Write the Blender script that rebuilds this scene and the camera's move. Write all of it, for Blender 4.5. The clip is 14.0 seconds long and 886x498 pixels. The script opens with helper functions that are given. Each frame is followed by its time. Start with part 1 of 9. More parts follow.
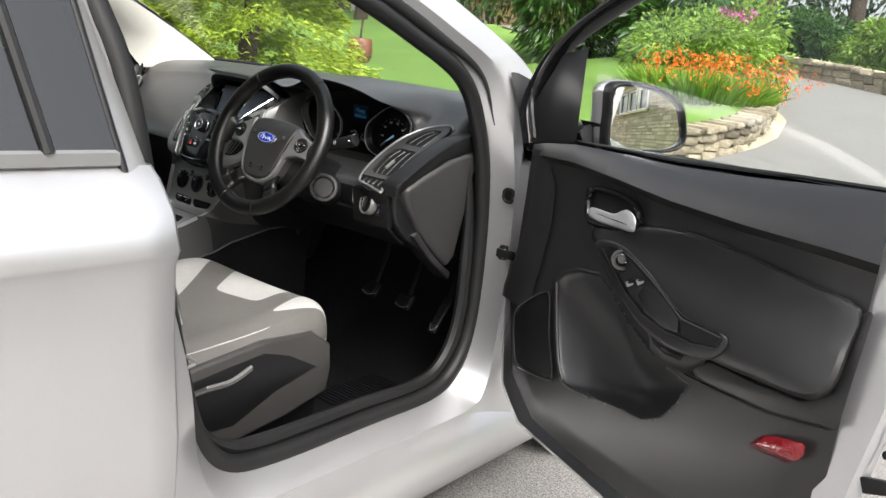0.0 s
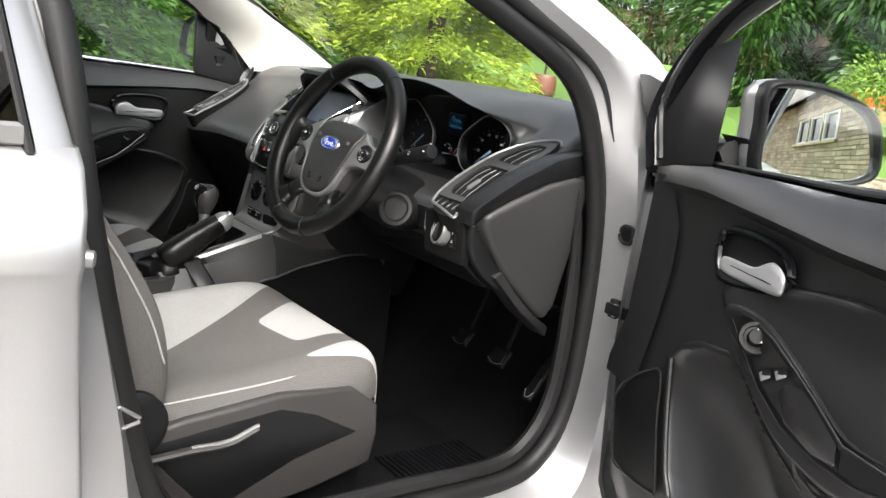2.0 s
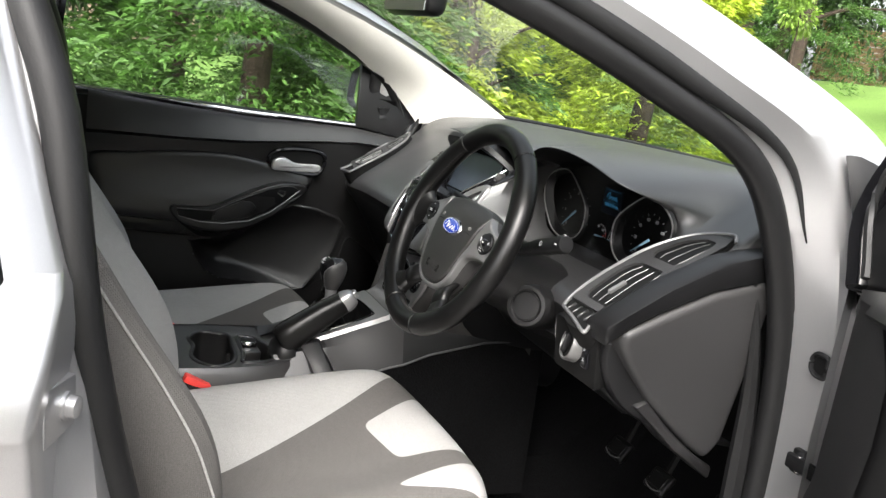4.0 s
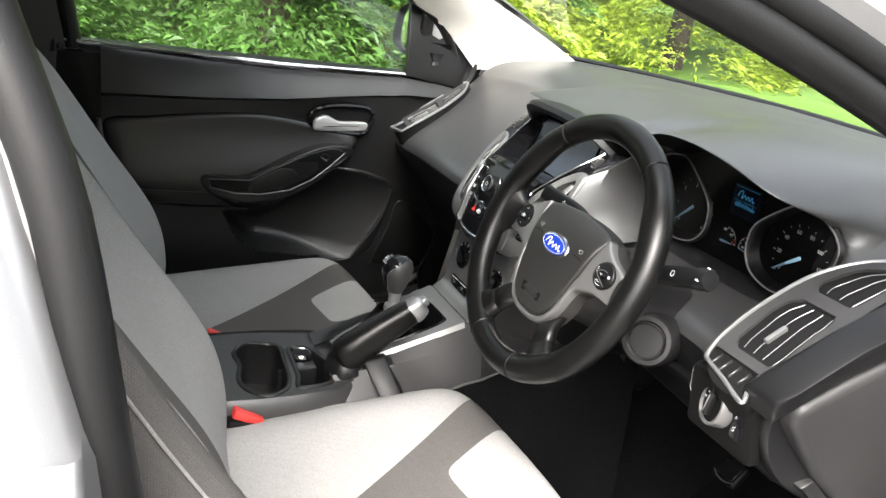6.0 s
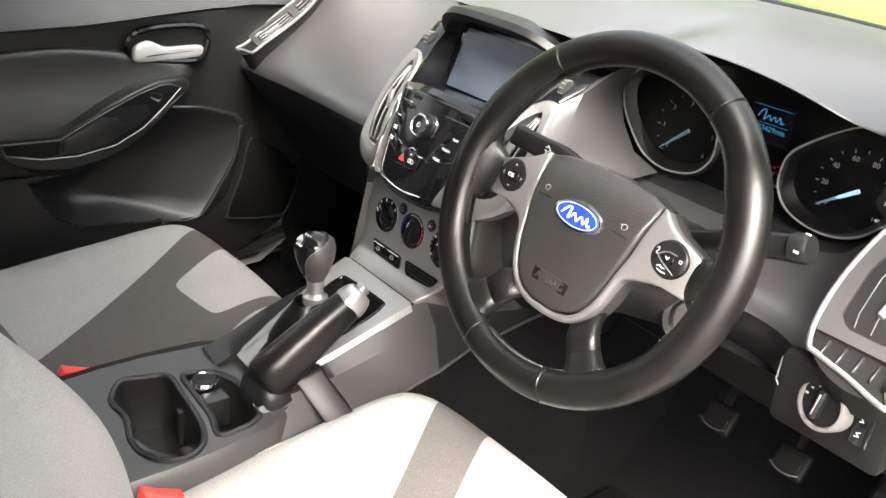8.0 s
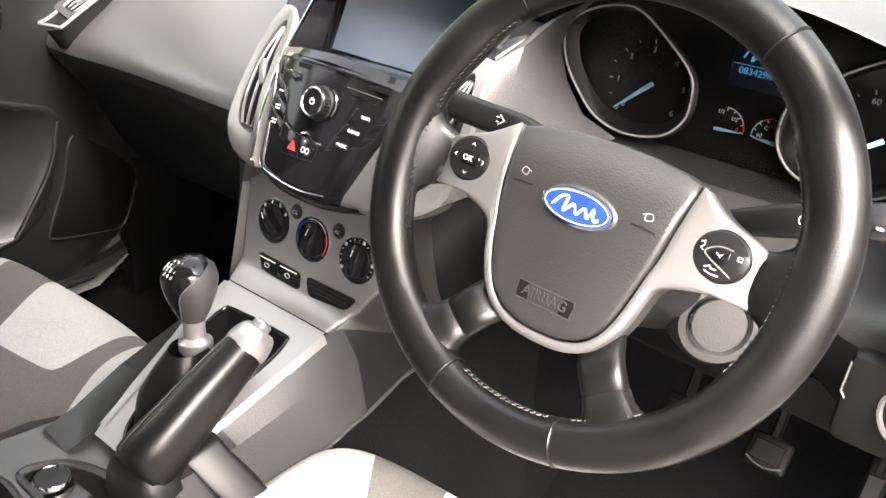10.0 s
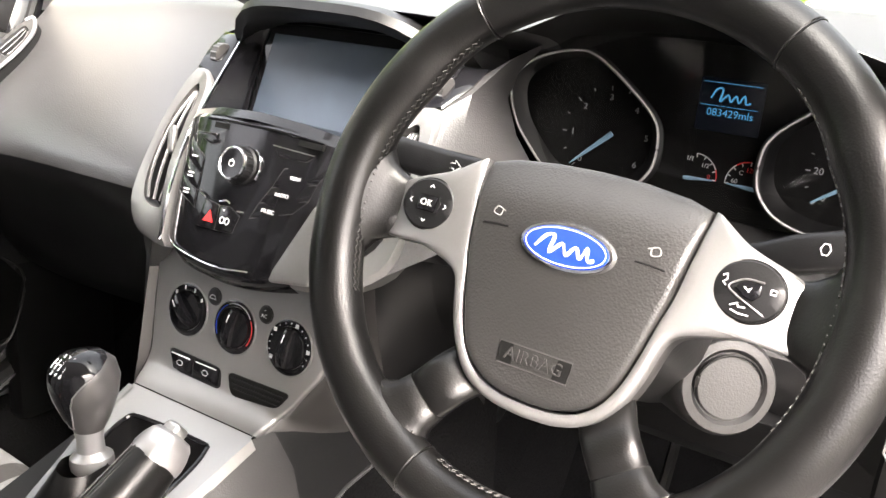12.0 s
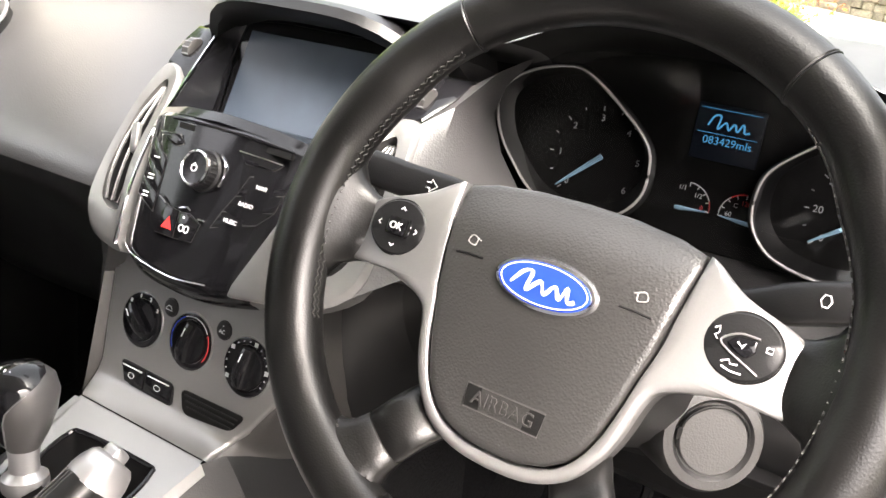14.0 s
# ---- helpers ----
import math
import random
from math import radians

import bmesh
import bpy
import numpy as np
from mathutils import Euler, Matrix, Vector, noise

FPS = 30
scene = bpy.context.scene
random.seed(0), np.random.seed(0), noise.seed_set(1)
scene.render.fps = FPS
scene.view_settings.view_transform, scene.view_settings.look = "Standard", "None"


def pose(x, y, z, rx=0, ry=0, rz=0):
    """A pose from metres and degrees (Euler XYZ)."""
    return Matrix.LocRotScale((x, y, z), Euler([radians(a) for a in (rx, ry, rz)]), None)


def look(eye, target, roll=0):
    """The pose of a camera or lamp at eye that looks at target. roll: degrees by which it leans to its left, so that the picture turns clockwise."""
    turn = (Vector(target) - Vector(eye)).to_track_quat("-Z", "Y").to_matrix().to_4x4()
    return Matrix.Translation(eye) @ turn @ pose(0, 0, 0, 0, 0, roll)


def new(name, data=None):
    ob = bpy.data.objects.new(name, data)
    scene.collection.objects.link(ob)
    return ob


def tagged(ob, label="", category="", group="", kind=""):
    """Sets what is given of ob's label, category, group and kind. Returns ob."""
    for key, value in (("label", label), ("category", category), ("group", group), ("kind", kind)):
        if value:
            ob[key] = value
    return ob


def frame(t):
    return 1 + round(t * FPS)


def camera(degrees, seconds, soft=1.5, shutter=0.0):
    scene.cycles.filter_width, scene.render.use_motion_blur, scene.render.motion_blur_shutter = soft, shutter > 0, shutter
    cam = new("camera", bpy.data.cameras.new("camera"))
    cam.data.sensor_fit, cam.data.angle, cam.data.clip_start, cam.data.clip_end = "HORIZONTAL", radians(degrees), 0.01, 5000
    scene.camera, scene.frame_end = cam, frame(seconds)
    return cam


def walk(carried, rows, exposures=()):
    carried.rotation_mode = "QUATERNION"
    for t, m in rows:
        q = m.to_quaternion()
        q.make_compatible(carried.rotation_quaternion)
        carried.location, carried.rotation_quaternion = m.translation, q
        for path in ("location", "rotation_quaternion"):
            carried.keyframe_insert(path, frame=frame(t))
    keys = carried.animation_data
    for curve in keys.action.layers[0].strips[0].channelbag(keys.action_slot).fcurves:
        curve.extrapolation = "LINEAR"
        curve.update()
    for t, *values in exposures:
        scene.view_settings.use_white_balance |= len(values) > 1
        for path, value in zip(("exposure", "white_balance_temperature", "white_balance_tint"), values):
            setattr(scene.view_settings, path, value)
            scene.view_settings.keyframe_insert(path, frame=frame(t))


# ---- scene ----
cam = camera(55.8, 14.0)
METRES = 2.0452
BASE = pose(1.8760, -1.3367, 1.1697, -13.012, -7.389, 37.464)
ROWS = [
    (0.0, 0.0, 0.0, 0.0, 0.0, 0.0, -0.0),
    (0.5, 0.0188, 0.0384, -0.0154, 1.47, 0.91, -1.15),
    (1.0, 0.039, 0.0983, -0.0192, 4.31, 1.42, -2.39),
    (1.5, 0.0602, 0.1551, -0.0091, 7.9, 1.37, -3.6),
    (2.0, 0.0787, 0.2181, 0.0069, 12.19, 2.23, -4.92),
    (2.5, 0.0839, 0.2476, 0.0156, 15.59, 3.55, -5.69),
    (3.0, 0.0863, 0.2751, 0.0304, 19.07, 4.54, -6.55),
    (3.5, 0.0938, 0.3169, 0.0549, 22.84, 3.71, -7.07),
    (4.0, 0.1042, 0.3604, 0.0824, 27.06, 2.27, -8.27),
    (6.5, -0.0579, 0.479, 0.1767, 26.71, -6.86, -7.49),
    (7.0, -0.1165, 0.5034, 0.1887, 21.69, -8.24, -5.95),
    (7.5, -0.1521, 0.5231, 0.1912, 16.8, -9.68, -3.79),
    (8.0, -0.1757, 0.5566, 0.1917, 13.39, -11.46, -1.73),
    (10.5, -0.2526, 0.6873, 0.1754, -1.21, -12.02, 2.71),
    (11.0, -0.2588, 0.7015, 0.1652, -3.48, -9.15, 3.44),
    (11.5, -0.2585, 0.7129, 0.1562, -4.8, -7.16, 3.91),
    (12.0, -0.2592, 0.7213, 0.1536, -5.01, -5.38, 3.7),
    (12.5, -0.2581, 0.7264, 0.1527, -5.01, -4.73, 3.52),
    (13.0, -0.2576, 0.7314, 0.1526, -5.27, -4.8, 2.99),
    (13.5, -0.2565, 0.7358, 0.1536, -5.5, -5.1, 2.25),
    (14.0, -0.252, 0.7439, 0.1594, -5.7, -5.26, 0.76),
]
walk(cam, [(t, BASE @ pose(METRES * x, METRES * y, METRES * z, 90 + pitch, roll, yaw)) for t, x, y, z, yaw, pitch, roll in ROWS],
     exposures=[(0.0, 1.65, 6500, 10), (1.5, 1.85, 6500, 10), (3.0, 2.02, 6500, 10), (4.2, 2.05, 6500, 10), (6.5, 2.7, 6600, 11), (8.0, 3.36, 6900, 13), (10.5, 3.92, 7000, 15), (12.0, 3.86, 7000, 15), (14.0, 3.78, 7000, 15)])
from mathutils.geometry import tessellate_polygon

# ---- light and sky ----
world = bpy.data.worlds.new("world")
scene.world = world
world.use_nodes = True
wn = world.node_tree
sky = wn.nodes.new("ShaderNodeTexSky")
sky.sky_type, sky.sun_disc = "NISHITA", False
SUN_EL, SUN_AZ = 50.0, 124.0
sky.sun_elevation, sky.sun_rotation = radians(SUN_EL), radians(SUN_AZ)
sky.air_density, sky.dust_density, sky.ozone_density = 1.0, 6.0, 1.0
veil = wn.nodes.new("ShaderNodeHueSaturation")
veil.inputs["Saturation"].default_value = 0.3
wn.links.new(sky.outputs[0], veil.inputs["Color"])
wn.links.new(veil.outputs[0], wn.nodes["Background"].inputs[0])
wn.nodes["Background"].inputs[1].default_value = 0.15
sun = new("sun", bpy.data.lights.new("sun", "SUN"))
sun.data.energy, sun.data.angle, sun.data.color = 1.3, radians(40), (1.0, 0.96, 0.9)
az, el = radians(SUN_AZ), radians(SUN_EL)
sun_way = Vector((math.sin(az) * math.cos(el), math.cos(az) * math.cos(el), math.sin(el)))
sun.matrix_basis = look(sun_way * 30, (0, 0, 0))


# ---- materials ----
def shader(name, colour=(0.5, 0.5, 0.5), rough=0.5, metal=0.0, grain=0.0, grain_size=0.002, stain=0.0, stain_size=0.15,
           bump=0.0, bump_size=0.001, coat=0.0, spec=0.5, island=0.0, weave=False):
    m = bpy.data.materials.new(name)
    m.use_nodes = True
    nt = m.node_tree
    b = nt.nodes["Principled BSDF"]
    b.inputs["Roughness"].default_value, b.inputs["Metallic"].default_value = rough, metal
    b.inputs["Specular IOR Level"].default_value = spec
    b.inputs["Coat Weight"].default_value = coat
    b.inputs["Coat Roughness"].default_value = 0.05
    co = nt.nodes.new("ShaderNodeTexCoord")
    base = nt.nodes.new("ShaderNodeRGB")
    base.outputs[0].default_value = (*colour, 1)
    out = base.outputs[0]

    def vary(out, size, amount, detail):
        n = nt.nodes.new("ShaderNodeTexNoise")
        n.inputs["Scale"].default_value, n.inputs["Detail"].default_value = 1 / size, detail
        nt.links.new(co.outputs["Object"], n.inputs["Vector"])
        r = nt.nodes.new("ShaderNodeMapRange")
        r.inputs[1].default_value, r.inputs[2].default_value = 0.3, 0.7
        r.inputs[3].default_value, r.inputs[4].default_value = 1 - amount, 1 + amount
        nt.links.new(n.outputs[0], r.inputs[0])
        mul = nt.nodes.new("ShaderNodeVectorMath")
        mul.operation = "MULTIPLY"
        nt.links.new(out, mul.inputs[0])
        nt.links.new(r.outputs[0], mul.inputs[1])
        return mul.outputs[0], n
    if grain:
        out, _ = vary(out, grain_size, grain, 3)
    if stain:
        out, n2 = vary(out, stain_size, stain, 4)
        r = nt.nodes.new("ShaderNodeMapRange")
        r.inputs[3].default_value, r.inputs[4].default_value = max(0, rough - 0.08), min(1, rough + 0.08)
        nt.links.new(n2.outputs[0], r.inputs[0])
        nt.links.new(r.outputs[0], b.inputs["Roughness"])
    if island:
        g = nt.nodes.new("ShaderNodeNewGeometry")
        r = nt.nodes.new("ShaderNodeMapRange")
        r.inputs[3].default_value, r.inputs[4].default_value = 1 - island, 1 + island
        nt.links.new(g.outputs["Random Per Island"], r.inputs[0])
        mul = nt.nodes.new("ShaderNodeVectorMath")
        mul.operation = "MULTIPLY"
        nt.links.new(out, mul.inputs[0])
        nt.links.new(r.outputs[0], mul.inputs[1])
        out = mul.outputs[0]
    nt.links.new(out, b.inputs["Base Color"])
    if bump:
        if weave:
            n = nt.nodes.new("ShaderNodeTexVoronoi")
            n.inputs["Scale"].default_value = 1 / bump_size
            n.inputs["Randomness"].default_value = 0.15
        else:
            n = nt.nodes.new("ShaderNodeTexVoronoi")
            n.feature = "SMOOTH_F1"
            n.inputs["Scale"].default_value = 1 / bump_size
        nt.links.new(co.outputs["Object"], n.inputs["Vector"])
        bp = nt.nodes.new("ShaderNodeBump")
        bp.inputs["Strength"].default_value, bp.inputs["Distance"].default_value = bump, bump_size * 0.4
        nt.links.new(n.outputs[0], bp.inputs["Height"])
        nt.links.new(bp.outputs[0], b.inputs["Normal"])
    return m


def glow(name, colour, strength):
    m = bpy.data.materials.new(name)
    m.use_nodes = True
    b = m.node_tree.nodes["Principled BSDF"]
    b.inputs["Base Color"].default_value = (*[c * 0.3 for c in colour], 1)
    b.inputs["Emission Color"].default_value, b.inputs["Emission Strength"].default_value = (*colour, 1), strength
    return m


def glass(name, tint=(0.9, 0.95, 0.93), keep=0.92, shine=0.035):
    """A thin pane: mostly clear, with a gloss by Fresnel."""
    m = bpy.data.materials.new(name)
    m.use_nodes = True
    nt = m.node_tree
    nt.nodes.remove(nt.nodes["Principled BSDF"])
    clear, gloss = nt.nodes.new("ShaderNodeBsdfTransparent"), nt.nodes.new("ShaderNodeBsdfGlossy")
    clear.inputs[0].default_value = (*[c * keep for c in tint], 1)
    gloss.inputs["Roughness"].default_value = 0.01
    lw, pw, ad, mix = nt.nodes.new("ShaderNodeLayerWeight"), nt.nodes.new("ShaderNodeMath"), nt.nodes.new("ShaderNodeMath"), nt.nodes.new("ShaderNodeMixShader")
    lw.inputs[0].default_value = 0.5
    pw.operation, ad.operation = "POWER", "MULTIPLY_ADD"
    pw.inputs[1].default_value, ad.inputs[1].default_value, ad.inputs[2].default_value = 5.0, 0.4, shine
    nt.links.new(lw.outputs["Facing"], pw.inputs[0])
    nt.links.new(pw.outputs[0], ad.inputs[0])
    nt.links.new(ad.outputs[0], mix.inputs[0])
    nt.links.new(clear.outputs[0], mix.inputs[1])
    nt.links.new(gloss.outputs[0], mix.inputs[2])
    nt.links.new(mix.outputs[0], nt.nodes["Material Output"].inputs[0])
    return m


PAINT = shader("silver_paint", (0.53, 0.53, 0.535), 0.36, 0.8, grain=0.05, grain_size=0.0008, stain=0.02, coat=0.6)
RUBBER = shader("black_rubber", (0.0065, 0.0065, 0.0068), 0.5, spec=0.35, stain=0.15, bump=0.15, bump_size=0.002)
GLOSS = shader("gloss_black", (0.006, 0.006, 0.007), 0.1, spec=0.3, stain=0.1, stain_size=0.3)
SOFT = shader("soft_dash_plastic", (0.029, 0.0286, 0.0295), 0.38, spec=1.0, stain=0.1, stain_size=0.2, bump=0.35, bump_size=0.0016)
TRIM = shader("charcoal_trim_plastic", (0.0108, 0.0106, 0.0109), 0.37, spec=0.6, stain=0.12, stain_size=0.2, bump=0.3, bump_size=0.0013)
HARD = shader("hard_grey_plastic", (0.028, 0.0268, 0.0262), 0.42, stain=0.1, stain_size=0.2, bump=0.25, bump_size=0.0012)
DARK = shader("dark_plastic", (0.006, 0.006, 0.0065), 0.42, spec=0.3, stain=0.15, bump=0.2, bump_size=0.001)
CARPET = shader("black_carpet", (0.0035, 0.0035, 0.0038), 0.95, spec=0.1, grain=0.5, grain_size=0.004, stain=0.3, bump=0.8, bump_size=0.003)
LEATHER = shader("black_leather", (0.0036, 0.0035, 0.0035), 0.33, spec=0.36, stain=0.3, stain_size=0.04, bump=0.22, bump_size=0.0011)
COVER = shader("grained_airbag_plastic", (0.020, 0.0195, 0.019), 0.38, spec=0.6, stain=0.12, stain_size=0.08, bump=0.45, bump_size=0.0014)
THREAD = shader("dark_thread", (0.022, 0.021, 0.02), 0.7, grain=0.2, grain_size=0.002)
DIM_PRINT = shader("dim_dial_print", (0.42, 0.43, 0.44), 0.5)
CAP = shader("end_cap_plastic", (0.024, 0.0236, 0.0240), 0.5, spec=0.4, stain=0.12, bump=0.3, bump_size=0.0014)
KNOB = shader("satin_graphite", (0.075, 0.073, 0.073), 0.32, 0.5, stain=0.06)
GREY = shader("mid_grey_plastic", (0.032, 0.0308, 0.030), 0.38, stain=0.1, bump=0.25, bump_size=0.0012)
SILVER = shader("satin_silver_plastic", (0.25, 0.247, 0.247), 0.36, 0.7, grain=0.04, grain_size=0.0006, stain=0.04)
VENT = shader("dull_silver_plastic", (0.2, 0.198, 0.196), 0.4, 0.6, grain=0.04, grain_size=0.0006, stain=0.05)
CHROME_SATIN = shader("satin_chrome", (0.42, 0.42, 0.425), 0.34, 0.8, stain=0.05)
CHROME = shader("chrome", (0.78, 0.78, 0.8), 0.12, 1.0, stain=0.04)
CREAM = shader("pale_headliner", (0.75, 0.73, 0.67), 0.9, grain=0.06, grain_size=0.002, stain=0.05)
STITCH = shader("pale_thread", (0.26, 0.26, 0.25), 0.8, grain=0.2, grain_size=0.002)
PEDAL = shader("brushed_pedal_metal", (0.006, 0.006, 0.006), 0.45, 0.4, grain=0.1, grain_size=0.002, stain=0.1)
LEVER = shader("bright_lever_plastic", (0.48, 0.48, 0.485), 0.34, 0.5, grain=0.04, grain_size=0.0006, stain=0.03)
# black plastic, also laid where hollows are only in shade
PIT = shader("black_plastic_and_shade", (0.003, 0.003, 0.003), 0.6, spec=0.2, stain=0.1, bump=0.2, bump_size=0.001)
WHITE = shader("white_print", (0.75, 0.75, 0.75), 0.5)
RED = shader("red_print", (0.7, 0.03, 0.03), 0.4)
RED_LENS = shader("red_reflector_plastic", (0.17, 0.003, 0.008), 0.16, stain=0.1, coat=0.8, bump=0.5, bump_size=0.006)
RED_BUTTON = shader("red_buckle_plastic", (0.75, 0.06, 0.05), 0.35, stain=0.08)
BLUE = shader("blue_enamel", (0.015, 0.05, 0.42), 0.2, stain=0.15, stain_size=0.02, coat=0.8)
FABRIC = shader("charcoal_weave", (0.075, 0.071, 0.068), 0.9, grain=0.25, grain_size=0.0015, stain=0.08, bump=0.6, bump_size=0.0022, weave=True)
MIRROR = shader("mirror_glass", (0.9, 0.92, 0.92), 0.01, 1.0)
CLEAR = glass("clear_glass")
# reflection raised above the clear glass, for a haze of mirrored sky
HAZED = glass("windscreen_glass", shine=0.075)
TINT = glass("dark_tinted_glass", (0.5, 0.5, 0.52), 0.22, shine=0.10)
SMOKE = glass("smoked_cover", (0.55, 0.55, 0.56), 0.8, shine=0.012)
SCREEN = shader("dim_lcd_glass", (0.045, 0.058, 0.076), 0.18, spec=0.2, stain=0.15, stain_size=0.08)
NEEDLE = shader("pale_blue_needle", (0.30, 0.50, 0.66), 0.4)
CYAN = glow("cyan_backlight", (0.10, 0.5, 0.9), 0.085)
NAVY = glow("dark_blue_lcd", (0.0015, 0.006, 0.02), 0.006)


# ---- mesh helpers ----
def link(name, me, mat, parent=None, label=""):
    ob = new(name, me)
    if mat is not None and not me.materials:
        me.materials.append(mat)
    if parent is not None:
        ob.parent = parent
        if parent.type == "EMPTY":
            ob.matrix_parent_inverse = parent.matrix_basis.inverted()
    if label:
        tagged(ob, label)
    return ob


def smooth(me, angle=40):
    for p in me.polygons:
        p.use_smooth = True
    me.set_sharp_from_angle(angle=radians(angle))
    return me


def part(name, bm, mat, parent, label="", angle=40):
    bmesh.ops.recalc_face_normals(bm, faces=bm.faces)
    me = bpy.data.meshes.new(name)
    bm.to_mesh(me)
    bm.free()
    return link(name, smooth(me, angle), mat, parent, label)


def thing(name, at, label, category, group="", kind=""):
    e = new(name)
    e.empty_display_size = 0.05
    e.matrix_basis = Matrix.Translation(at)
    return tagged(e, label, category, group, kind)


def subsurf(ob, levels=2):
    s = ob.modifiers.new("round", "SUBSURF")
    s.levels = s.render_levels = levels
    return ob


def loft(rows, closed_u=False, closed_v=False, caps=False):
    """Rows of points, joined row to row."""
    bm = bmesh.new()
    vs = [[bm.verts.new(p) for p in r] for r in rows]
    nu, nv = len(vs), len(vs[0])
    for i in range(nu if closed_u else nu - 1):
        for j in range(nv if closed_v else nv - 1):
            a, b, c, d = vs[i][j], vs[(i + 1) % nu][j], vs[(i + 1) % nu][(j + 1) % nv], vs[i][(j + 1) % nv]
            try:
                bm.faces.new((a, b, c, d))
            except ValueError:
                pass
    if caps:
        bm.faces.new(vs[0])
        bm.faces.new(list(reversed(vs[-1])))
    return bm


def spline(pts, n=8, closed=False):
    """A Catmull-Rom curve through the points."""
    P = [Vector(p) for p in pts]
    out = []
    m = len(P)
    for i in range(m if closed else m - 1):
        if closed:
            a, b, c, d = P[i - 1], P[i], P[(i + 1) % m], P[(i + 2) % m]
        else:
            b, c = P[i], P[i + 1]
            a = P[i - 1] if i else b + (b - c)
            d = P[i + 2] if i + 2 < m else c + (c - b)
        for k in range(n):
            t = k / n
            out.append(0.5 * (2 * b + (c - a) * t + (2 * a - 5 * b + 4 * c - d) * t * t + (3 * b - a - 3 * c + d) * t ** 3))
    if not closed:
        out.append(P[-1])
    return out


def tube(path, r, n=10, closed=False, flat=1.0, up=(0, 0, 1)):
    """A round (or flattened) bar along a path; r may be a list."""
    P = [Vector(p) for p in path]
    rows = []
    m = len(P)
    for i, p in enumerate(P):
        t = (P[(i + 1) % m] - P[i - 1]) if closed or 0 < i < m - 1 else (P[1] - P[0] if i == 0 else P[-1] - P[-2])
        t.normalize()
        s = t.cross(Vector(up))
        if s.length < 1e-3:
            s = t.cross(Vector((0, 1, 0)))
        s.normalize()
        v = s.cross(t)
        rr = r[i] if isinstance(r, (list, tuple)) else r
        rows.append([p + s * rr * math.cos(a) + v * rr * flat * math.sin(a) for a in (math.tau * k / n for k in range(n))])
    return loft(rows, closed_u=closed, closed_v=True, caps=not closed)


def lathe(profile, at, axis=(0, 0, 1), n=32, caps=True):
    """Turned shape: (radius, height) pairs about an axis."""
    q = Vector((0, 0, 1)).rotation_difference(Vector(axis).normalized()).to_matrix()
    rows = [[Vector(at) + q @ Vector((r * math.cos(math.tau * k / n), r * math.sin(math.tau * k / n), h)) for k in range(n)] for r, h in profile]
    return loft(rows, closed_v=True, caps=caps)


def block(centre, size, turn=None, bevel=0.004, seg=2):
    bm = bmesh.new()
    bmesh.ops.create_cube(bm, size=1, matrix=Matrix.Diagonal((*size, 1)))
    if bevel:
        bmesh.ops.bevel(bm, geom=list(bm.edges), offset=min(bevel, 0.45 * min(size)), segments=seg, affect="EDGES", profile=0.5)
    m = Matrix.Translation(centre) @ (turn.to_4x4() if turn is not None else Matrix.Identity(4))
    bmesh.ops.transform(bm, matrix=m, verts=bm.verts)
    return bm


def slab(pts, depth, bevel=0.003, seg=2):
    """A polygon in space made into a plate: pts are its face, depth a vector to its back."""
    bm = bmesh.new()
    f = bm.faces.new([bm.verts.new(p) for p in pts])
    ext = bmesh.ops.extrude_face_region(bm, geom=[f])
    bmesh.ops.translate(bm, vec=Vector(depth), verts=[v for v in ext["geom"] if isinstance(v, bmesh.types.BMVert)])
    bmesh.ops.recalc_face_normals(bm, faces=bm.faces)
    if bevel:
        edges = [e for e in bm.edges if len(e.link_faces) == 2 and e.calc_face_angle(0) > 0.6]
        bmesh.ops.bevel(bm, geom=edges, offset=bevel, segments=seg, affect="EDGES", profile=0.5, clamp_overlap=True)
    return bm


def writing(text, at, turn, size, mat, parent, name="print", raise_=0.0004, align="CENTER"):
    """Raised writing with the built-in font, as a mesh."""
    cu = bpy.data.curves.new("text", "FONT")
    cu.body, cu.size, cu.align_x, cu.align_y, cu.extrude = text, size, align, "CENTER", raise_
    cu.resolution_u = 3
    tmp = new("text", cu)
    me = bpy.data.meshes.new_from_object(tmp.evaluated_get(bpy.context.evaluated_depsgraph_get()))
    bpy.data.objects.remove(tmp)
    m = Matrix.Translation(at) @ turn.to_4x4()
    me.transform(m)
    me.materials.clear()
    return link(name, me, mat, parent)


def basis(right, up):
    """A turn whose x is right and y is up."""
    x = Vector(right).normalized()
    y = (Vector(up) - Vector(up).dot(x) * x).normalized()
    return Matrix((x, y, x.cross(y))).transposed()


def mix(a, b, t):
    return tuple(p + (q - p) * t for p, q in zip(a, b))


def interp(x, table):
    """Piecewise linear rows out of a table of (x, values...)."""
    if x <= table[0][0]:
        return table[0][1:]
    for a, b in zip(table, table[1:]):
        if x <= b[0]:
            return mix(a[1:], b[1:], (x - a[0]) / (b[0] - a[0]))
    return table[-1][1:]


# ---- the ground ----
def land(x, y):
    """Height of the garden: level under the car, rising ahead of it."""
    d = max(0.0, y - 1.2)
    if d < 16:
        return 0.06 * d * min(1, d) + 0.0045 * d * d
    return 2.112 + 0.05 * min(d - 16, 30)


def kerb_x(y):
    """Edge of the lawn's raised bed along the drive."""
    return interp(y, [(3.4, -2.7), (4.6, -2.15), (5.6, -1.5), (6.65, -1.05), (7.8, -0.85), (8.8, -0.9), (10.0, -1.16), (11.0, -1.7), (12.0, -2.9), (14.0, -5.8), (17.0, -10.5)])[0]


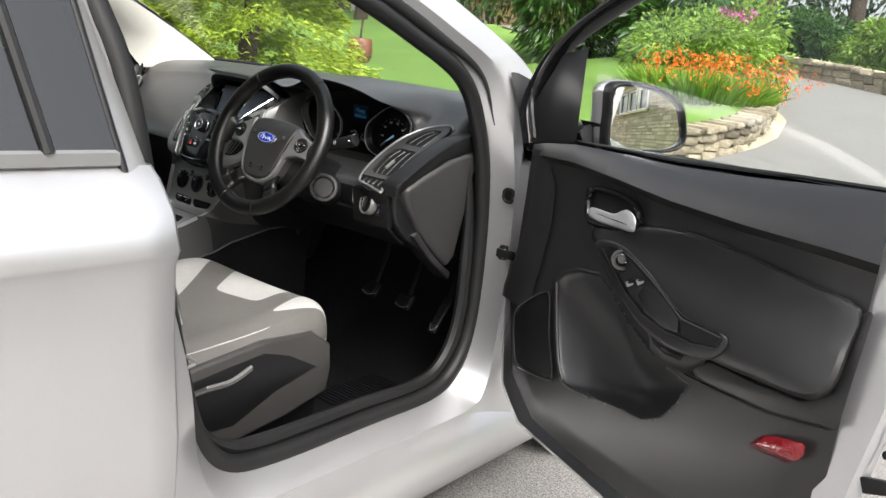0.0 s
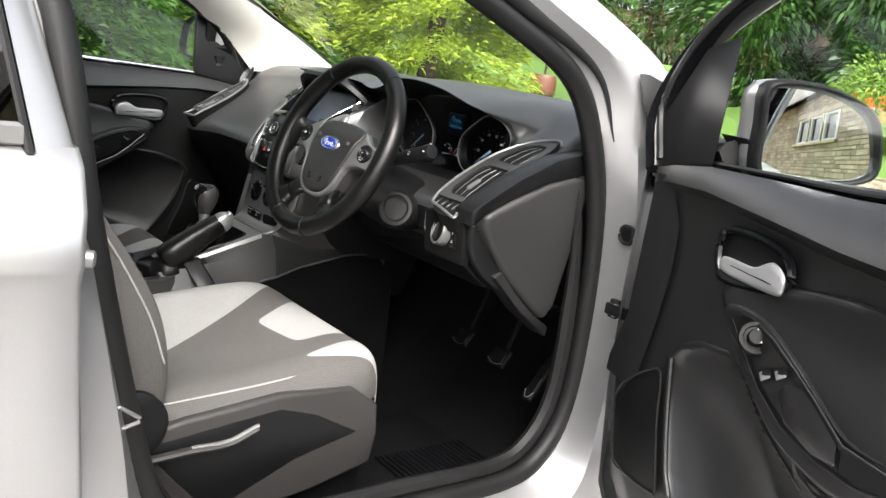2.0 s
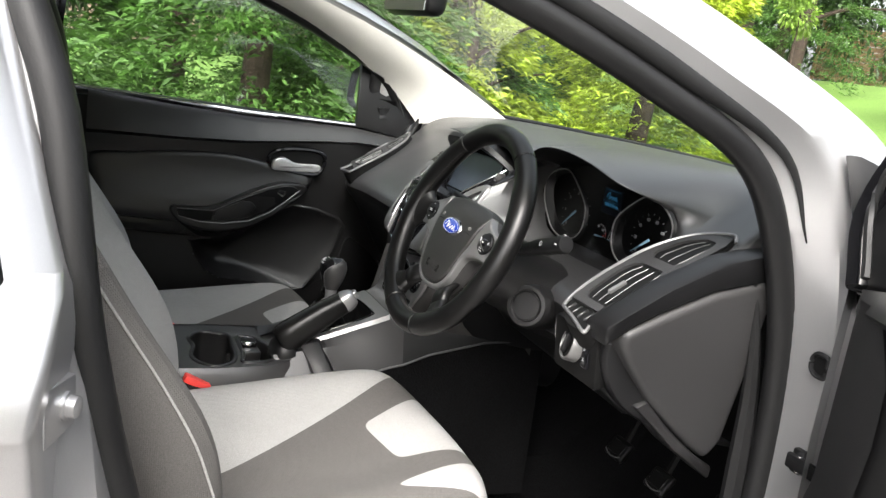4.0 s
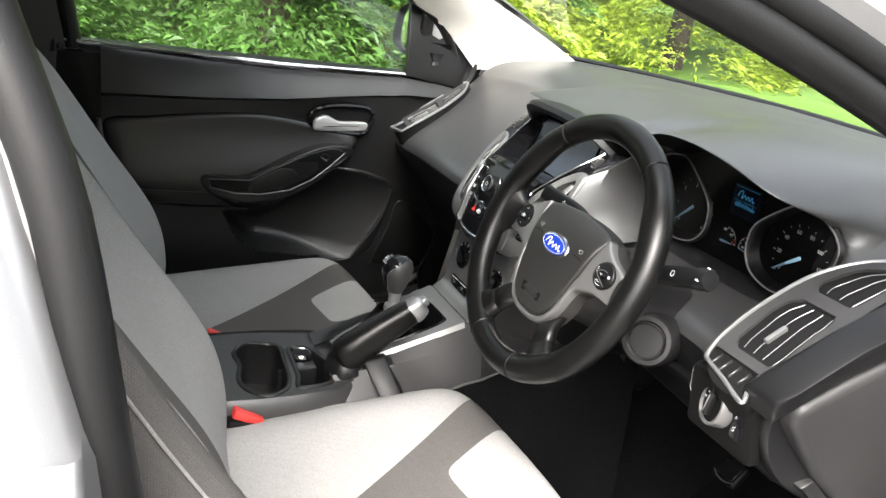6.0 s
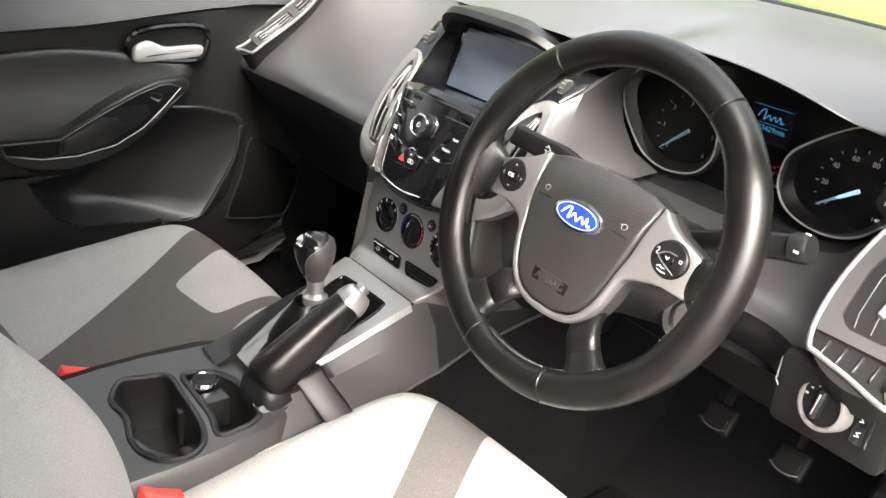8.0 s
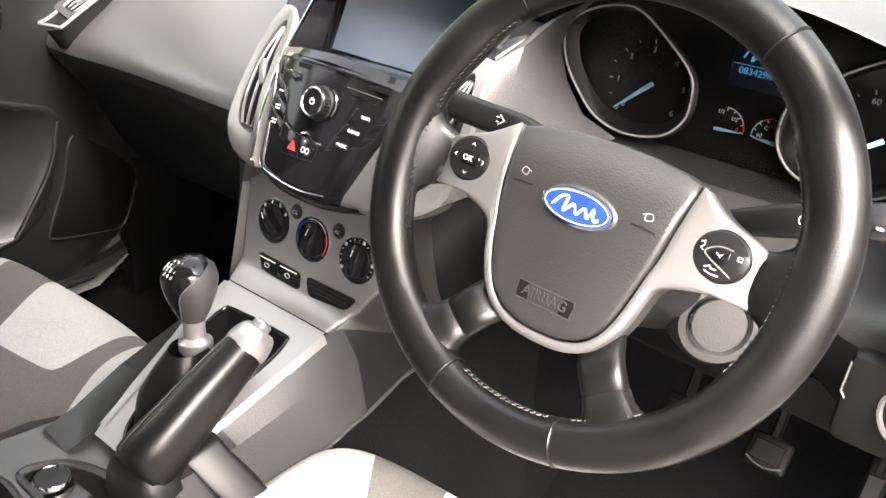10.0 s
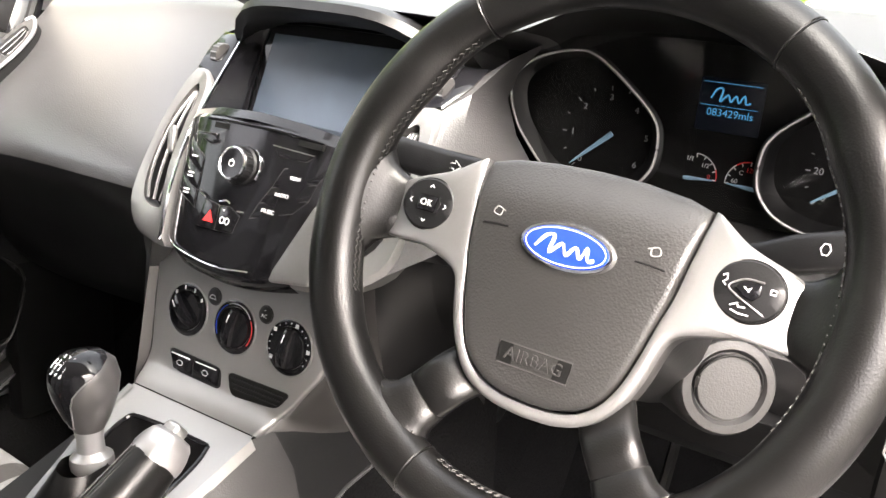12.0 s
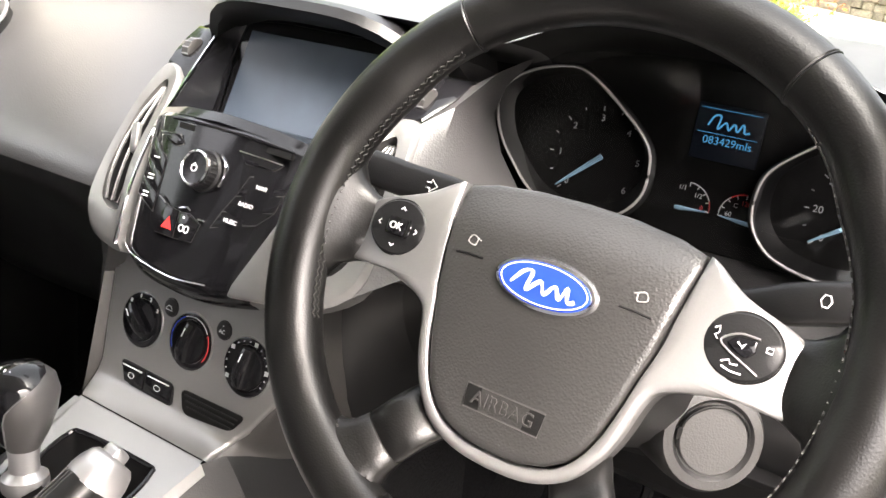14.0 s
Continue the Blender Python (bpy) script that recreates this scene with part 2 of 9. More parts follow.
def axis_steps(lo, hi, fine_lo, fine_hi, step, grow=1.25):
    out, s, v = [], step, fine_lo
    while v > lo:
        s *= grow
        v -= s
        out.append(max(v, lo))
    out.reverse()
    v = fine_lo
    while v < fine_hi:
        out.append(v)
        v += step
    s = step
    while v < hi:
        out.append(v)
        s *= grow
        v += s
    out.append(hi)
    return out


def two_tone(name, a, b, size, rough=0.9, bump=0.5, bump_size=0.01):
    m = shader(name, a, rough, stain=0.25, stain_size=1.2, bump=bump, bump_size=bump_size)
    nt = m.node_tree
    p = nt.nodes["Principled BSDF"]
    src = p.inputs["Base Color"].links[0].from_socket
    n = nt.nodes.new("ShaderNodeTexNoise")
    n.inputs["Scale"].default_value, n.inputs["Detail"].default_value, n.inputs["Roughness"].default_value = 1 / size, 8, 0.75
    co = nt.nodes.new("ShaderNodeTexCoord")
    nt.links.new(co.outputs["Object"], n.inputs["Vector"])
    r = nt.nodes.new("ShaderNodeMapRange")
    r.inputs[1].default_value, r.inputs[2].default_value = 0.42, 0.58
    nt.links.new(n.outputs[0], r.inputs[0])
    mx = nt.nodes.new("ShaderNodeMix")
    mx.data_type = "RGBA"
    nt.links.new(r.outputs[0], mx.inputs["Factor"])
    nt.links.new(src, mx.inputs["A"])
    mx.inputs["B"].default_value = (*b, 1)
    nt.links.new(mx.outputs["Result"], p.inputs["Base Color"])
    return m


LAWN = two_tone("mown_grass", (0.085, 0.165, 0.024), (0.115, 0.205, 0.032), 0.03, 0.95, 0.9, 0.02)
TARMAC = two_tone("grey_tarmac", (0.09, 0.088, 0.085), (0.24, 0.23, 0.22), 0.006, 0.9, 0.9, 0.008)
SOIL = two_tone("leaf_litter", (0.09, 0.055, 0.03), (0.16, 0.1, 0.05), 0.08)

xs, ys = axis_steps(-320, 320, -14, 6, 0.4), axis_steps(-320, 420, -3, 20, 0.4)
bm = bmesh.new()
grid = [[bm.verts.new((x, y, land(x, y) + (0.0 if abs(x) < 3 and y < 4 else 0.03 * noise.noise((x * 0.6, y * 0.6, 0))))) for x in xs] for y in ys]
for j in range(len(ys) - 1):
    for i in range(len(xs) - 1):
        f = bm.faces.new((grid[j][i], grid[j][i + 1], grid[j + 1][i + 1], grid[j + 1][i]))
        cx, cy = (xs[i] + xs[i + 1]) / 2, (ys[j] + ys[j + 1]) / 2
        f.material_index = 1 if math.hypot(cx + 8, cy - 8) > 26 else 0
me = bpy.data.meshes.new("ground")
bm.to_mesh(me)
bm.free()
me.materials.append(LAWN)
me.materials.append(SOIL)
ground = tagged(link("ground", smooth(me, 80), None), "mown green lawn rising away from the car", "lawn", kind="structure")

# the drive: one sheet laid over the ground
rows = []
for y in [-14, -9, -5, -2, 0, 1.2, 2.0, 2.8, 3.6, 4.4, 5.2, 6, 6.8, 7.6, 8.4, 9.2, 10, 11, 12, 13, 14, 15, 16, 17, 18]:
    left = kerb_x(y) if y > 3.4 else -2.2
    right = interp(y, [(-14, 9), (4, 7.5), (9.5, 5.0), (11.5, 2.5), (12.9, 0.5), (13.6, -0.7), (14.1, -1.5), (15.1, -4.0), (16.5, -7.0), (18, -10.0)])[0]
    rows.append([(left + (right - left) * k / 16, y, land(0, y) + 0.035) for k in range(17)])
drive = tagged(part("driveway", loft(rows), TARMAC, None, angle=80), "grey tarmac driveway curving past a raised flower bed", "driveway", kind="structure")

# ---- foliage ----
LEAF_RNG = np.random.default_rng(7)


def leaf_material(name, colour, spread=0.45, rough=0.5):
    m = shader(name, colour, rough, island=spread, grain=0.2, grain_size=0.4)
    b = m.node_tree.nodes["Principled BSDF"]
    nt = m.node_tree
    tr, mx = nt.nodes.new("ShaderNodeBsdfTranslucent"), nt.nodes.new("ShaderNodeMixShader")
    src = b.inputs["Base Color"].links[0].from_socket
    nt.links.new(src, tr.inputs[0])
    mx.inputs[0].default_value = 0.3
    nt.links.new(b.outputs[0], mx.inputs[1])
    nt.links.new(tr.outputs[0], mx.inputs[2])
    nt.links.new(mx.outputs[0], nt.nodes["Material Output"].inputs[0])
    return m


def leaves(name, places, ways, length, width, mat, parent, label="", droop=0.3):
    """Bent leaf blades: places and ways are arrays, length and width are scalars or arrays."""
    n = len(places)
    ways = ways / np.linalg.norm(ways, axis=1, keepdims=True)
    side = np.cross(ways, LEAF_RNG.normal(size=(n, 3)))
    side /= np.linalg.norm(side, axis=1, keepdims=True) + 1e-9
    L = np.broadcast_to(length, n)[:, None] * LEAF_RNG.uniform(0.6, 1.3, (n, 1))
    W = np.broadcast_to(width, n)[:, None] * LEAF_RNG.uniform(0.7, 1.3, (n, 1))
    sag = np.zeros((n, 3))
    sag[:, 2] = -1
    mid = places + ways * L * 0.5
    tip = places + ways * L + sag * L * droop
    v = np.stack([places, mid + side * W * 0.5, tip, mid - side * W * 0.5], 1).reshape(-1, 3)
    me = bpy.data.meshes.new(name)
    me.vertices.add(4 * n)
    me.vertices.foreach_set("co", v.ravel())
    me.loops.add(4 * n)
    me.loops.foreach_set("vertex_index", np.arange(4 * n))
    me.polygons.add(n)
    me.polygons.foreach_set("loop_start", np.arange(0, 4 * n, 4))
    me.update(calc_edges=True)
    return link(name, me, mat, parent, label)


def crown_points(n, centre, radii, lumps=14, lump=0.45, shell=0.5):
    """Points of an uneven crown: lumps over an ellipsoid, with gaps; also the way out of each."""
    c, r = np.array(centre), np.array(radii)
    d = LEAF_RNG.normal(size=(lumps, 3))
    d /= np.linalg.norm(d, axis=1, keepdims=True)
    cores = d * LEAF_RNG.uniform(0.35, 0.95, (lumps, 1))
    size = LEAF_RNG.uniform(0.6, 1.25, lumps) * lump
    k = LEAF_RNG.integers(0, lumps, n)
    q = LEAF_RNG.normal(size=(n, 3))
    q /= np.linalg.norm(q, axis=1, keepdims=True)
    p = cores[k] + q * (size[k] * LEAF_RNG.uniform(shell, 1.05, n))[:, None]
    return c + p * r, q * r + 0.4 * p * r


BARK = shader("brown_bark", (0.05, 0.034, 0.025), 0.9, grain=0.35, grain_size=0.03, stain=0.3, bump=0.9, bump_size=0.03)


def limbs(base, top, r, parent, n=6, spread=1.0):
    base, top = Vector(base), Vector(top)
    mid = base.lerp(top, 0.5) + Vector((random.uniform(-0.1, 0.1), random.uniform(-0.1, 0.1), 0))
    path = spline([base, mid, top], 6)
    part("trunk", tube(path, [r * (1 - 0.75 * i / (len(path) - 1)) for i in range(len(path))], 9), BARK, parent)
    for i in range(n):
        s = base.lerp(top, random.uniform(0.25, 0.85))
        a = random.uniform(0, math.tau)
        e = s + Vector((math.cos(a), math.sin(a), random.uniform(0.1, 0.7))) * spread * random.uniform(0.5, 1)
        path = spline([s, s.lerp(e, 0.5) + Vector((0, 0, 0.08 * spread)), e], 4)
        part("limb", tube(path, [r * 0.35 * (1 - 0.7 * j / (len(path) - 1)) for j in range(len(path))], 6), BARK, parent)


def bush(name, at, radii, colour, count, leaf, label, category="shrub", lumps=16, mat=None, droop=0.3, lift=0.9, group=""):
    x, y = at
    z = land(x, y)
    t = thing(name, (x, y, z), label, category, group)
    limbs((x, y, z - 0.1), (x, y, z + radii[2] * 1.3), 0.05 + 0.03 * radii[2], t, 5, min(radii) * 0.7)
    p, w = crown_points(count, (x, y, z + radii[2] * lift), radii, lumps)
    keep = p[:, 2] > z
    leaves("crown", p[keep], w[keep], leaf[0], leaf[1], mat or leaf_material(name + "_leaf", colour), t, droop=droop)
    return t


def conifer(name, at, height, radius, colour, count, label, mat=None, droop=0.25, group="", low=0.0, curve=0.8):
    """Scale-leaved conifer: sprays of fine fronds on drooping boughs, ragged in outline."""
    x, y = at
    z = land(x, y)
    t = thing(name, (x, y, z), label, "conifer", group)
    limbs((x, y, z - 0.1), (x, y, z + height * 0.9), 0.05 * height ** 0.7, t, 7, radius * 0.8)
    count = int(count * 1.8)
    boughs = max(60, int(count / 300))
    h = LEAF_RNG.uniform(low, 1, boughs) ** 1.2
    a = LEAF_RNG.uniform(0, math.tau, boughs)
    reach = radius * (1 - h) ** curve * LEAF_RNG.uniform(0.75, 1.12, boughs) + 0.1
    per = count // boughs
    k = np.repeat(np.arange(boughs), per)
    n = len(k)
    s = LEAF_RNG.uniform(0.25, 1, n) ** 0.6
    out = np.stack([np.cos(a), np.sin(a), np.zeros(boughs)], 1)
    side = np.stack([-np.sin(a), np.cos(a), np.zeros(boughs)], 1)
    fan = LEAF_RNG.normal(size=n) * 0.28 * (1.1 - s) * reach[k] + LEAF_RNG.normal(size=n) * 0.05
    base = np.array((x, y, z)) + out[k] * (s * reach[k])[:, None] + side[k] * fan[:, None]
    base[:, 2] += (h[k] * height) + reach[k] * (0.35 * s - 0.45 * s * s) + LEAF_RNG.normal(size=n) * 0.05
    way = out[k] * 0.9 + side[k] * (LEAF_RNG.normal(size=n) * 0.55)[:, None] + np.array((0, 0, 0.12)) + LEAF_RNG.normal(size=(n, 3)) * 0.25
    leaves("crown", base, way, 0.105, 0.024, mat or leaf_material(name + "_frond", colour), t, droop=droop)
    return t


DARK_GREEN, MID_GREEN = leaf_material("dark_conifer_frond", (0.032, 0.078, 0.020)), leaf_material("green_conifer_frond", (0.078, 0.165, 0.032))
GOLD = leaf_material("golden_conifer_frond", (0.32, 0.41, 0.04), 0.4)
BROADLEAF = leaf_material("rhododendron_leaf", (0.055, 0.13, 0.025), 0.5, 0.35)
LIME = leaf_material("lime_leaf", (0.2, 0.32, 0.05), 0.4)
SWORD = leaf_material("sword_leaf", (0.18, 0.32, 0.04), 0.35)
ORANGE = leaf_material("orange_petal", (0.85, 0.17, 0.02), 0.3)
PINK = leaf_material("pink_petal", (0.6, 0.12, 0.38), 0.3)
# the wood's shade is put into this darker leaf colour
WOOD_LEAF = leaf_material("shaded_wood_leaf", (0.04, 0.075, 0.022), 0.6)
RUST = leaf_material("bronze_frond", (0.2, 0.15, 0.03), 0.4)


# ---- the car's shell ----
def shell_loop(pts, n=6):
    return spline(pts, n, closed=True)


# door opening on the driver's side: inner edge (x, y, z), going round from the top of the rear pillar
OPEN = [(0.635, -0.655, 1.29), (0.705, -0.603, 1.09), (0.745, -0.566, 0.86), (0.745, -0.505, 0.62), (0.745, -0.452, 0.46), (0.745, -0.38, 0.375),
        (0.745, -0.26, 0.35), (0.745, 0.02, 0.35), (0.745, 0.24, 0.352), (0.745, 0.335, 0.39), (0.745, 0.39, 0.49), (0.745, 0.395, 0.66), (0.74, 0.375, 0.86),
        (0.735, 0.32, 1.02), (0.725, 0.24, 1.13), (0.70, 0.08, 1.205), (0.675, -0.10, 1.27), (0.645, -0.30, 1.325), (0.63, -0.52, 1.345)]
MID = [(0.64, -0.69, 1.33), (0.712, -0.620, 1.09), (0.76, -0.572, 0.86), (0.83, -0.535, 0.62), (0.83, -0.50, 0.44), (0.83, -0.43, 0.335),
       (0.83, -0.27, 0.318), (0.83, 0.02, 0.32), (0.83, 0.30, 0.322), (0.835, 0.37, 0.37), (0.835, 0.385, 0.49), (0.835, 0.385, 0.66), (0.83, 0.38, 0.86),
       (0.80, 0.37, 1.03), (0.775, 0.33, 1.15), (0.74, 0.16, 1.235), (0.705, -0.04, 1.31), (0.665, -0.28, 1.375), (0.645, -0.52, 1.395)]
OUT = [(0.645, -0.72, 1.36), (0.715, -0.65, 1.09), (0.79, -0.605, 0.86), (0.85, -0.60, 0.62), (0.885, -0.585, 0.42), (0.88, -0.52, 0.26),
       (0.87, -0.30, 0.225), (0.87, 0.02, 0.225), (0.87, 0.38, 0.225), (0.875, 0.52, 0.26), (0.885, 0.52, 0.49), (0.89, 0.50, 0.66), (0.875, 0.49, 0.86),
       (0.83, 0.48, 1.04), (0.775, 0.45, 1.165), (0.735, 0.25, 1.265), (0.695, 0.03, 1.345), (0.655, -0.24, 1.41), (0.63, -0.52, 1.43)]

car = thing("car", (0, -0.2, 0), "silver five-door hatchback parked on a tarmac driveway, driver's door open", "car")


def side_frame(sign, parent):
    f = lambda L: [Vector((sign * p[0], p[1], p[2])) for p in L]
    rings = [shell_loop(f(L)) for L in (OPEN, MID, OUT)]
    inner = [p + Vector((-sign * 0.022, 0, 0)) for p in rings[0]]
    m1 = [a.lerp(b, 0.85) for a, b in zip(rings[0], rings[1])]
    back = [p + Vector((-sign * 0.03, 0, 0)) for p in rings[2]]
    ob = part("side_frame", loft([inner, rings[0], m1, rings[1], rings[2], back], closed_v=True), PAINT, parent, "silver painted door frame with sill")
    seal = [p + Vector((sign * 0.002, 0, 0)) for p in rings[0]]
    part("door_seal", tube(seal, 0.020, 10, closed=True, up=(1, 0, 0)), RUBBER, parent, "black rubber door seal")
    hub = Vector((sign * 0.7, -0.1, 0.85))
    lip = [p + (hub - p).normalized() * 0.026 + Vector((-sign * 0.020, 0, 0)) for p in rings[0] if p.z < 1.0 and p.y > -0.47]
    part("seal_lip", tube(lip, [0.017 * min(1.0, 0.1 + i / 12, 0.1 + (len(lip) - 1 - i) / 12) for i in range(len(lip))], 8, up=(1, 0, 0)), RUBBER, parent, "black inner lip of the door seal")
    # dark bar added for the shade in the painted channel of the frame
    chan = [a.lerp(b, 0.50) for a, b in zip(spline(f(OPEN[13:]), 6), spline(f(MID[13:]), 6))]
    part("roof_seal", tube(chan, [0.014 * min(1.0, 0.1 + i / 14) for i in range(len(chan))], 10, flat=0.6, up=(1, 0, 0)), RUBBER, parent, "dark bar standing for the shaded channel of the door frame")
    return ob


side_frame(1, car)
side_frame(-1, car)

# sill lower skirt, both sides
for s in (1, -1):
    prof = [(0.83, 0.318), (0.865, 0.285), (0.88, 0.25), (0.885, 0.215), (0.872, 0.175), (0.84, 0.155), (0.76, 0.15)]
    part("sill", loft([[(s * x * (1 - 0.004 * abs(y)), y, z) for x, z in prof] for y in (-1.1, -0.8, -0.5, -0.2, 0.1, 0.4, 0.66)]), PAINT, car, "silver side skirt under the door")

# roof, headliner, windscreen, rear quarter
roof_rows, liner_rows = [], []
for y, w, z in [(-0.12, 0.60, 1.41), (-0.3, 0.63, 1.445), (-0.6, 0.64, 1.475), (-1.0, 0.64, 1.475), (-1.5, 0.62, 1.45), (-2.1, 0.58, 1.38)]:
    roof_rows.append([(w * k, y - 0.03 * k * k, z - 0.05 * k ** 4 - 0.015 * k * k) for k in (-1.06, -0.95, -0.7, -0.35, 0, 0.35, 0.7, 0.95, 1.06)])
    liner_rows.append([(w * k, y - 0.03 * k * k, z - 0.05 - 0.06 * k ** 4) for k in (-1.06, -0.95, -0.7, -0.35, 0, 0.35, 0.7, 0.95, 1.06)])
part("roof", loft(roof_rows), PAINT, car)
part("headliner", loft(liner_rows), CREAM, car, "pale fabric headliner")


def screen_edge(t):
    """Windscreen surface: t runs across it from -1 to 1."""
    low = Vector((0.69 * t, 0.86 - 0.22 * t * t, 1.055))
    high = Vector((0.60 * t, -0.10 - 0.08 * t * t, 1.40 - 0.05 * t ** 4))
    return low, high


rows = []
for k in range(9):
    rows.append([])
    for i in range(17):
        lo, hi = screen_edge(-1 + i / 8)
        p = lo.lerp(hi, k / 8)
        p.z += 0.035 * math.sin(math.pi * k / 8)
        rows[-1].append(p)
ws = part("windscreen", loft(rows), HAZED, car, "clear raked windscreen")
ws.visible_shadow = False
# black border along the foot of the windscreen
lower = [screen_edge(-1 + i / 16)[0] for i in range(33)]
part("screen_border", tube([p + Vector((0, -0.012, -0.002)) for p in lower], 0.012, 8, flat=0.5), DARK, car)

# inner pillar trims beside the windscreen
for s in (1, -1):
    path_in, path_out = [], []
    rows = []
    for k in range(9):
        lo, hi = screen_edge(s)
        p = lo.lerp(hi, k / 8)
        p.z += 0.035 * math.sin(math.pi * k / 8) - 0.012
        p.x -= s * 0.03
        e = [(0.70, 0.36, 1.0), (0.715, 0.29, 1.075), (0.715, 0.23, 1.12), (0.705, 0.14, 1.165), (0.695, 0.06, 1.20), (0.685, -0.02, 1.235), (0.672, -0.1, 1.265), (0.655, -0.2, 1.295), (0.645, -0.3, 1.32)][k]
        q = Vector((s * e[0], e[1], e[2]))
        m1, m2 = p.lerp(q, 0.33), p.lerp(q, 0.7)
        m1 += Vector((-s * 0.02, -0.01, 0.0))
        m2 += Vector((-s * 0.018, -0.008, 0.0))
        rows.append([p, m1, m2, q])
    part("pillar_trim", loft(rows), CREAM, car, "pale grey windscreen pillar trim")
    # outer pillar skin
    rows = []
    for k in range(9):
        lo, hi = screen_edge(s)
        p = lo.lerp(hi, k / 8)
        p.z += 0.035 * math.sin(math.pi * k / 8) + 0.006
        q = spline([(0.83, 0.48, 1.04), (0.775, 0.45, 1.165), (0.735, 0.25, 1.265), (0.695, 0.03, 1.345), (0.655, -0.24, 1.41)], 2)[k]
        q = Vector((s * q.x, q.y, q.z))
        m = p.lerp(q, 0.5) + Vector((s * 0.012, 0, 0.012))
        rows.append([p, m, q])
    part("pillar_skin", loft(rows), PAINT, car, "silver windscreen pillar")

# bonnet, wings and nose ahead of the windscreen
rows = []
for y, z, w in [(0.90, 1.02, 0.72), (1.1, 0.985, 0.78), (1.35, 0.945, 0.80), (1.6, 0.88, 0.79), (1.75, 0.79, 0.76), (1.80, 0.66, 0.74)]:
    rows.append([(w * k, y - 0.20 * k * k, z - 0.03 * k * k - 0.06 * k ** 6) for k in (-1, -0.85, -0.6, -0.3, 0, 0.3, 0.6, 0.85, 1)])
part("bonnet", loft(rows), PAINT, car)
for s in (1, -1):
    rows = []
    for y, w, zt in [(0.50, 0.885, 1.0), (0.62, 0.895, 0.98), (0.9, 0.905, 0.93), (1.2, 0.89, 0.87), (1.45, 0.86, 0.80), (1.58, 0.80, 0.70)]:
        arch = 0.66 if 0.72 < y < 1.3 else 0.26
        rows.append([(s * (w - 0.13), y, zt + 0.02), (s * (w - 0.05), y, zt - 0.03), (s * w, y, zt - 0.12), (s * w, y, max(arch, 0.5)), (s * (w - 0.02), y, arch)])
    part("front_wing", loft(rows), PAINT, car)
rows = []
for y, z in [(1.78, 0.68), (1.86, 0.55), (1.86, 0.35), (1.78, 0.2)]:
    rows.append([(0.8 * k, y - 0.28 * k * k, z) for k in (-1, -0.8, -0.4, 0, 0.4, 0.8, 1)])
part("bumper", loft(rows), PAINT, car)
TYRE = shader("tyre_rubber", (0.02, 0.02, 0.02), 0.8, stain=0.2, bump=0.5, bump_size=0.01)
for s in (1, -1):
    for y in (1.0, -1.65):
        w = part("wheel", lathe([(0.20, -0.09), (0.30, -0.1), (0.318, -0.07), (0.318, 0.07), (0.30, 0.1), (0.20, 0.09)], (s * 0.78, y, 0.318), (1, 0, 0), 36), TYRE, car, "black tyre on an alloy rim")
        part("rim", lathe([(0.02, 0.05), (0.06, 0.07), (0.12, 0.055), (0.20, 0.085), (0.205, -0.085)], (s * 0.78, y, 0.318), (s, 0, 0), 24), SILVER, w)


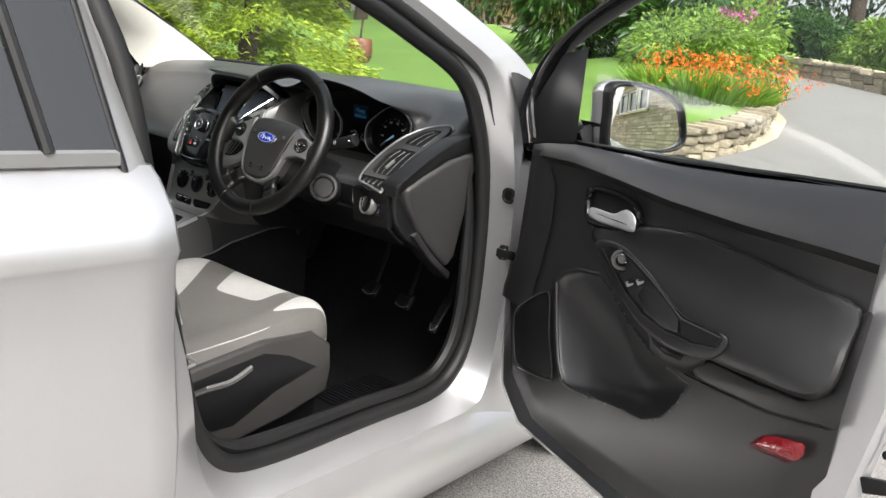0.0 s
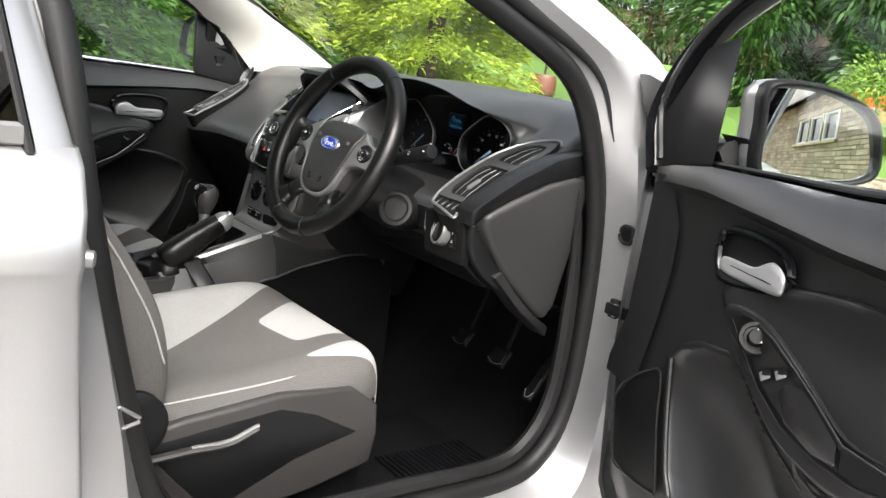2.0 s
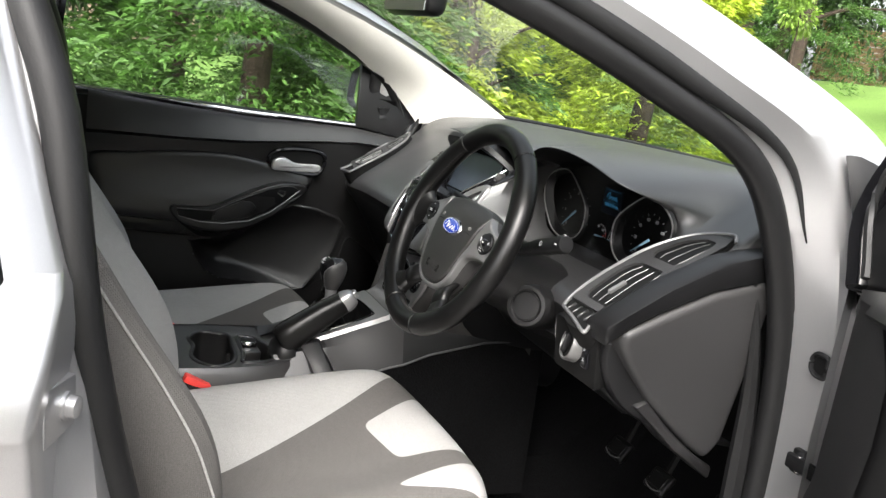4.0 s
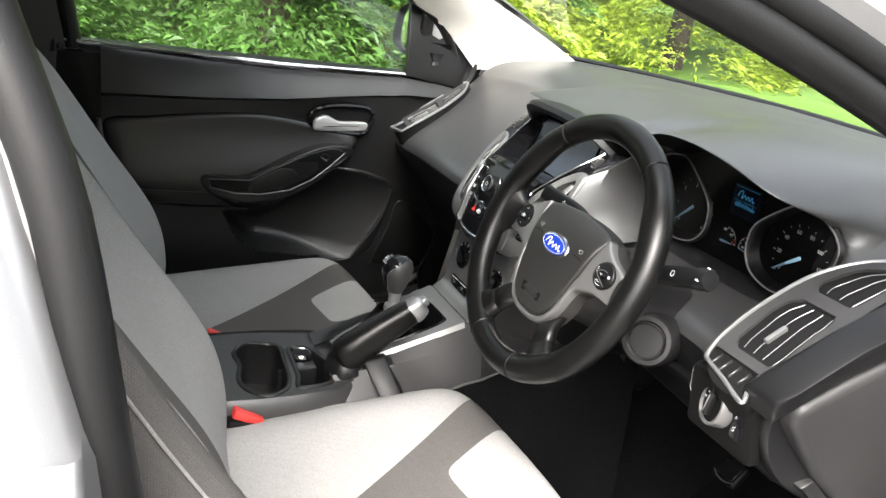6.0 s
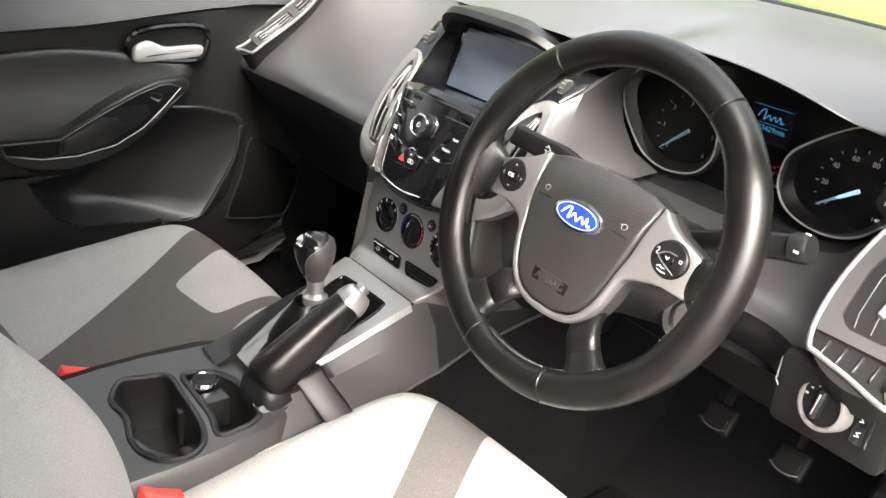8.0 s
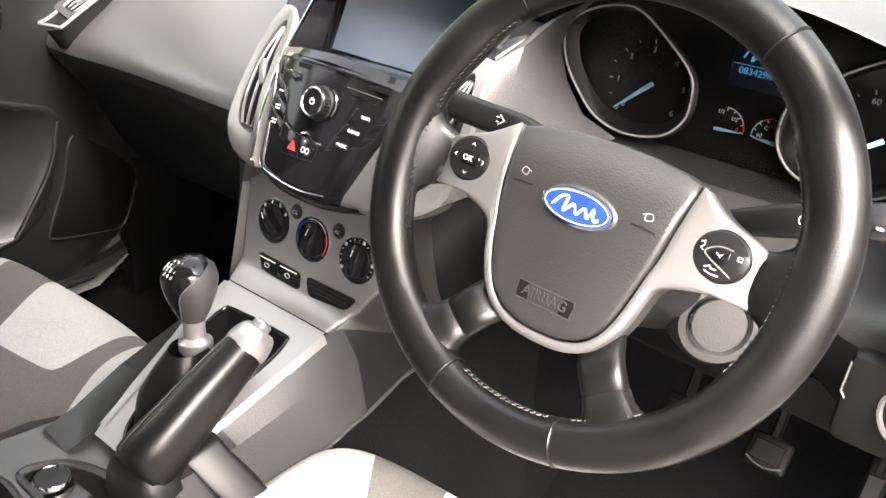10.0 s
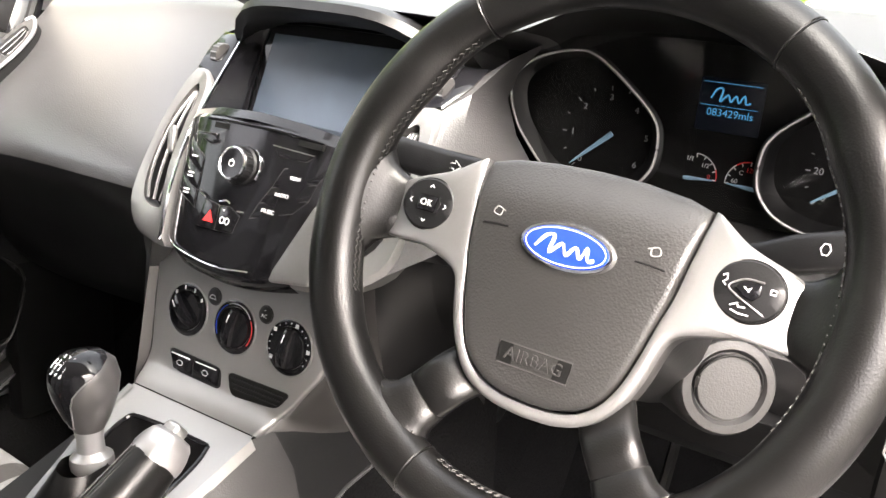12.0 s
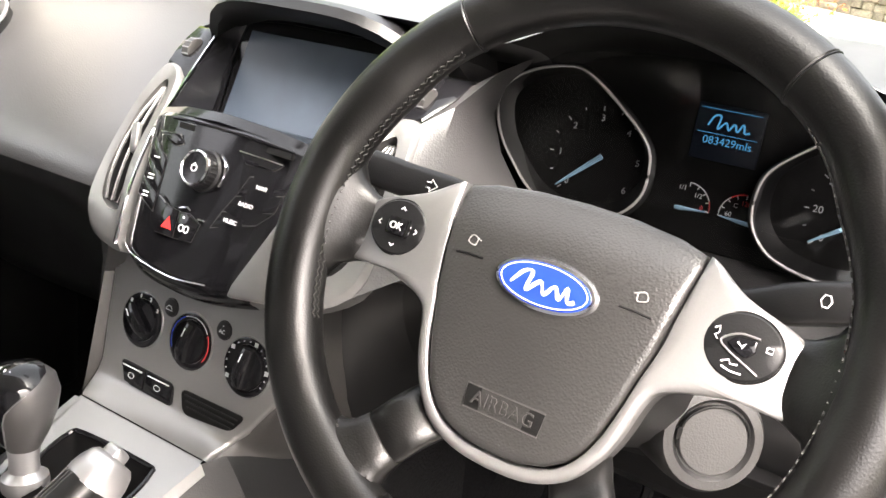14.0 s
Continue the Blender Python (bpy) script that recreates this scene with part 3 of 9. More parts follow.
def rear_side(s, parent):
    """Closed rear door with its dark window, and the quarter behind it."""
    ys_ = [-0.620, -0.67, -0.8, -1.0, -1.25, -1.5, -1.8, -2.1, -2.35]
    rows = []
    for y in ys_:
        b = -0.02 * max(0, -y - 1.4) ** 2 * 4
        arch = 0.64 if -1.98 < y < -1.32 else 0.24
        lean = 0.0
        fr_ = max(0, 1 + (y + 0.62) / 0.5)
        rows.append([(s * (0.787 + b), y + 0.020 * fr_, 0.955), (s * (0.815 + b), y + 0.019 * fr_, 0.938), (s * (0.866 + b), y + 0.010 * fr_, 0.899), (s * (0.900 + b), y, 0.850), (s * (0.896 + b), y, 0.842), (s * (0.887 + b), y + 0.002, 0.826),
                     (s * (0.885 + b), y + 0.01, 0.70), (s * (0.895 + b), y + 0.02, 0.55), (s * (0.89 + b), y + 0.025, max(arch, 0.40)), (s * (0.87 + b), y + 0.03, arch)])
    # front edge folds inwards
    depth = [min(0.12, abs(p[0]) - 0.725) for p in rows[0]]
    fold = lambda k: [(p[0] - s * k * d, p[1] + 0.3 * k * d, p[2]) for p, d in zip(rows[0], depth)]
    lead = [(p[0] - s * 0.006, p[1] + 0.008, p[2]) for p in rows[0]]
    d = part("rear_door", loft([fold(1.0), fold(0.42), lead] + rows), PAINT, parent, "silver closed rear door", 70)
    # window pillar: its front fold, pale outer face and gloss black cover lean in towards the roof
    B = lambda z, dx=0.0, dy=0.0: Vector((s * (0.788 - 0.34 * (z - 0.98) + dx), -0.645 - 0.187 * (z - 0.98) + dy, z))
    G = lambda z, dx=0.0, dy=0.0: Vector((s * (0.760 - 0.37 * (z - 1.0) + dx), -0.611 - 0.257 * (z - 1.0) + dy, z))
    H = lambda z, dx=0.0, dy=0.0: Vector((s * (0.718 - 0.24 * (z - 1.0) + dx), -0.598 - 0.245 * (z - 1.0) + dy, z))
    levels = (0.94, 0.975, 1.03, 1.08, 1.14, 1.2, 1.26, 1.32, 1.39)
    part("frame_edge", loft([[H(z), H(z).lerp(G(z), 0.45) + Vector((s * 0.001, 0.003, 0)), H(z).lerp(G(z), 0.9) + Vector((s * 0.002, 0.002, 0)), G(z), G(z).lerp(B(z), 0.12) + Vector((s * 0.002, 0, 0)), G(z).lerp(B(z), 0.6) + Vector((s * 0.002, 0, 0)), B(z)] for z in levels]), PAINT, d, "silver door window frame", 80)
    part("window_frame", loft([[B(z, -0.004), B(z, 0.003, -0.003), B(z, 0.004, -0.008), B(z, 0.002, -0.011), B(z, -0.012, -0.013)] for z in (0.948, 0.975, 1.08, 1.2, 1.3, 1.37)]), RUBBER, d, "black window seal")
    part("window_ledge", loft([[(s * 0.788, y, 0.980), (s * 0.7945, y, 0.975), (s * 0.797, y, 0.958), (s * 0.790, y, 0.954)] for y in (-0.652, -0.9, -1.2, -1.6, -1.9)]), SILVER, d, "bright strip along the window's foot")
    part("rear_window", loft([[B(z, 0.001, dy) for dy in (-0.010, -0.4, -0.8, -1.2)] for z in (0.965, 1.1, 1.22, 1.34)]), TINT, d, "dark tinted window glass")
    part("divider", tube([B(z, 0.003, -0.112 - 0.02 * (z - 0.98)) for z in (0.975, 1.1, 1.2, 1.3)], 0.009, 8), RUBBER, d)
    part("quarter_window", loft([[B(z, -0.02, dy) for dy in (-1.22, -1.45)] for z in (1.05, 1.2)]), TINT, d)


rear_side(1, car)
rear_side(-1, car)
# tail and rear screen close the cabin
part("tailgate", loft([[(0.80 * k, -2.30 - 0.06 * (1 - k * k), 0.3) for k in (-1, -0.5, 0, 0.5, 1)], [(0.80 * k, -2.36 - 0.06 * (1 - k * k), 0.75) for k in (-1, -0.5, 0, 0.5, 1)], [(0.72 * k, -2.28 - 0.06 * (1 - k * k), 1.0) for k in (-1, -0.5, 0, 0.5, 1)]]), PAINT, car)
part("rear_screen", loft([[(0.70 * k, -2.28 - 0.06 * (1 - k * k), 1.0) for k in (-1, -0.5, 0, 0.5, 1)], [(0.56 * k, -2.08 - 0.05 * (1 - k * k), 1.37) for k in (-1, -0.5, 0, 0.5, 1)]]), TINT, car)
for s in (1, -1):
    part("rear_pillar", loft([[(s * 0.72, -2.3, 1.0), (s * 0.85, -2.0, 1.0), (s * 0.86, -1.85, 0.99)], [(s * 0.62, -2.12, 1.37), (s * 0.66, -1.95, 1.38), (s * 0.66, -1.8, 1.39)]]), PAINT, car)

# floor, tunnel, bulkhead
rows = []
for x, z in [(-0.76, 0.33), (-0.70, 0.30), (-0.66, 0.215), (-0.16, 0.20), (-0.12, 0.36), (0, 0.42), (0.12, 0.36), (0.16, 0.20), (0.66, 0.215), (0.70, 0.30), (0.76, 0.34)]:
    rows.append([(x, -2.2, z + 0.05), (x, -0.9, z + 0.02), (x, -0.3, z), (x, 0.2, z - 0.01), (x, 0.46, z - 0.005), (x, 0.62, z + 0.10), (x, 0.74, z + 0.30), (x, 0.78, 0.75), (x, 0.80, 1.02)])
part("cabin_floor", loft(rows), CARPET, car, "black carpeted floor and footwell")
for s in (1, -1):
    part("kick_panel", loft([[(s * 0.742, y, z) for z in (0.33, 0.5, 0.75, 0.98)] for y in (0.39, 0.6, 0.8)]), DARK, car, "black kick panel")
    if s < 0:
        part("kick_cover", block((-0.715, 0.385, 0.60), (0.05, 0.20, 0.62), None, 0.02), DARK, car, "black panel ahead of the passenger door")
    # inner pillar between the doors
    part("pillar_cover", loft([[(s * (x - 0.012), y - 0.018, z), (s * (x - 0.022), y - 0.05, z), (s * (x - 0.03), y - 0.12, z), (s * x, y - 0.16, z)] for x, y, z in [(0.745, -0.50, 0.36), (0.745, -0.51, 0.62), (0.74, -0.56, 0.86), (0.705, -0.60, 1.09), (0.64, -0.66, 1.30), (0.61, -0.68, 1.36)]]), HARD, car, "dark grey inner door pillar")


# dark linings behind the front seats, added to darken reflections and bounced light
for s in (1, -1):
    part("rear_lining", loft([[(s * 0.735, y, z) for z in (0.30, 0.5, 0.75, 0.90)] + [(s * 0.757, y, 0.945)] for y in (-0.70, -1.1, -1.5, -1.9, -2.2)]), TRIM, car, "dark rear side lining")
    part("rear_pillar_lining", loft([[(s * 0.72, y0, 0.96), (s * 0.66, y0 + 0.02, 1.15), (s * 0.60, y0 + 0.06, 1.34)] for y0 in (-1.78, -1.95, -2.12)]), HARD, car)
part("rear_bench", loft([[(x, -1.18, 0.34), (x, -1.18, 0.52), (x, -1.24, 0.56), (x, -1.60, 0.53), (x, -1.68, 0.58), (x, -1.86, 1.02), (x, -1.92, 1.05), (x, -2.25, 1.02)] for x in (-0.72, -0.4, 0, 0.4, 0.72)]), FABRIC, car, "charcoal cloth rear bench and parcel shelf")


# ---- seats ----
def patch_material(name, patches, dark, pale, plane="xy"):
    """Seat cloth: pale panels of given outline sewn into the dark cloth."""
    m = shader(name, dark, 0.92, grain=0.22, grain_size=0.0015, stain=0.06, bump=0.7, bump_size=0.0026, weave=True)
    nt = m.node_tree
    b = nt.nodes["Principled BSDF"]
    src = b.inputs["Base Color"].links[0].from_socket
    mul = src.node
    co = nt.nodes.new("ShaderNodeTexCoord")
    total = None

    def math_node(op, a, c):
        n = nt.nodes.new("ShaderNodeMath")
        n.operation = op
        for s, v in ((0, a), (1, c)):
            if isinstance(v, (int, float)):
                n.inputs[s].default_value = v
            else:
                nt.links.new(v, n.inputs[s])
        return n
    for poly in patches:
        cx, cy = sum(p[0] for p in poly) / len(poly), sum(p[1] for p in poly) / len(poly)
        low = None
        for (x0, y0), (x1, y1) in zip(poly, poly[1:] + poly[:1]):
            nx, ny = y1 - y0, x0 - x1
            l = math.hypot(nx, ny)
            nx, ny = nx / l, ny / l
            c = -(nx * x0 + ny * y0)
            if nx * cx + ny * cy + c < 0:
                nx, ny, c = -nx, -ny, -c
            dot = nt.nodes.new("ShaderNodeVectorMath")
            dot.operation = "DOT_PRODUCT"
            nt.links.new(co.outputs["Object"], dot.inputs[0])
            dot.inputs[1].default_value = (nx, ny, 0) if plane == "xy" else (nx, 0, ny)
            s = math_node("ADD", dot.outputs["Value"], c)
            if low is None:
                low = s
            else:
                k = nt.nodes.new("ShaderNodeMath")
                k.operation = "SMOOTH_MIN"
                nt.links.new(low.outputs[0], k.inputs[0])
                nt.links.new(s.outputs[0], k.inputs[1])
                k.inputs[2].default_value = 0.03
                low = k
        total = low if total is None else math_node("MAXIMUM", total.outputs[0], low.outputs[0])
    r = nt.nodes.new("ShaderNodeMapRange")
    r.inputs[1].default_value, r.inputs[2].default_value = -0.0005, 0.0005
    nt.links.new(total.outputs[0], r.inputs[0])
    mx = nt.nodes.new("ShaderNodeMix")
    mx.data_type = "RGBA"
    nt.links.new(r.outputs[0], mx.inputs["Factor"])
    mx.inputs["A"].default_value, mx.inputs["B"].default_value = (*dark, 1), (*pale, 1)
    grain_in = [l for l in nt.links if l.from_node.type == "RGB"]
    for l in grain_in:
        to = l.to_socket
        nt.links.remove(l)
        nt.links.new(mx.outputs["Result"], to)
    return m


DARK_CLOTH, PALE_CLOTH = (0.075, 0.071, 0.067), (0.30, 0.296, 0.289)


def seat(name, cx, dy, dz, outer, label):
    """Front seat. outer: +1 where its outer side looks to +x."""
    t = thing(name, (cx, dy - 0.25, 0.22), label, "car seat", "front seats")
    o = outer

    def X(x):
        return cx + x

    # cushion: rings across, from the back to the front
    sec = [(-0.262, -0.13), (-0.272, -0.07), (-0.268, -0.02), (-0.245, 0.012), (-0.205, 0.022), (-0.165, 0.012), (-0.12, 0.0), (-0.05, -0.003)]
    sec = sec + [(0, -0.004)] + [(-x, z) for x, z in reversed(sec)]
    rows = []
    for y, z, w, k in [(-0.50, 0.525, 0.93, 1), (-0.44, 0.53, 0.97, 1), (-0.34, 0.535, 1.0, 1), (-0.22, 0.548, 1.0, 1), (-0.12, 0.562, 0.99, 0.9), (-0.04, 0.574, 0.97, 0.7), (0.01, 0.577, 0.94, 0.5),
                       (0.045, 0.568, 0.90, 0.4), (0.066, 0.545, 0.87, 0.3), (0.07, 0.51, 0.86, 0.2), (0.055, 0.47, 0.86, 0.1)]:
        front = max(0.0, (y + 0.04) / 0.1)
        rows.append([(X(x * w), y + dy - front * 0.035 * (x / 0.27) ** 2 * 1.2, z + dz + (h * k if h > 0 else max(h, -0.02 - (0.11 if y < 0.03 else 0.04)))) for x, h in sec])
    pat = [[(-0.275, 0.15), (-0.215, 0.062), (-0.185, 0.03), (0.06, -0.36), (0.02, -0.52), (-0.226, -0.52), (-0.276, -0.06)],
           [(-0.03, -0.098), (-0.115, 0.045), (-0.10, 0.09), (0.09, 0.12), (0.105, -0.083)],
           [(0.125, 0.06), (0.27, 0.10), (0.252, 0.0), (0.225, -0.07), (0.20, -0.20), (0.185, -0.20), (0.16, -0.03)]]
    if o < 0:
        pat = pat[:2] + [[(0.13, 0.10), (0.32, 0.10), (0.30, -0.25), (0.14, -0.04)]]
    cloth = patch_material(name + "_cushion_cloth", [[(cx + p[0], dy + p[1]) for p in poly] for poly in pat], DARK_CLOTH, PALE_CLOTH)
    c = subsurf(part("cushion", loft(rows), cloth, t, "charcoal cloth seat cushion with pale grey panels"), 2)
    # piping along both bolsters
    for s in (1, -1):
        path = spline([(X(s * 0.236), dy - 0.43, dz + 0.536), (X(s * 0.243), dy - 0.22, dz + 0.556), (X(s * 0.232), dy - 0.07, dz + 0.570), (X(s * 0.215), dy - 0.01, dz + 0.572)], 8)
        part("stitching", tube(path, 0.0018, 5), STITCH, c)

    # base with its side valance
    part("base", block((X(0), dy - 0.22, 0.355 + dz * 0.5), (0.46, 0.48, 0.2), bevel=0.02), DARK, t)
    prof = [(-0.50, 0.50), (-0.36, 0.525), (-0.2, 0.545), (-0.06, 0.54), (0.0, 0.50), (0.008, 0.44), (0.0, 0.385), (-0.12, 0.355), (-0.3, 0.33), (-0.36, 0.345), (-0.42, 0.40), (-0.5, 0.42)]
    for s in (1, -1):
        v = part("valance", slab([(X(s * 0.272), dy + y, dz + z) for y, z in prof], (-s * 0.03, 0, 0), 0.008, 3), HARD, t, "grey plastic seat side cover")
        if s == o:
            # no hollow here: a dark sheet on the cover gives the recess its shade
            part("valance_recess", slab([(X(s * 0.2735), dy + y, dz + z) for y, z in [(-0.43, 0.49), (-0.30, 0.508), (-0.2, 0.52), (-0.13, 0.50), (-0.04, 0.455), (-0.16, 0.425), (-0.27, 0.375), (-0.33, 0.38)]], (-s * 0.004, 0, 0), 0.0015), DARK, v, "dark sheet for the shaded recess in the side cover")
            path = spline([(X(s * 0.285), dy - 0.44, dz + 0.475), (X(s * 0.288), dy - 0.36, dz + 0.482), (X(s * 0.289), dy - 0.30, dz + 0.484), (X(s * 0.289), dy - 0.25, dz + 0.503)], 6)
            part("lift_lever", tube(path, 0.008, 8, flat=0.7), HARD, v, "grey height lever with a bright edge")
            part("lever_edge", tube([p + Vector((s * 0.003, 0, 0.006)) for p in path[6:]], 0.0035, 6), SILVER, v)
    for s in (1, -1):
        part("seat_rail", block((X(s * 0.19), dy - 0.2, 0.24), (0.035, 0.62, 0.03), bevel=0.004), DARK, t)

    # backrest: leaning back; rings up it
    def B(x, d, h):
        """x across, d out of the front face, h up along the back."""
        y = -0.444 - 0.50 * h + d * 0.9
        return (X(x), dy + y, dz + 0.60 + 0.885 * h + d * 0.40)
    sec = [(-0.20, -0.11), (-0.245, -0.09), (-0.268, -0.02), (-0.268, 0.03), (-0.245, 0.064), (-0.208, 0.062), (-0.15, 0.04), (-0.07, 0.032)]
    sec = sec + [(0, 0.03)] + [(-x, d) for x, d in reversed(sec)]
    rows = []
    for h, w, k in [(-0.12, 0.93, -0.25), (-0.09, 0.96, 0.15), (-0.05, 0.99, 0.65), (0.0, 1.01, 1.03), (0.05, 1.02, 1.25), (0.1, 1.02, 1.34), (0.17, 1.015, 1.26), (0.25, 1.0, 1.12), (0.38, 0.93, 1.05), (0.48, 0.82, 0.95), (0.54, 0.74, 0.6), (0.575, 0.66, 0.3), (0.585, 0.5, 0.0)]:
        rows.append([B(x * w, d * (k if d > 0 else 1) - (0.05 if h > 0.58 else 0) - (0.02 if h > 0.57 else 0), h) for x, d in sec])
    pat = [[(-0.238, 0.40), (-0.238, 1.3), (0.14, 1.3), (0.065, 0.98), (0.045, 0.80), (0.035, 0.40)], [(0.058, 0.755), (0.09, 0.83), (0.125, 0.87), (0.16, 0.87), (0.165, 0.75), (0.16, 0.55), (0.06, 0.55)]]
    cloth = patch_material(name + "_back_cloth", [[(cx + p[0], dz + p[1]) for p in poly] for poly in pat], DARK_CLOTH, PALE_CLOTH, "xz")
    bk = subsurf(part("backrest", loft(rows, closed_v=True), cloth, t, "charcoal cloth backrest with pale grey panels"), 2)
    for s in (1, -1):
        path = spline([B(s * 0.2615, 0.046, 0.0), B(s * 0.2630, 0.058, 0.08), B(s * 0.2610, 0.058, 0.17), B(s * 0.2560, 0.052, 0.26), B(s * 0.2400, 0.046, 0.36), B(s * 0.2180, 0.040, 0.45)], 8)
        part("back_stitching", tube(path, 0.0018, 5), STITCH, bk)
    rows = []
    for h, w, dd in [(0.63, 0.5, 0.3), (0.64, 0.9, 0.8), (0.70, 1.0, 1), (0.78, 0.95, 0.95), (0.815, 0.75, 0.6)]:
        rows.append([B(0.13 * w * math.cos(a), -0.055 + 0.05 * dd * math.sin(a), h) for a in (math.tau * k / 12 for k in range(12))])
    subsurf(part("headrest", loft(rows, closed_v=True, caps=True), FABRIC, t), 1)
    for s in (1, -1):
        part("headrest_post", tube([B(s * 0.06, -0.055, 0.5), B(s * 0.06, -0.055, 0.66)], 0.006, 8), CHROME, t)
    part("recliner_cover", lathe([(0.055, 0), (0.055, 0.012), (0.045, 0.018)], (X(o * 0.268), dy - 0.45, dz + 0.53), (o, 0, 0), 20), DARK, t)
    return t


seat("driver_seat", 0.365, 0.0, 0.0, 1, "charcoal and pale grey cloth driver's seat, raised")
seat("passenger_seat", -0.365, -0.015, -0.05, -1, "charcoal and pale grey cloth passenger seat, empty")

# ---- dashboard ----
dash = thing("dashboard", (0, 0.3, 0.58), "dark grey soft plastic dashboard with silver vents", "dashboard")
# profile rows: windscreen foot, middle, ridge, hood edge, hood back, recess foot, shelf, lip, lower points
NORMAL = [(0.60, 1.068), (0.46, 1.073), (0.405, 1.054), (0.352, 1.016), (0.295, 0.974), (0.22, 0.926), (0.14, 0.880), (0.104, 0.848), (0.128, 0.785), (0.17, 0.735), (0.26, 0.69), (0.42, 0.66)]


def hood(e):
    """Profile through the instrument hood, whose lip stands at height e."""
    return [(0.60, 1.080), (0.42, 1.086), (0.30, e + 0.011), (0.190, e), (0.33, e - 0.014), (0.35, 0.88), (0.180, 0.868), (0.150, 0.838), (0.170, 0.795), (0.21, 0.745), (0.29, 0.70), (0.42, 0.66)]


CLUSTER = hood(1.045)
MIDDLE = [(0.60, 1.072), (0.42, 1.075), (0.31, 1.062), (0.19, 1.048), (0.27, 1.036), (0.27, 0.93), (0.16, 0.90), (0.125, 0.84), (0.11, 0.76), (0.12, 0.68), (0.22, 0.56), (0.42, 0.5)]


def end_in(rows, d):
    return [(y + d, z) for y, z in rows]


def lerp_rows(a, b, t):
    return [mix(p, q, t) for p, q in zip(a, b)]


LEFT = lerp_rows(NORMAL, [(0.55, 1.06), (0.45, 1.055), (0.40, 1.045), (0.36, 1.022), (0.33, 0.994), (0.22, 0.928), (0.14, 0.880), (0.10, 0.842), (0.16, 0.79), (0.22, 0.72), (0.26, 0.62), (0.36, 0.56)], 1.0)
RIGHT = [(0.55, 1.07), (0.43, 1.075), (0.385, 1.058), (0.345, 1.022), (0.295, 0.978), (0.22, 0.930), (0.135, 0.885), (0.095, 0.845), (0.105, 0.79), (0.15, 0.735), (0.26, 0.69), (0.42, 0.66)]
END = [(0.55, 1.045), (0.45, 1.036), (0.40, 1.022), (0.362, 0.996), (0.335, 0.966), (0.245, 0.898), (0.172, 0.848), (0.135, 0.812), (0.18, 0.77), (0.23, 0.70), (0.27, 0.61), (0.36, 0.55)]
ZONES = [(-0.705, end_in(END, 0.06)), (-0.69, end_in(END, 0.015)), (-0.66, END), (-0.58, lerp_rows(LEFT, END, 0.85)), (-0.48, lerp_rows(LEFT, END, 0.35)), (-0.36, LEFT), (-0.22, lerp_rows(LEFT, MIDDLE, 0.15)), (-0.165, lerp_rows(LEFT, MIDDLE, 0.4)), (-0.145, MIDDLE), (-0.12, MIDDLE), (0.12, MIDDLE),
         (0.15, lerp_rows(MIDDLE, CLUSTER, 0.4)), (0.175, hood(1.034)), (0.22, hood(1.041)), (0.26, hood(1.065)), (0.30, hood(1.073)), (0.35, hood(1.0735)), (0.40, hood(1.0695)), (0.45, hood(1.0625)), (0.495, hood(1.051)), (0.525, lerp_rows(hood(1.043), NORMAL, 0.15)), (0.55, lerp_rows(hood(1.036), NORMAL, 0.6)), (0.58, NORMAL),
         (0.62, NORMAL), (0.66, NORMAL), (0.684, RIGHT), (0.698, end_in(RIGHT, 0.07))]
rows = []
for x, r in ZONES:
    foot = screen_edge(max(-1, min(1, x / 0.69)))[0]
    r = r[:3] + [mix(r[2], r[3], 0.8), r[3], mix(r[3], r[4], 0.25)] + r[4:]
    rows.append([(x, foot.y + 0.01, 1.05)] + [(x, min(y, foot.y - 0.03), z) for y, z in r])
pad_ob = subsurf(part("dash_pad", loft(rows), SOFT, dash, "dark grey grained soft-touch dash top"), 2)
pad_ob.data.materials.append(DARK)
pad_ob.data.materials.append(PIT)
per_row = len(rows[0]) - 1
# shade put in as material: dark below the lip, black under the hood
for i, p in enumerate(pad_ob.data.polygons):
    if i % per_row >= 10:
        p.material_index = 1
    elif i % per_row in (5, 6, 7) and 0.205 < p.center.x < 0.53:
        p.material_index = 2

# end cap towards the driver's door
cap = [(0.109, 0.869), (0.129, 0.879), (0.171, 0.899), (0.253, 0.933), (0.352, 0.957), (0.366, 0.935), (0.362, 0.825), (0.352, 0.687), (0.330, 0.655), (0.283, 0.685), (0.189, 0.759), (0.141, 0.812), (0.116, 0.846)]
cap = [(0.726 - 0.085 * (0.985 - z), y, z) for y, z in cap]
part("end_cap", slab(cap, (-0.06, 0, 0), 0.017, 5), CAP, dash, "dark grey grained end cap")
strip = [(0.169, 0.752), (0.187, 0.762), (0.236, 0.718), (0.304, 0.668), (0.352, 0.640), (0.352, 0.618), (0.263, 0.676)]
# same plastic as the cap; its shadow is put into the darker material
part("end_cap_lower", slab([(0.722 - 0.085 * (0.985 - z), y, z) for y, z in strip], (-0.05, 0, 0), 0.004, 2), TRIM, dash)
band = [(0.700, 0.088, 0.872), (0.716, 0.100, 0.890), (0.720, 0.172, 0.937), (0.722, 0.262, 0.978), (0.722, 0.350, 0.998), (0.720, 0.362, 0.955), (0.718, 0.253, 0.936), (0.714, 0.171, 0.902), (0.712, 0.125, 0.880), (0.70, 0.095, 0.845)]
part("end_band", slab(band, (-0.05, 0, 0), 0.005, 2), DARK, dash, "black band under the side vent")


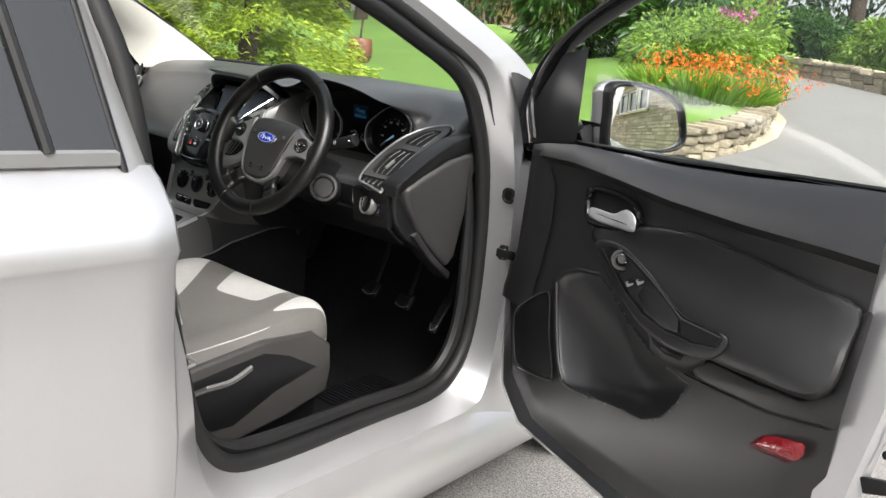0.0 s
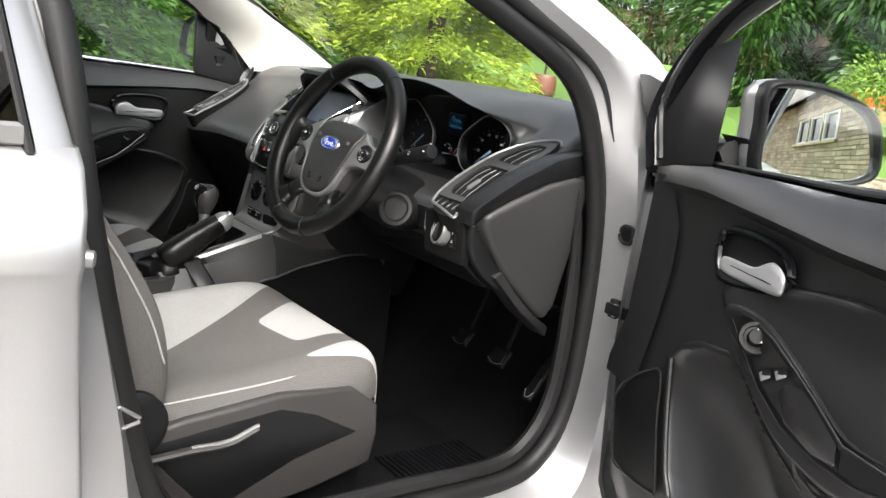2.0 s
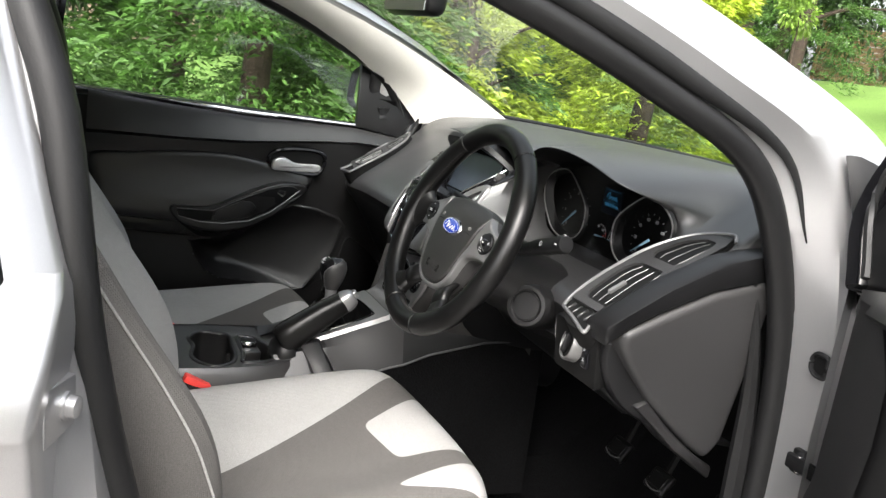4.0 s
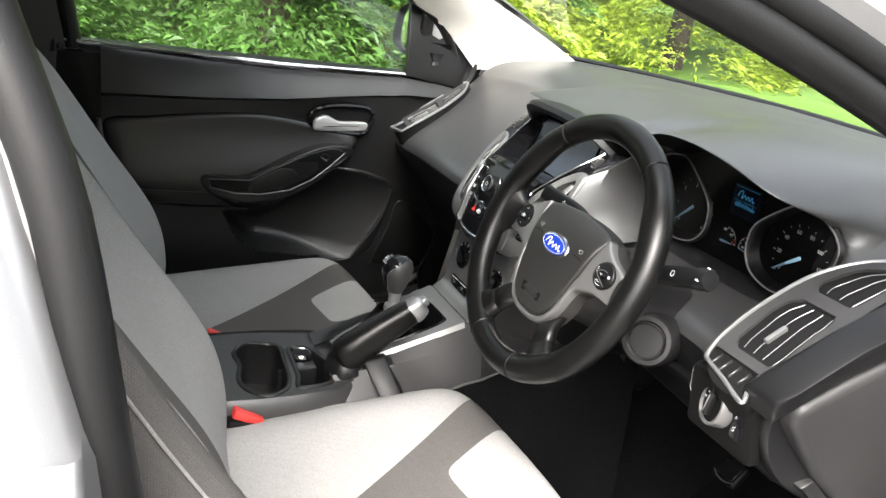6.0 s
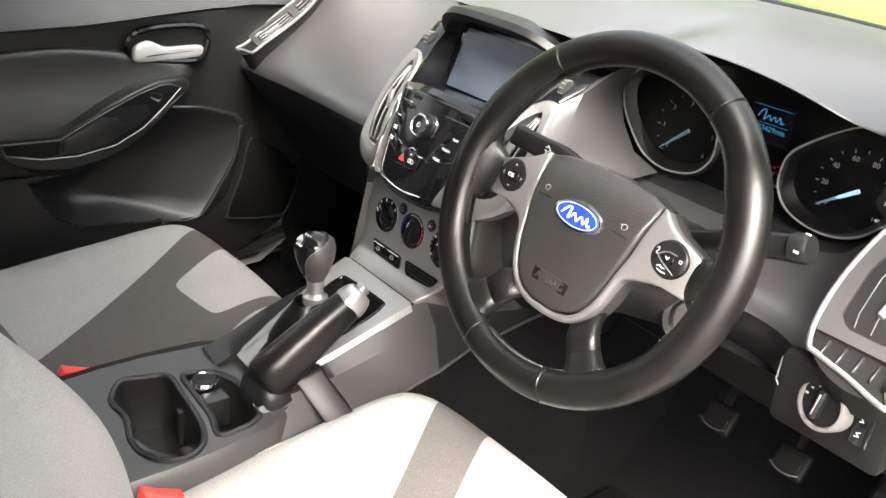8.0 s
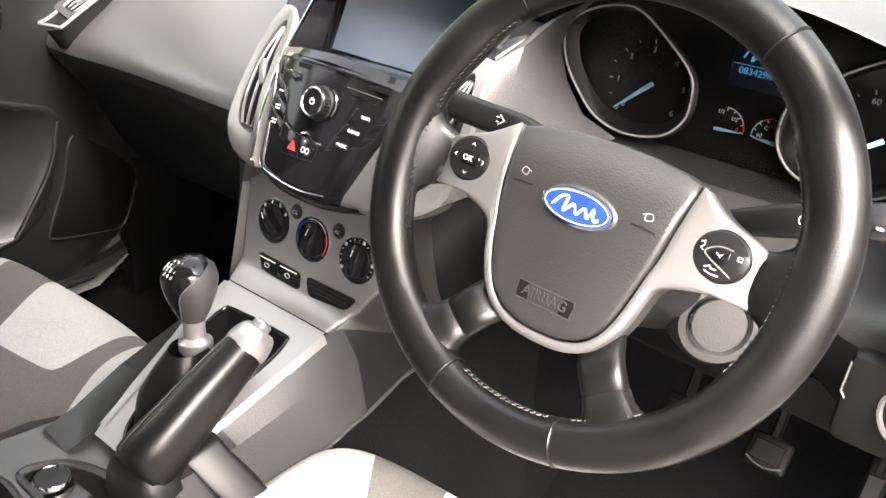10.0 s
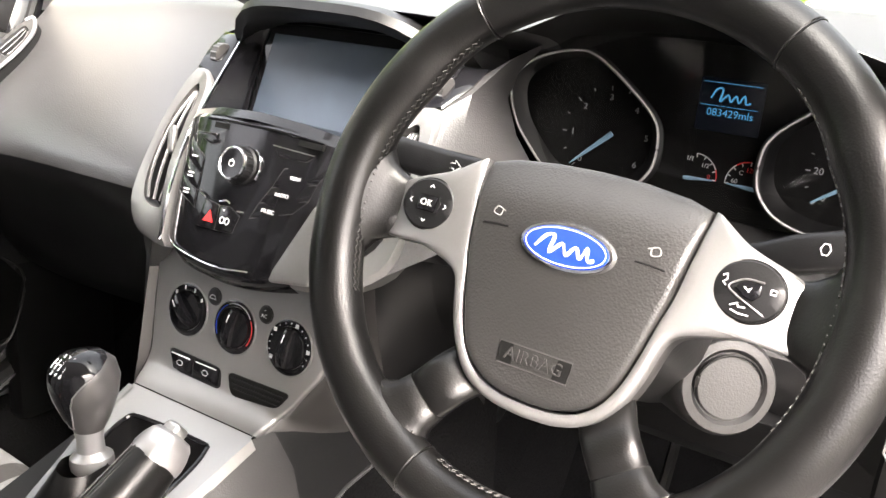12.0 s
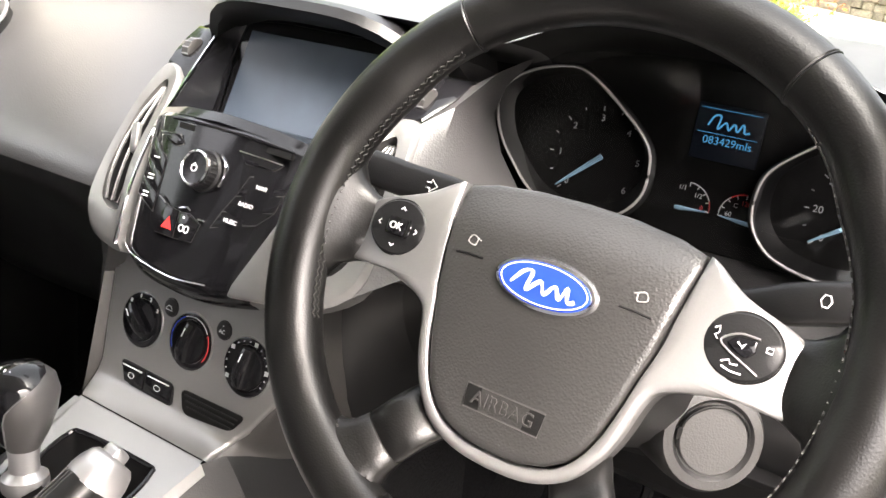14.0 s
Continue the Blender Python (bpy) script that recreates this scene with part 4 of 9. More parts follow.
def side_vent(s):
    """Long silver-edged vent at the dashboard's outer corner: a grey plate with two openings."""
    def f(x, y, z):
        if s > 0:
            return (x, y, z)
        t = (y - 0.09) / 0.238
        return (-(0.615 + 0.026 * t - (0.665 - x) * 0.45), 0.128 + 0.192 * t, z + 0.004 - 0.032 * t - (0.665 - x) * 0.12)

    low = [(0.098, 0.585), (0.115, 0.577), (0.135, 0.569), (0.19, 0.561), (0.255, 0.568), (0.285, 0.581), (0.305, 0.60), (0.320, 0.626), (0.328, 0.652)]
    high = [(0.098, 0.666), (0.135, 0.668), (0.19, 0.662), (0.25, 0.662), (0.305, 0.668), (0.328, 0.658)]
    xl = lambda y: float(np.interp(y, *zip(*low)))
    xr = lambda y: float(np.interp(y, *zip(*high)))
    out = spline([f(0.585, 0.098, 0.860), f(0.569, 0.135, 0.883), f(0.561, 0.19, 0.916), f(0.568, 0.255, 0.955), f(0.60, 0.305, 0.984), f(0.652, 0.328, 0.998), f(0.668, 0.305, 0.985), f(0.662, 0.25, 0.952), f(0.662, 0.19, 0.916), f(0.668, 0.135, 0.883), f(0.665, 0.092, 0.855), f(0.625, 0.082, 0.849)], 5, closed=True)
    edge = spline([f(0.668, 0.250, 0.950), f(0.672, 0.185, 0.909), f(0.656, 0.148, 0.886), f(0.650, 0.124, 0.872), f(0.654, 0.102, 0.858), f(0.665, 0.086, 0.848), f(0.655, 0.085, 0.848), f(0.622, 0.093, 0.853), f(0.590, 0.099, 0.857), f(0.578, 0.104, 0.861), f(0.567, 0.135, 0.883), f(0.561, 0.19, 0.916), f(0.568, 0.255, 0.955), f(0.60, 0.305, 0.984), f(0.652, 0.328, 0.998), f(0.672, 0.318, 0.990)], 5)
    v = part("side_vent", tube([p + Vector((0, -0.0045, 0.0078)) for p in edge], 0.0028, 8), SILVER, dash, "silver-edged side air vent")
    for k in range(5 if s > 0 else 0):
        part("rib", block((s * (0.592 + 0.016 * k), 0.104, 0.8655), (0.003, 0.02, 0.012), Matrix.Rotation(radians(31), 3, "X"), 0.001, 1), TRIM, v)
    # black sheet for the shade behind the slats
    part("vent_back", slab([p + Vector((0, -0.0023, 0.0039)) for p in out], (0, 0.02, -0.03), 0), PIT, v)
    pl = lambda x, y, d=0.0: Vector(f(x, y - 0.51 * (d + 0.007), 0.7975 + 0.6 * y + 0.86 * (d + 0.007)))
    holes = ((0.130, 0.222), (0.239, 0.306))
    bm = bmesh.new()
    ys = sorted([0.118 + 0.208 * k / 26 for k in range(27)] + [y for h in holes for y in h])

    def opening(y):
        for y0, y1 in holes:
            if y0 - 1e-6 <= y <= y1 + 1e-6:
                c = 0.012 * max(0.0, 1 - (y - y0) / 0.014) ** 2 + 0.012 * max(0.0, 1 - (y1 - y) / 0.014) ** 2
                a, b = xl(y) + 0.016 + c, xr(y) - 0.015 - 0.5 * c
                return (a, max(b, a + 0.002))
        return None

    def quad(*co):
        bm.faces.new([bm.verts.new(p) for p in (co if s > 0 else co[::-1])])

    top = 0.0055
    for y, z in zip(ys, ys[1:]):
        if z - y < 1e-6:
            continue
        o, p = opening(y), opening(z)
        same = o and p and any(y0 - 1e-6 <= y and z <= y1 + 1e-6 for y0, y1 in holes)
        if same:
            quad(pl(xl(y), y, top), pl(o[0], y, top), pl(p[0], z, top), pl(xl(z), z, top))
            quad(pl(o[1], y, top), pl(xr(y), y, top), pl(xr(z), z, top), pl(p[1], z, top))
            for i in (0, 1):
                quad(pl(o[i], y, top), pl(o[i], y, -0.003), pl(p[i], z, -0.003), pl(p[i], z, top))
        else:
            quad(pl(xl(y), y, top), pl(xr(y), y, top), pl(xr(z), z, top), pl(xl(z), z, top))
    for y in [h for pair in holes for h in pair] + [0.118]:
        o = opening(y) or (xl(y), xr(y))
        quad(pl(o[0], y, top), pl(o[1], y, top), pl(o[1], y, -0.004), pl(o[0], y, -0.004))
    quad(pl(xr(0.118), 0.118, top), pl(xr(0.326), 0.326, top), pl(xr(0.326), 0.326, -0.006), pl(xr(0.118), 0.118, -0.006))
    bmesh.ops.remove_doubles(bm, verts=bm.verts, dist=1e-5)
    part("vent_plate", bm, CAP, v, "dark grey vent surround")
    for (y0, y1), n in zip(holes, (4, 3)):
        for k in range(n):
            u = (k + 0.6) / n
            line = []
            for i in range(7):
                y = y0 + 0.006 + (y1 - y0 - 0.010) * i / 6
                o = opening(y)
                line.append((o[0] + (o[1] - o[0]) * u, y))
            fin = part("slat", loft([[pl(x, y, -0.0025) for x, y in line], [pl(x + 0.002, y, 0.002) for x, y in line]]), PIT, v)
            part("slat_edge", tube([pl(x + 0.002, y, 0.002) for x, y in line], 0.0006, 4), VENT, fin)
    g = pl(0.612, 0.168, 0.003)
    part("vent_tab", block(g, (0.007, 0.032, 0.007), Matrix.Rotation(radians(31), 3, "X"), 0.002), SILVER, v)
    return v


side_vent(1)
side_vent(-1)

# headlamp switch panel and its knob
part("switch_panel", block((0.613, 0.117, 0.808), (0.115, 0.022, 0.085), Matrix.Rotation(radians(8), 3, "X"), 0.008), PIT, dash)
LW = Vector((-0.28, -1, 0.22)).normalized()
LT = basis((1, -0.28, 0), (0, 0.22, 1))
LC = Vector((0.609, 0.1035, 0.816))
k = part("lamp_switch", lathe([(0.0255, -0.01), (0.0258, 0.005), (0.0246, 0.0080), (0.0222, 0.0085), (0.0212, 0.0050)], LC, LW, 36, caps=False), VENT, dash, "round headlamp switch with a bright rim")
part("switch_cap", lathe([(0.0235, -0.01), (0.0216, 0.0046), (0.008, 0.0056)], LC, LW, 28), PIT, k)
part("switch_grip", block(LC + LW * 0.009, (0.008, 0.030, 0.010), LT, 0.003, 3), DARK, k)
part("grip_face", block(LC + LW * 0.0142, (0.002, 0.022, 0.0012), LT, 0.0005, 1), VENT, k)
for a in (-85, -60, -35, -10, 15):
    q = radians(a)
    part("switch_mark", block(LC + LW * 0.0064 + LT @ Vector((0.018 * math.sin(q), 0.018 * math.cos(q), 0)), (0.0032, 0.0018, 0.0006), LT, 0), DIM_PRINT, k)
part("fog_switch", block((0.565, 0.1110, 0.825), (0.014, 0.012, 0.036), Matrix.Rotation(radians(8), 3, "X"), 0.003), GLOSS, dash)
part("switch_rim", tube([(0.557, 0.105, 0.840), (0.556, 0.108, 0.812), (0.560, 0.108, 0.807)], 0.0011, 5), SILVER, dash)
for dz in (-0.008, 0.008):
    part("dimmer_mark", tube([(0.642, 0.1015, 0.814 + dz - 0.003), (0.646, 0.1015, 0.814 + dz - 0.002), (0.643, 0.1015, 0.814 + dz + 0.001), (0.647, 0.1015, 0.814 + dz + 0.003)], 0.0005, 4), DIM_PRINT, dash)
part("dimmer", block((0.6465, 0.1075, 0.814), (0.018, 0.012, 0.042), None, 0.003), GLOSS, dash)

# column shroud, key cover, lower knee panel
part("knee_panel", slab([(0.20, 0.16, 0.775), (0.54, 0.16, 0.775), (0.65, 0.13, 0.765), (0.65, 0.20, 0.712), (0.20, 0.24, 0.70)], (0, 0.03, 0.01), 0.01, 3), DARK, dash)
KEY_AT, KEY_WAY = Vector((0.454, 0.1120, 0.823)), Vector((0.55, -0.81, 0.22)).normalized()
KEY_TURN = basis(Vector((0, 0, 1)).cross(KEY_WAY), (0, 0, 1))
cov = part("key_housing", lathe([(0.039, -0.075), (0.038, -0.02), (0.0365, -0.004), (0.0335, 0.0015), (0.0275, 0.0020), (0.0248, -0.001)], KEY_AT, KEY_WAY, 40), TRIM, dash, "round key housing with a closed disc")
part("key_disc", lathe([(0.0236, -0.004), (0.0236, 0.0008), (0.0225, 0.0020), (0.004, 0.0024)], KEY_AT, KEY_WAY, 36), TRIM, cov)
part("disc_ring", tube([KEY_AT + KEY_TURN @ Vector((0.0242 * math.cos(a), 0.0242 * math.sin(a), 0.0)) for a in (math.tau * k / 36 for k in range(36))], 0.0011, 6, closed=True), PIT, cov)
part("disc_notch", block(KEY_AT + KEY_TURN @ Vector((-0.0236, 0.003, 0.0008)), (0.004, 0.009, 0.002), KEY_TURN, 0.0006, 1), PIT, cov)

# instrument cluster: dials sunk into a black face under the hood
cl = part("cluster_face", slab([(0.165, 0.300, 0.895), (0.545, 0.300, 0.895), (0.545, 0.300, 0.99), (0.50, 0.300, 1.05), (0.37, 0.302, 1.066), (0.23, 0.300, 1.055), (0.165, 0.300, 0.99)], (0, 0.02, 0), 0.002), PIT, dash, "black instrument face")
UP_DIAL = basis((1, 0, 0), (0, 0, 1))


def gauge(cx, cz, pts, hub, ticks, first, last, needle, parent):
    ring = spline([(cx + x, 0.283, cz + z) for x, z in pts], 6, closed=True)
    mid_ = Vector((cx, 0.283, cz))
    g = part("gauge", tube(ring, 0.0013, 8, closed=True), VENT, parent, "silver-rimmed dial")
    part("gauge_wall", loft([[p + (p - mid_) * 0.05 + Vector((0, 0.006, 0)) for p in ring], ring, [p - (p - mid_) * 0.03 + Vector((0, 0.006, 0)) for p in ring], [p - (p - mid_) * 0.13 + Vector((0, 0.0155, 0)) for p in ring]], closed_v=True), DARK, g)
    hx, hz = hub
    for i, text in enumerate(ticks):
        a = radians(first + (last - first) * i / (len(ticks) - 1))
        writing(text, (hx + 0.0365 * math.sin(a), 0.2985, hz + 0.0365 * math.cos(a)), UP_DIAL, 0.0082 if len(text) < 3 else 0.0068, DIM_PRINT, g, "numeral")
    n = (len(ticks) - 1) * 2
    for i in range(n + 1):
        a = radians(first + (last - first) * i / n)
        p = lambda r: Vector((hx + r * math.sin(a), 0.2985, hz + r * math.cos(a)))
        part("tick", tube([p(0.0445 if i % 2 else 0.043), p(0.047)], 0.00055, 4), DIM_PRINT, g)
    a = radians(needle)
    w = Vector((math.sin(a), 0, math.cos(a)))
    h = Vector((hx, 0.2945, hz))
    part("needle", tube([h - w * 0.006, h + w * 0.005, h + w * 0.030, h + w * 0.046], [0.0026, 0.0024, 0.0015, 0.0006], 6, flat=0.5, up=(0, 1, 0)), NEEDLE, g, "pale blue needle")
    return g


RIM_SHAPE = [(-0.0715, 0.012), (-0.064, 0.030), (-0.042, 0.045), (-0.012, 0.0535), (0.010, 0.0515), (0.043, 0.030), (0.072, 0.004), (0.0795, -0.018), (0.076, -0.045), (0.055, -0.066), (0.015, -0.074), (-0.022, -0.064), (-0.050, -0.037), (-0.0655, -0.014)]
gauge(0.246, 0.974, RIM_SHAPE, (0.2735, 0.9515), "0123456", -135, 128, -132, cl)
gauge(0.494, 0.974, [(-x, z) for x, z in reversed(RIM_SHAPE)], (0.4965, 0.9535), ["0", "20", "40", "60", "80", "100", "120", "140"], -128, 128, -126, cl)
lcd = part("display", block((0.379, 0.2985, 0.995), (0.055, 0.003, 0.046), None, 0.001), NAVY, cl, "dark trip display lit in blue")
writing("083429mls", (0.380, 0.2966, 0.9885), UP_DIAL, 0.0092, CYAN, lcd, "odometer", 0.0002)
for z in (1.0145, 0.9945):
    part("display_line", block((0.3785, 0.2967, z), (0.049, 0.0004, 0.0004), None, 0), CYAN, lcd)
path = spline([(0.362, 0.2966, 1.0005), (0.366, 0.2966, 1.0085), (0.371, 0.2966, 1.0088), (0.370, 0.2966, 0.9985), (0.376, 0.2966, 1.0045), (0.379, 0.2966, 0.9990), (0.383, 0.2966, 1.0045), (0.386, 0.2966, 0.9990), (0.390, 0.2966, 1.0055), (0.392, 0.2966, 0.9990), (0.396, 0.2966, 1.0000)], 6)
part("display_mark", tube(path, 0.0009, 5, flat=0.3, up=(0, 1, 0)), CYAN, lcd)
for cx, q0, q1, texts in ((0.3585, 0, 95, (("1/1", -22, 0.0155), ("1/2", 40, 0.0130), ("0", 88, 0.0130))), (0.4060, -95, 0, (("60", -84, 0.0120), ("C", -38, 0.0120), ("120", 2, 0.0125)))):
    arc = [(cx + 0.0198 * math.sin(a), 0.2985, 0.9305 + 0.0198 * math.cos(a)) for a in (radians(q0 + (q1 - q0) * k / 10) for k in range(11))]
    part("small_scale", tube(arc[:8] if q0 == 0 else arc[:7], 0.0005, 4), WHITE, cl)
    part("red_scale", tube(arc[7:] if q0 == 0 else arc[6:], 0.0006, 4), RED, cl)
    for k in range(5):
        a = radians(q0 + (q1 - q0) * k / 4)
        part("small_tick", tube([(cx + r * math.sin(a), 0.2985, 0.9305 + r * math.cos(a)) for r in (0.0165, 0.0198)], 0.0005, 4), WHITE, cl)
    for text, q, r in texts:
        a = radians(q)
        writing(text, (cx + r * math.sin(a), 0.2985, 0.9305 + r * math.cos(a)), UP_DIAL, 0.0056, RED if text in ("0", "120") else WHITE, cl, "numeral")
    s = 1 if q0 == 0 else -1
    part("small_needle", tube([(cx - s * 0.0085, 0.295, 0.9275), (cx - s * 0.004, 0.295, 0.9278), (cx + s * 0.006, 0.295, 0.9285), (cx + s * 0.0175, 0.295, 0.9292)], [0.0016, 0.0020, 0.0013, 0.0005], 6, flat=0.5, up=(0, 1, 0)), NEEDLE, cl)

rows = []
for y_, z_ in [(0.268, 1.052), (0.276, 1.04), (0.286, 1.0), (0.288, 0.95), (0.280, 0.90), (0.268, 0.880)]:
    rows.append([(0.355 + 0.19 * u, y_ + 0.016 * u * u, z_ - (0.03 * u * u if z_ > 1.03 else 0)) for u in (-1, -0.75, -0.5, -0.25, 0, 0.25, 0.5, 0.75, 1)])
part("cluster_lens", loft(rows), SMOKE, dash, "smoked clear instrument cover").visible_shadow = False

# ---- steering wheel ----
WC = Vector((0.365, 0.0, 0.93))
TILT_W, ROLL_W = radians(22), radians(1.6)
WX0_, WU0_, WN = Vector((1, 0, 0)), Vector((0, math.sin(TILT_W), math.cos(TILT_W))), Vector((0, -math.cos(TILT_W), math.sin(TILT_W)))
WX, WU = WX0_ * math.cos(ROLL_W) - WU0_ * math.sin(ROLL_W), WU0_ * math.cos(ROLL_W) + WX0_ * math.sin(ROLL_W)


def W(a, b, c=0.0):
    """A place on the wheel, which is turned a little to the right."""
    return WC + WX * a + WU * b + WN * c


def W0(a, b, c=0.0):
    """A place on the column, square to the car."""
    return WC + WX0_ * a + WU0_ * b + WN * c


TURN_W = basis(WX, WU)
wheel = thing("steering_wheel", WC - WN * 0.1, "black leather four-spoke steering wheel with silver spoke trims", "steering wheel")
R_MID, R_TUBE = 0.1725, 0.0178


def rim_section(deg):
    """Radius of the rim's middle, and its half width and half depth, all round."""
    q = abs((deg + 180) % 360 - 180)
    side = max(0.0, 1 - abs(q - 92) / 42) ** 0.7
    foot = max(0.0, 1 - abs(q - 146) / 22)
    grip = max(0.0, 1 - abs(q - 58) / 16)
    wide = R_TUBE + 0.0022 * side + 0.0016 * foot + 0.0016 * grip
    return R_MID + R_TUBE - wide, wide, 0.0172 + 0.0010 * side + 0.0012 * grip


def rim_ring(deg, grow=0.0, n=20):
    r0, w, d = rim_section(deg)
    a = radians(deg)
    out = []
    for k in range(n):
        q = math.tau * k / n
        r = r0 + (w + grow) * math.cos(q)
        out.append(W(math.sin(a) * r, math.cos(a) * r, (d + grow) * math.sin(q) - 0.004))
    return out


rim = part("rim", loft([rim_ring(1.5 * i) for i in range(240)], closed_u=True, closed_v=True), LEATHER, wheel, "worn black leather rim with stitched seams")
for a in (-37, 33, 163, 199):
    part("rim_seam", loft([rim_ring(a - 0.45, -0.0004), rim_ring(a - 0.3, 0.0007), rim_ring(a, 0.0001), rim_ring(a + 0.3, 0.0007), rim_ring(a + 0.45, -0.0004)], closed_v=True), LEATHER, rim, "raised seam in the leather")
for a0, a1 in ((-116, -40), (40, 116), (166, 196), (203, 220), (140, 160)):
    n = int((a1 - a0) / 1.0)
    for off in (-0.0022, 0.0022):
        path = []
        for i in range(n):
            deg = a0 + (a1 - a0) * i / n
            r0, w, d = rim_section(deg)
            a = radians(deg)
            r = r0 - w * 0.985
            path.append(W(math.sin(a) * r, math.cos(a) * r, -0.001 + off + (0.0013 if i % 2 else -0.0013)))
        part("rim_stitching", tube(path, 0.00055, 4), THREAD, rim)

# airbag cover: a swelling pad that falls away towards the gauges
PAD_HALF = [(0.0, 0.0535), (0.030, 0.0525), (0.058, 0.0490), (0.0735, 0.0440), (0.0740, 0.0370), (0.0715, 0.0200), (0.0690, 0.0020), (0.0662, -0.0160), (0.0620, -0.0330), (0.0590, -0.0470), (0.0525, -0.0680), (0.0475, -0.0780), (0.0405, -0.0865), (0.0305, -0.0930), (0.0165, -0.0972), (0.0, -0.0980)]
PAD_OUT = PAD_HALF + [(-x, y) for x, y in reversed(PAD_HALF[1:-1])]


def pad_height(x, y):
    up, side = max(0.0, y) / 0.05, x / 0.07
    return 0.0015 - 0.017 * up ** 2.2 - 0.0035 * side * side - 0.0045 * (max(0.0, -y) / 0.098) ** 2


rows = []
for k, drop in [(1.0, 0.026), (1.0, 0.007), (0.997, 0.0035), (0.988, 0.0013), (0.970, 0.0002), (0.92, 0.0), (0.8, 0.0), (0.65, 0.0), (0.5, 0.0), (0.35, 0.0), (0.2, 0.0), (0.08, 0.0)]:
    row = []
    for x, y in PAD_OUT:
        xx, yy = x * k, -0.012 + (y + 0.012) * k
        row.append(W(xx, yy, pad_height(xx, yy) - drop))
    rows.append(row)
pad = part("airbag_cover", loft(rows, closed_v=True, caps=True), COVER, wheel, "charcoal grained airbag cover", 55)
# hub behind the cover, rising towards the gauges
rows = []
for b, c, w in [(0.051, -0.020, 0.071), (0.0535, -0.026, 0.074), (0.054, -0.036, 0.072), (0.050, -0.055, 0.06)]:
    rows.append([W(w * k, b - 0.011 * k * k, c - 0.004 * k * k) for k in (-1, -0.85, -0.6, -0.3, 0, 0.3, 0.6, 0.85, 1)])
part("hub_hood", loft(rows), COVER, wheel)


def oval(rx, ry, c, n=40):
    return [W(rx * math.cos(math.tau * k / n), -0.0005 + ry * math.sin(math.tau * k / n), c) for k in range(n)]


badge = part("badge", loft([oval(0.0335, 0.0170, -0.002), oval(0.0305, 0.0145, 0.0022), oval(0.0300, 0.0141, 0.0036), oval(0.0285, 0.0128, 0.0040)], closed_v=True, caps=True), CHROME, wheel, "oval badge, blue with a pale script")
part("badge_field", loft([oval(0.0285, 0.0127, 0.002), oval(0.0280, 0.0123, 0.0044), oval(0.014, 0.006, 0.0052)], closed_v=True, caps=True), BLUE, badge)
part("badge_line", tube(oval(0.0262, 0.0110, 0.0049), 0.00035, 4, closed=True), WHITE, badge)
path = spline([W(-0.019, -0.004, 0.0055), W(-0.013, 0.004, 0.0056), W(-0.008, 0.0045, 0.0057), W(-0.009, -0.006, 0.0057), W(-0.002, 0.001, 0.0057), W(0.002, -0.005, 0.0057), W(0.007, 0.001, 0.0057), W(0.011, -0.005, 0.0056), W(0.014, 0.002, 0.0056), W(0.016, -0.005, 0.0055), W(0.02, -0.004, 0.0054)], 6)
part("badge_script", tube(path, [0.0006 + 0.0006 * abs(math.sin(i * 0.35)) for i in range(len(path))], 6, flat=0.35, up=tuple(WN)), WHITE, badge)
on_pad = lambda a, b, lift=0.0004: W(a, b, pad_height(a, b) + lift)
plate_ = [(-0.0245, -0.0655), (0.0245, -0.0655), (0.0235, -0.0790), (-0.0235, -0.0790)]
part("airbag_frame", tube([on_pad(a, b, 0.0002) for a, b in plate_], 0.0006, 4, closed=True), HARD, pad)
part("airbag_plate", slab([on_pad(a, b, 0.00025) for a, b in plate_], -WN * 0.002, 0), PIT, pad)
writing("AIRBAG", on_pad(0, -0.0723, 0.0006), TURN_W, 0.0112, HARD, pad, "airbag_word", 0.0005)
for s in (-1, 1):
    part("horn_mark", tube([on_pad(s * 0.042, 0.003), on_pad(s * 0.051, 0.003), on_pad(s * 0.060, 0.002)], 0.0006, 4), PIT, pad)
    part("horn_sign", tube(spline([on_pad(s * 0.047, 0.012), on_pad(s * 0.053, 0.014), on_pad(s * 0.055, 0.010), on_pad(s * 0.05, 0.0085), on_pad(s * 0.049, 0.013)], 4), 0.00045, 4), STITCH, pad)

# one silver trim: both side arms and the bow under the cover
TRIM_PAIRS = [((0.0758, 0.0440), (0.0800, 0.0425)), ((0.0748, 0.036), (0.1000, 0.0290)), ((0.0732, 0.024), (0.1245, 0.0205)), ((0.0722, 0.015), (0.1345, 0.0150)), ((0.0711, 0.006), (0.1382, 0.0060)),
              ((0.0700, -0.004), (0.1382, -0.0080)), ((0.0686, -0.012), (0.1375, -0.0190)), ((0.0672, -0.018), (0.1345, -0.0240)), ((0.0660, -0.022), (0.1150, -0.0222)), ((0.0648, -0.026), (0.0930, -0.0265)),
              ((0.0632, -0.033), (0.0785, -0.0310)), ((0.0617, -0.040), (0.0718, -0.0365)), ((0.0602, -0.047), (0.0682, -0.0460)), ((0.0572, -0.058), (0.0652, -0.0580)), ((0.0537, -0.068), (0.0612, -0.0700)),
              ((0.0485, -0.0785), (0.0560, -0.0805)), ((0.0413, -0.0875), (0.0465, -0.0935)), ((0.0312, -0.0943), (0.0340, -0.1015)), ((0.0170, -0.0985), (0.0185, -0.1062)), ((0.0, -0.0993), (0.0, -0.1075))]


def fine_line(pts):
    return [(p.x, p.y) for p in spline([(x, y, 0) for x, y in pts], 3)]


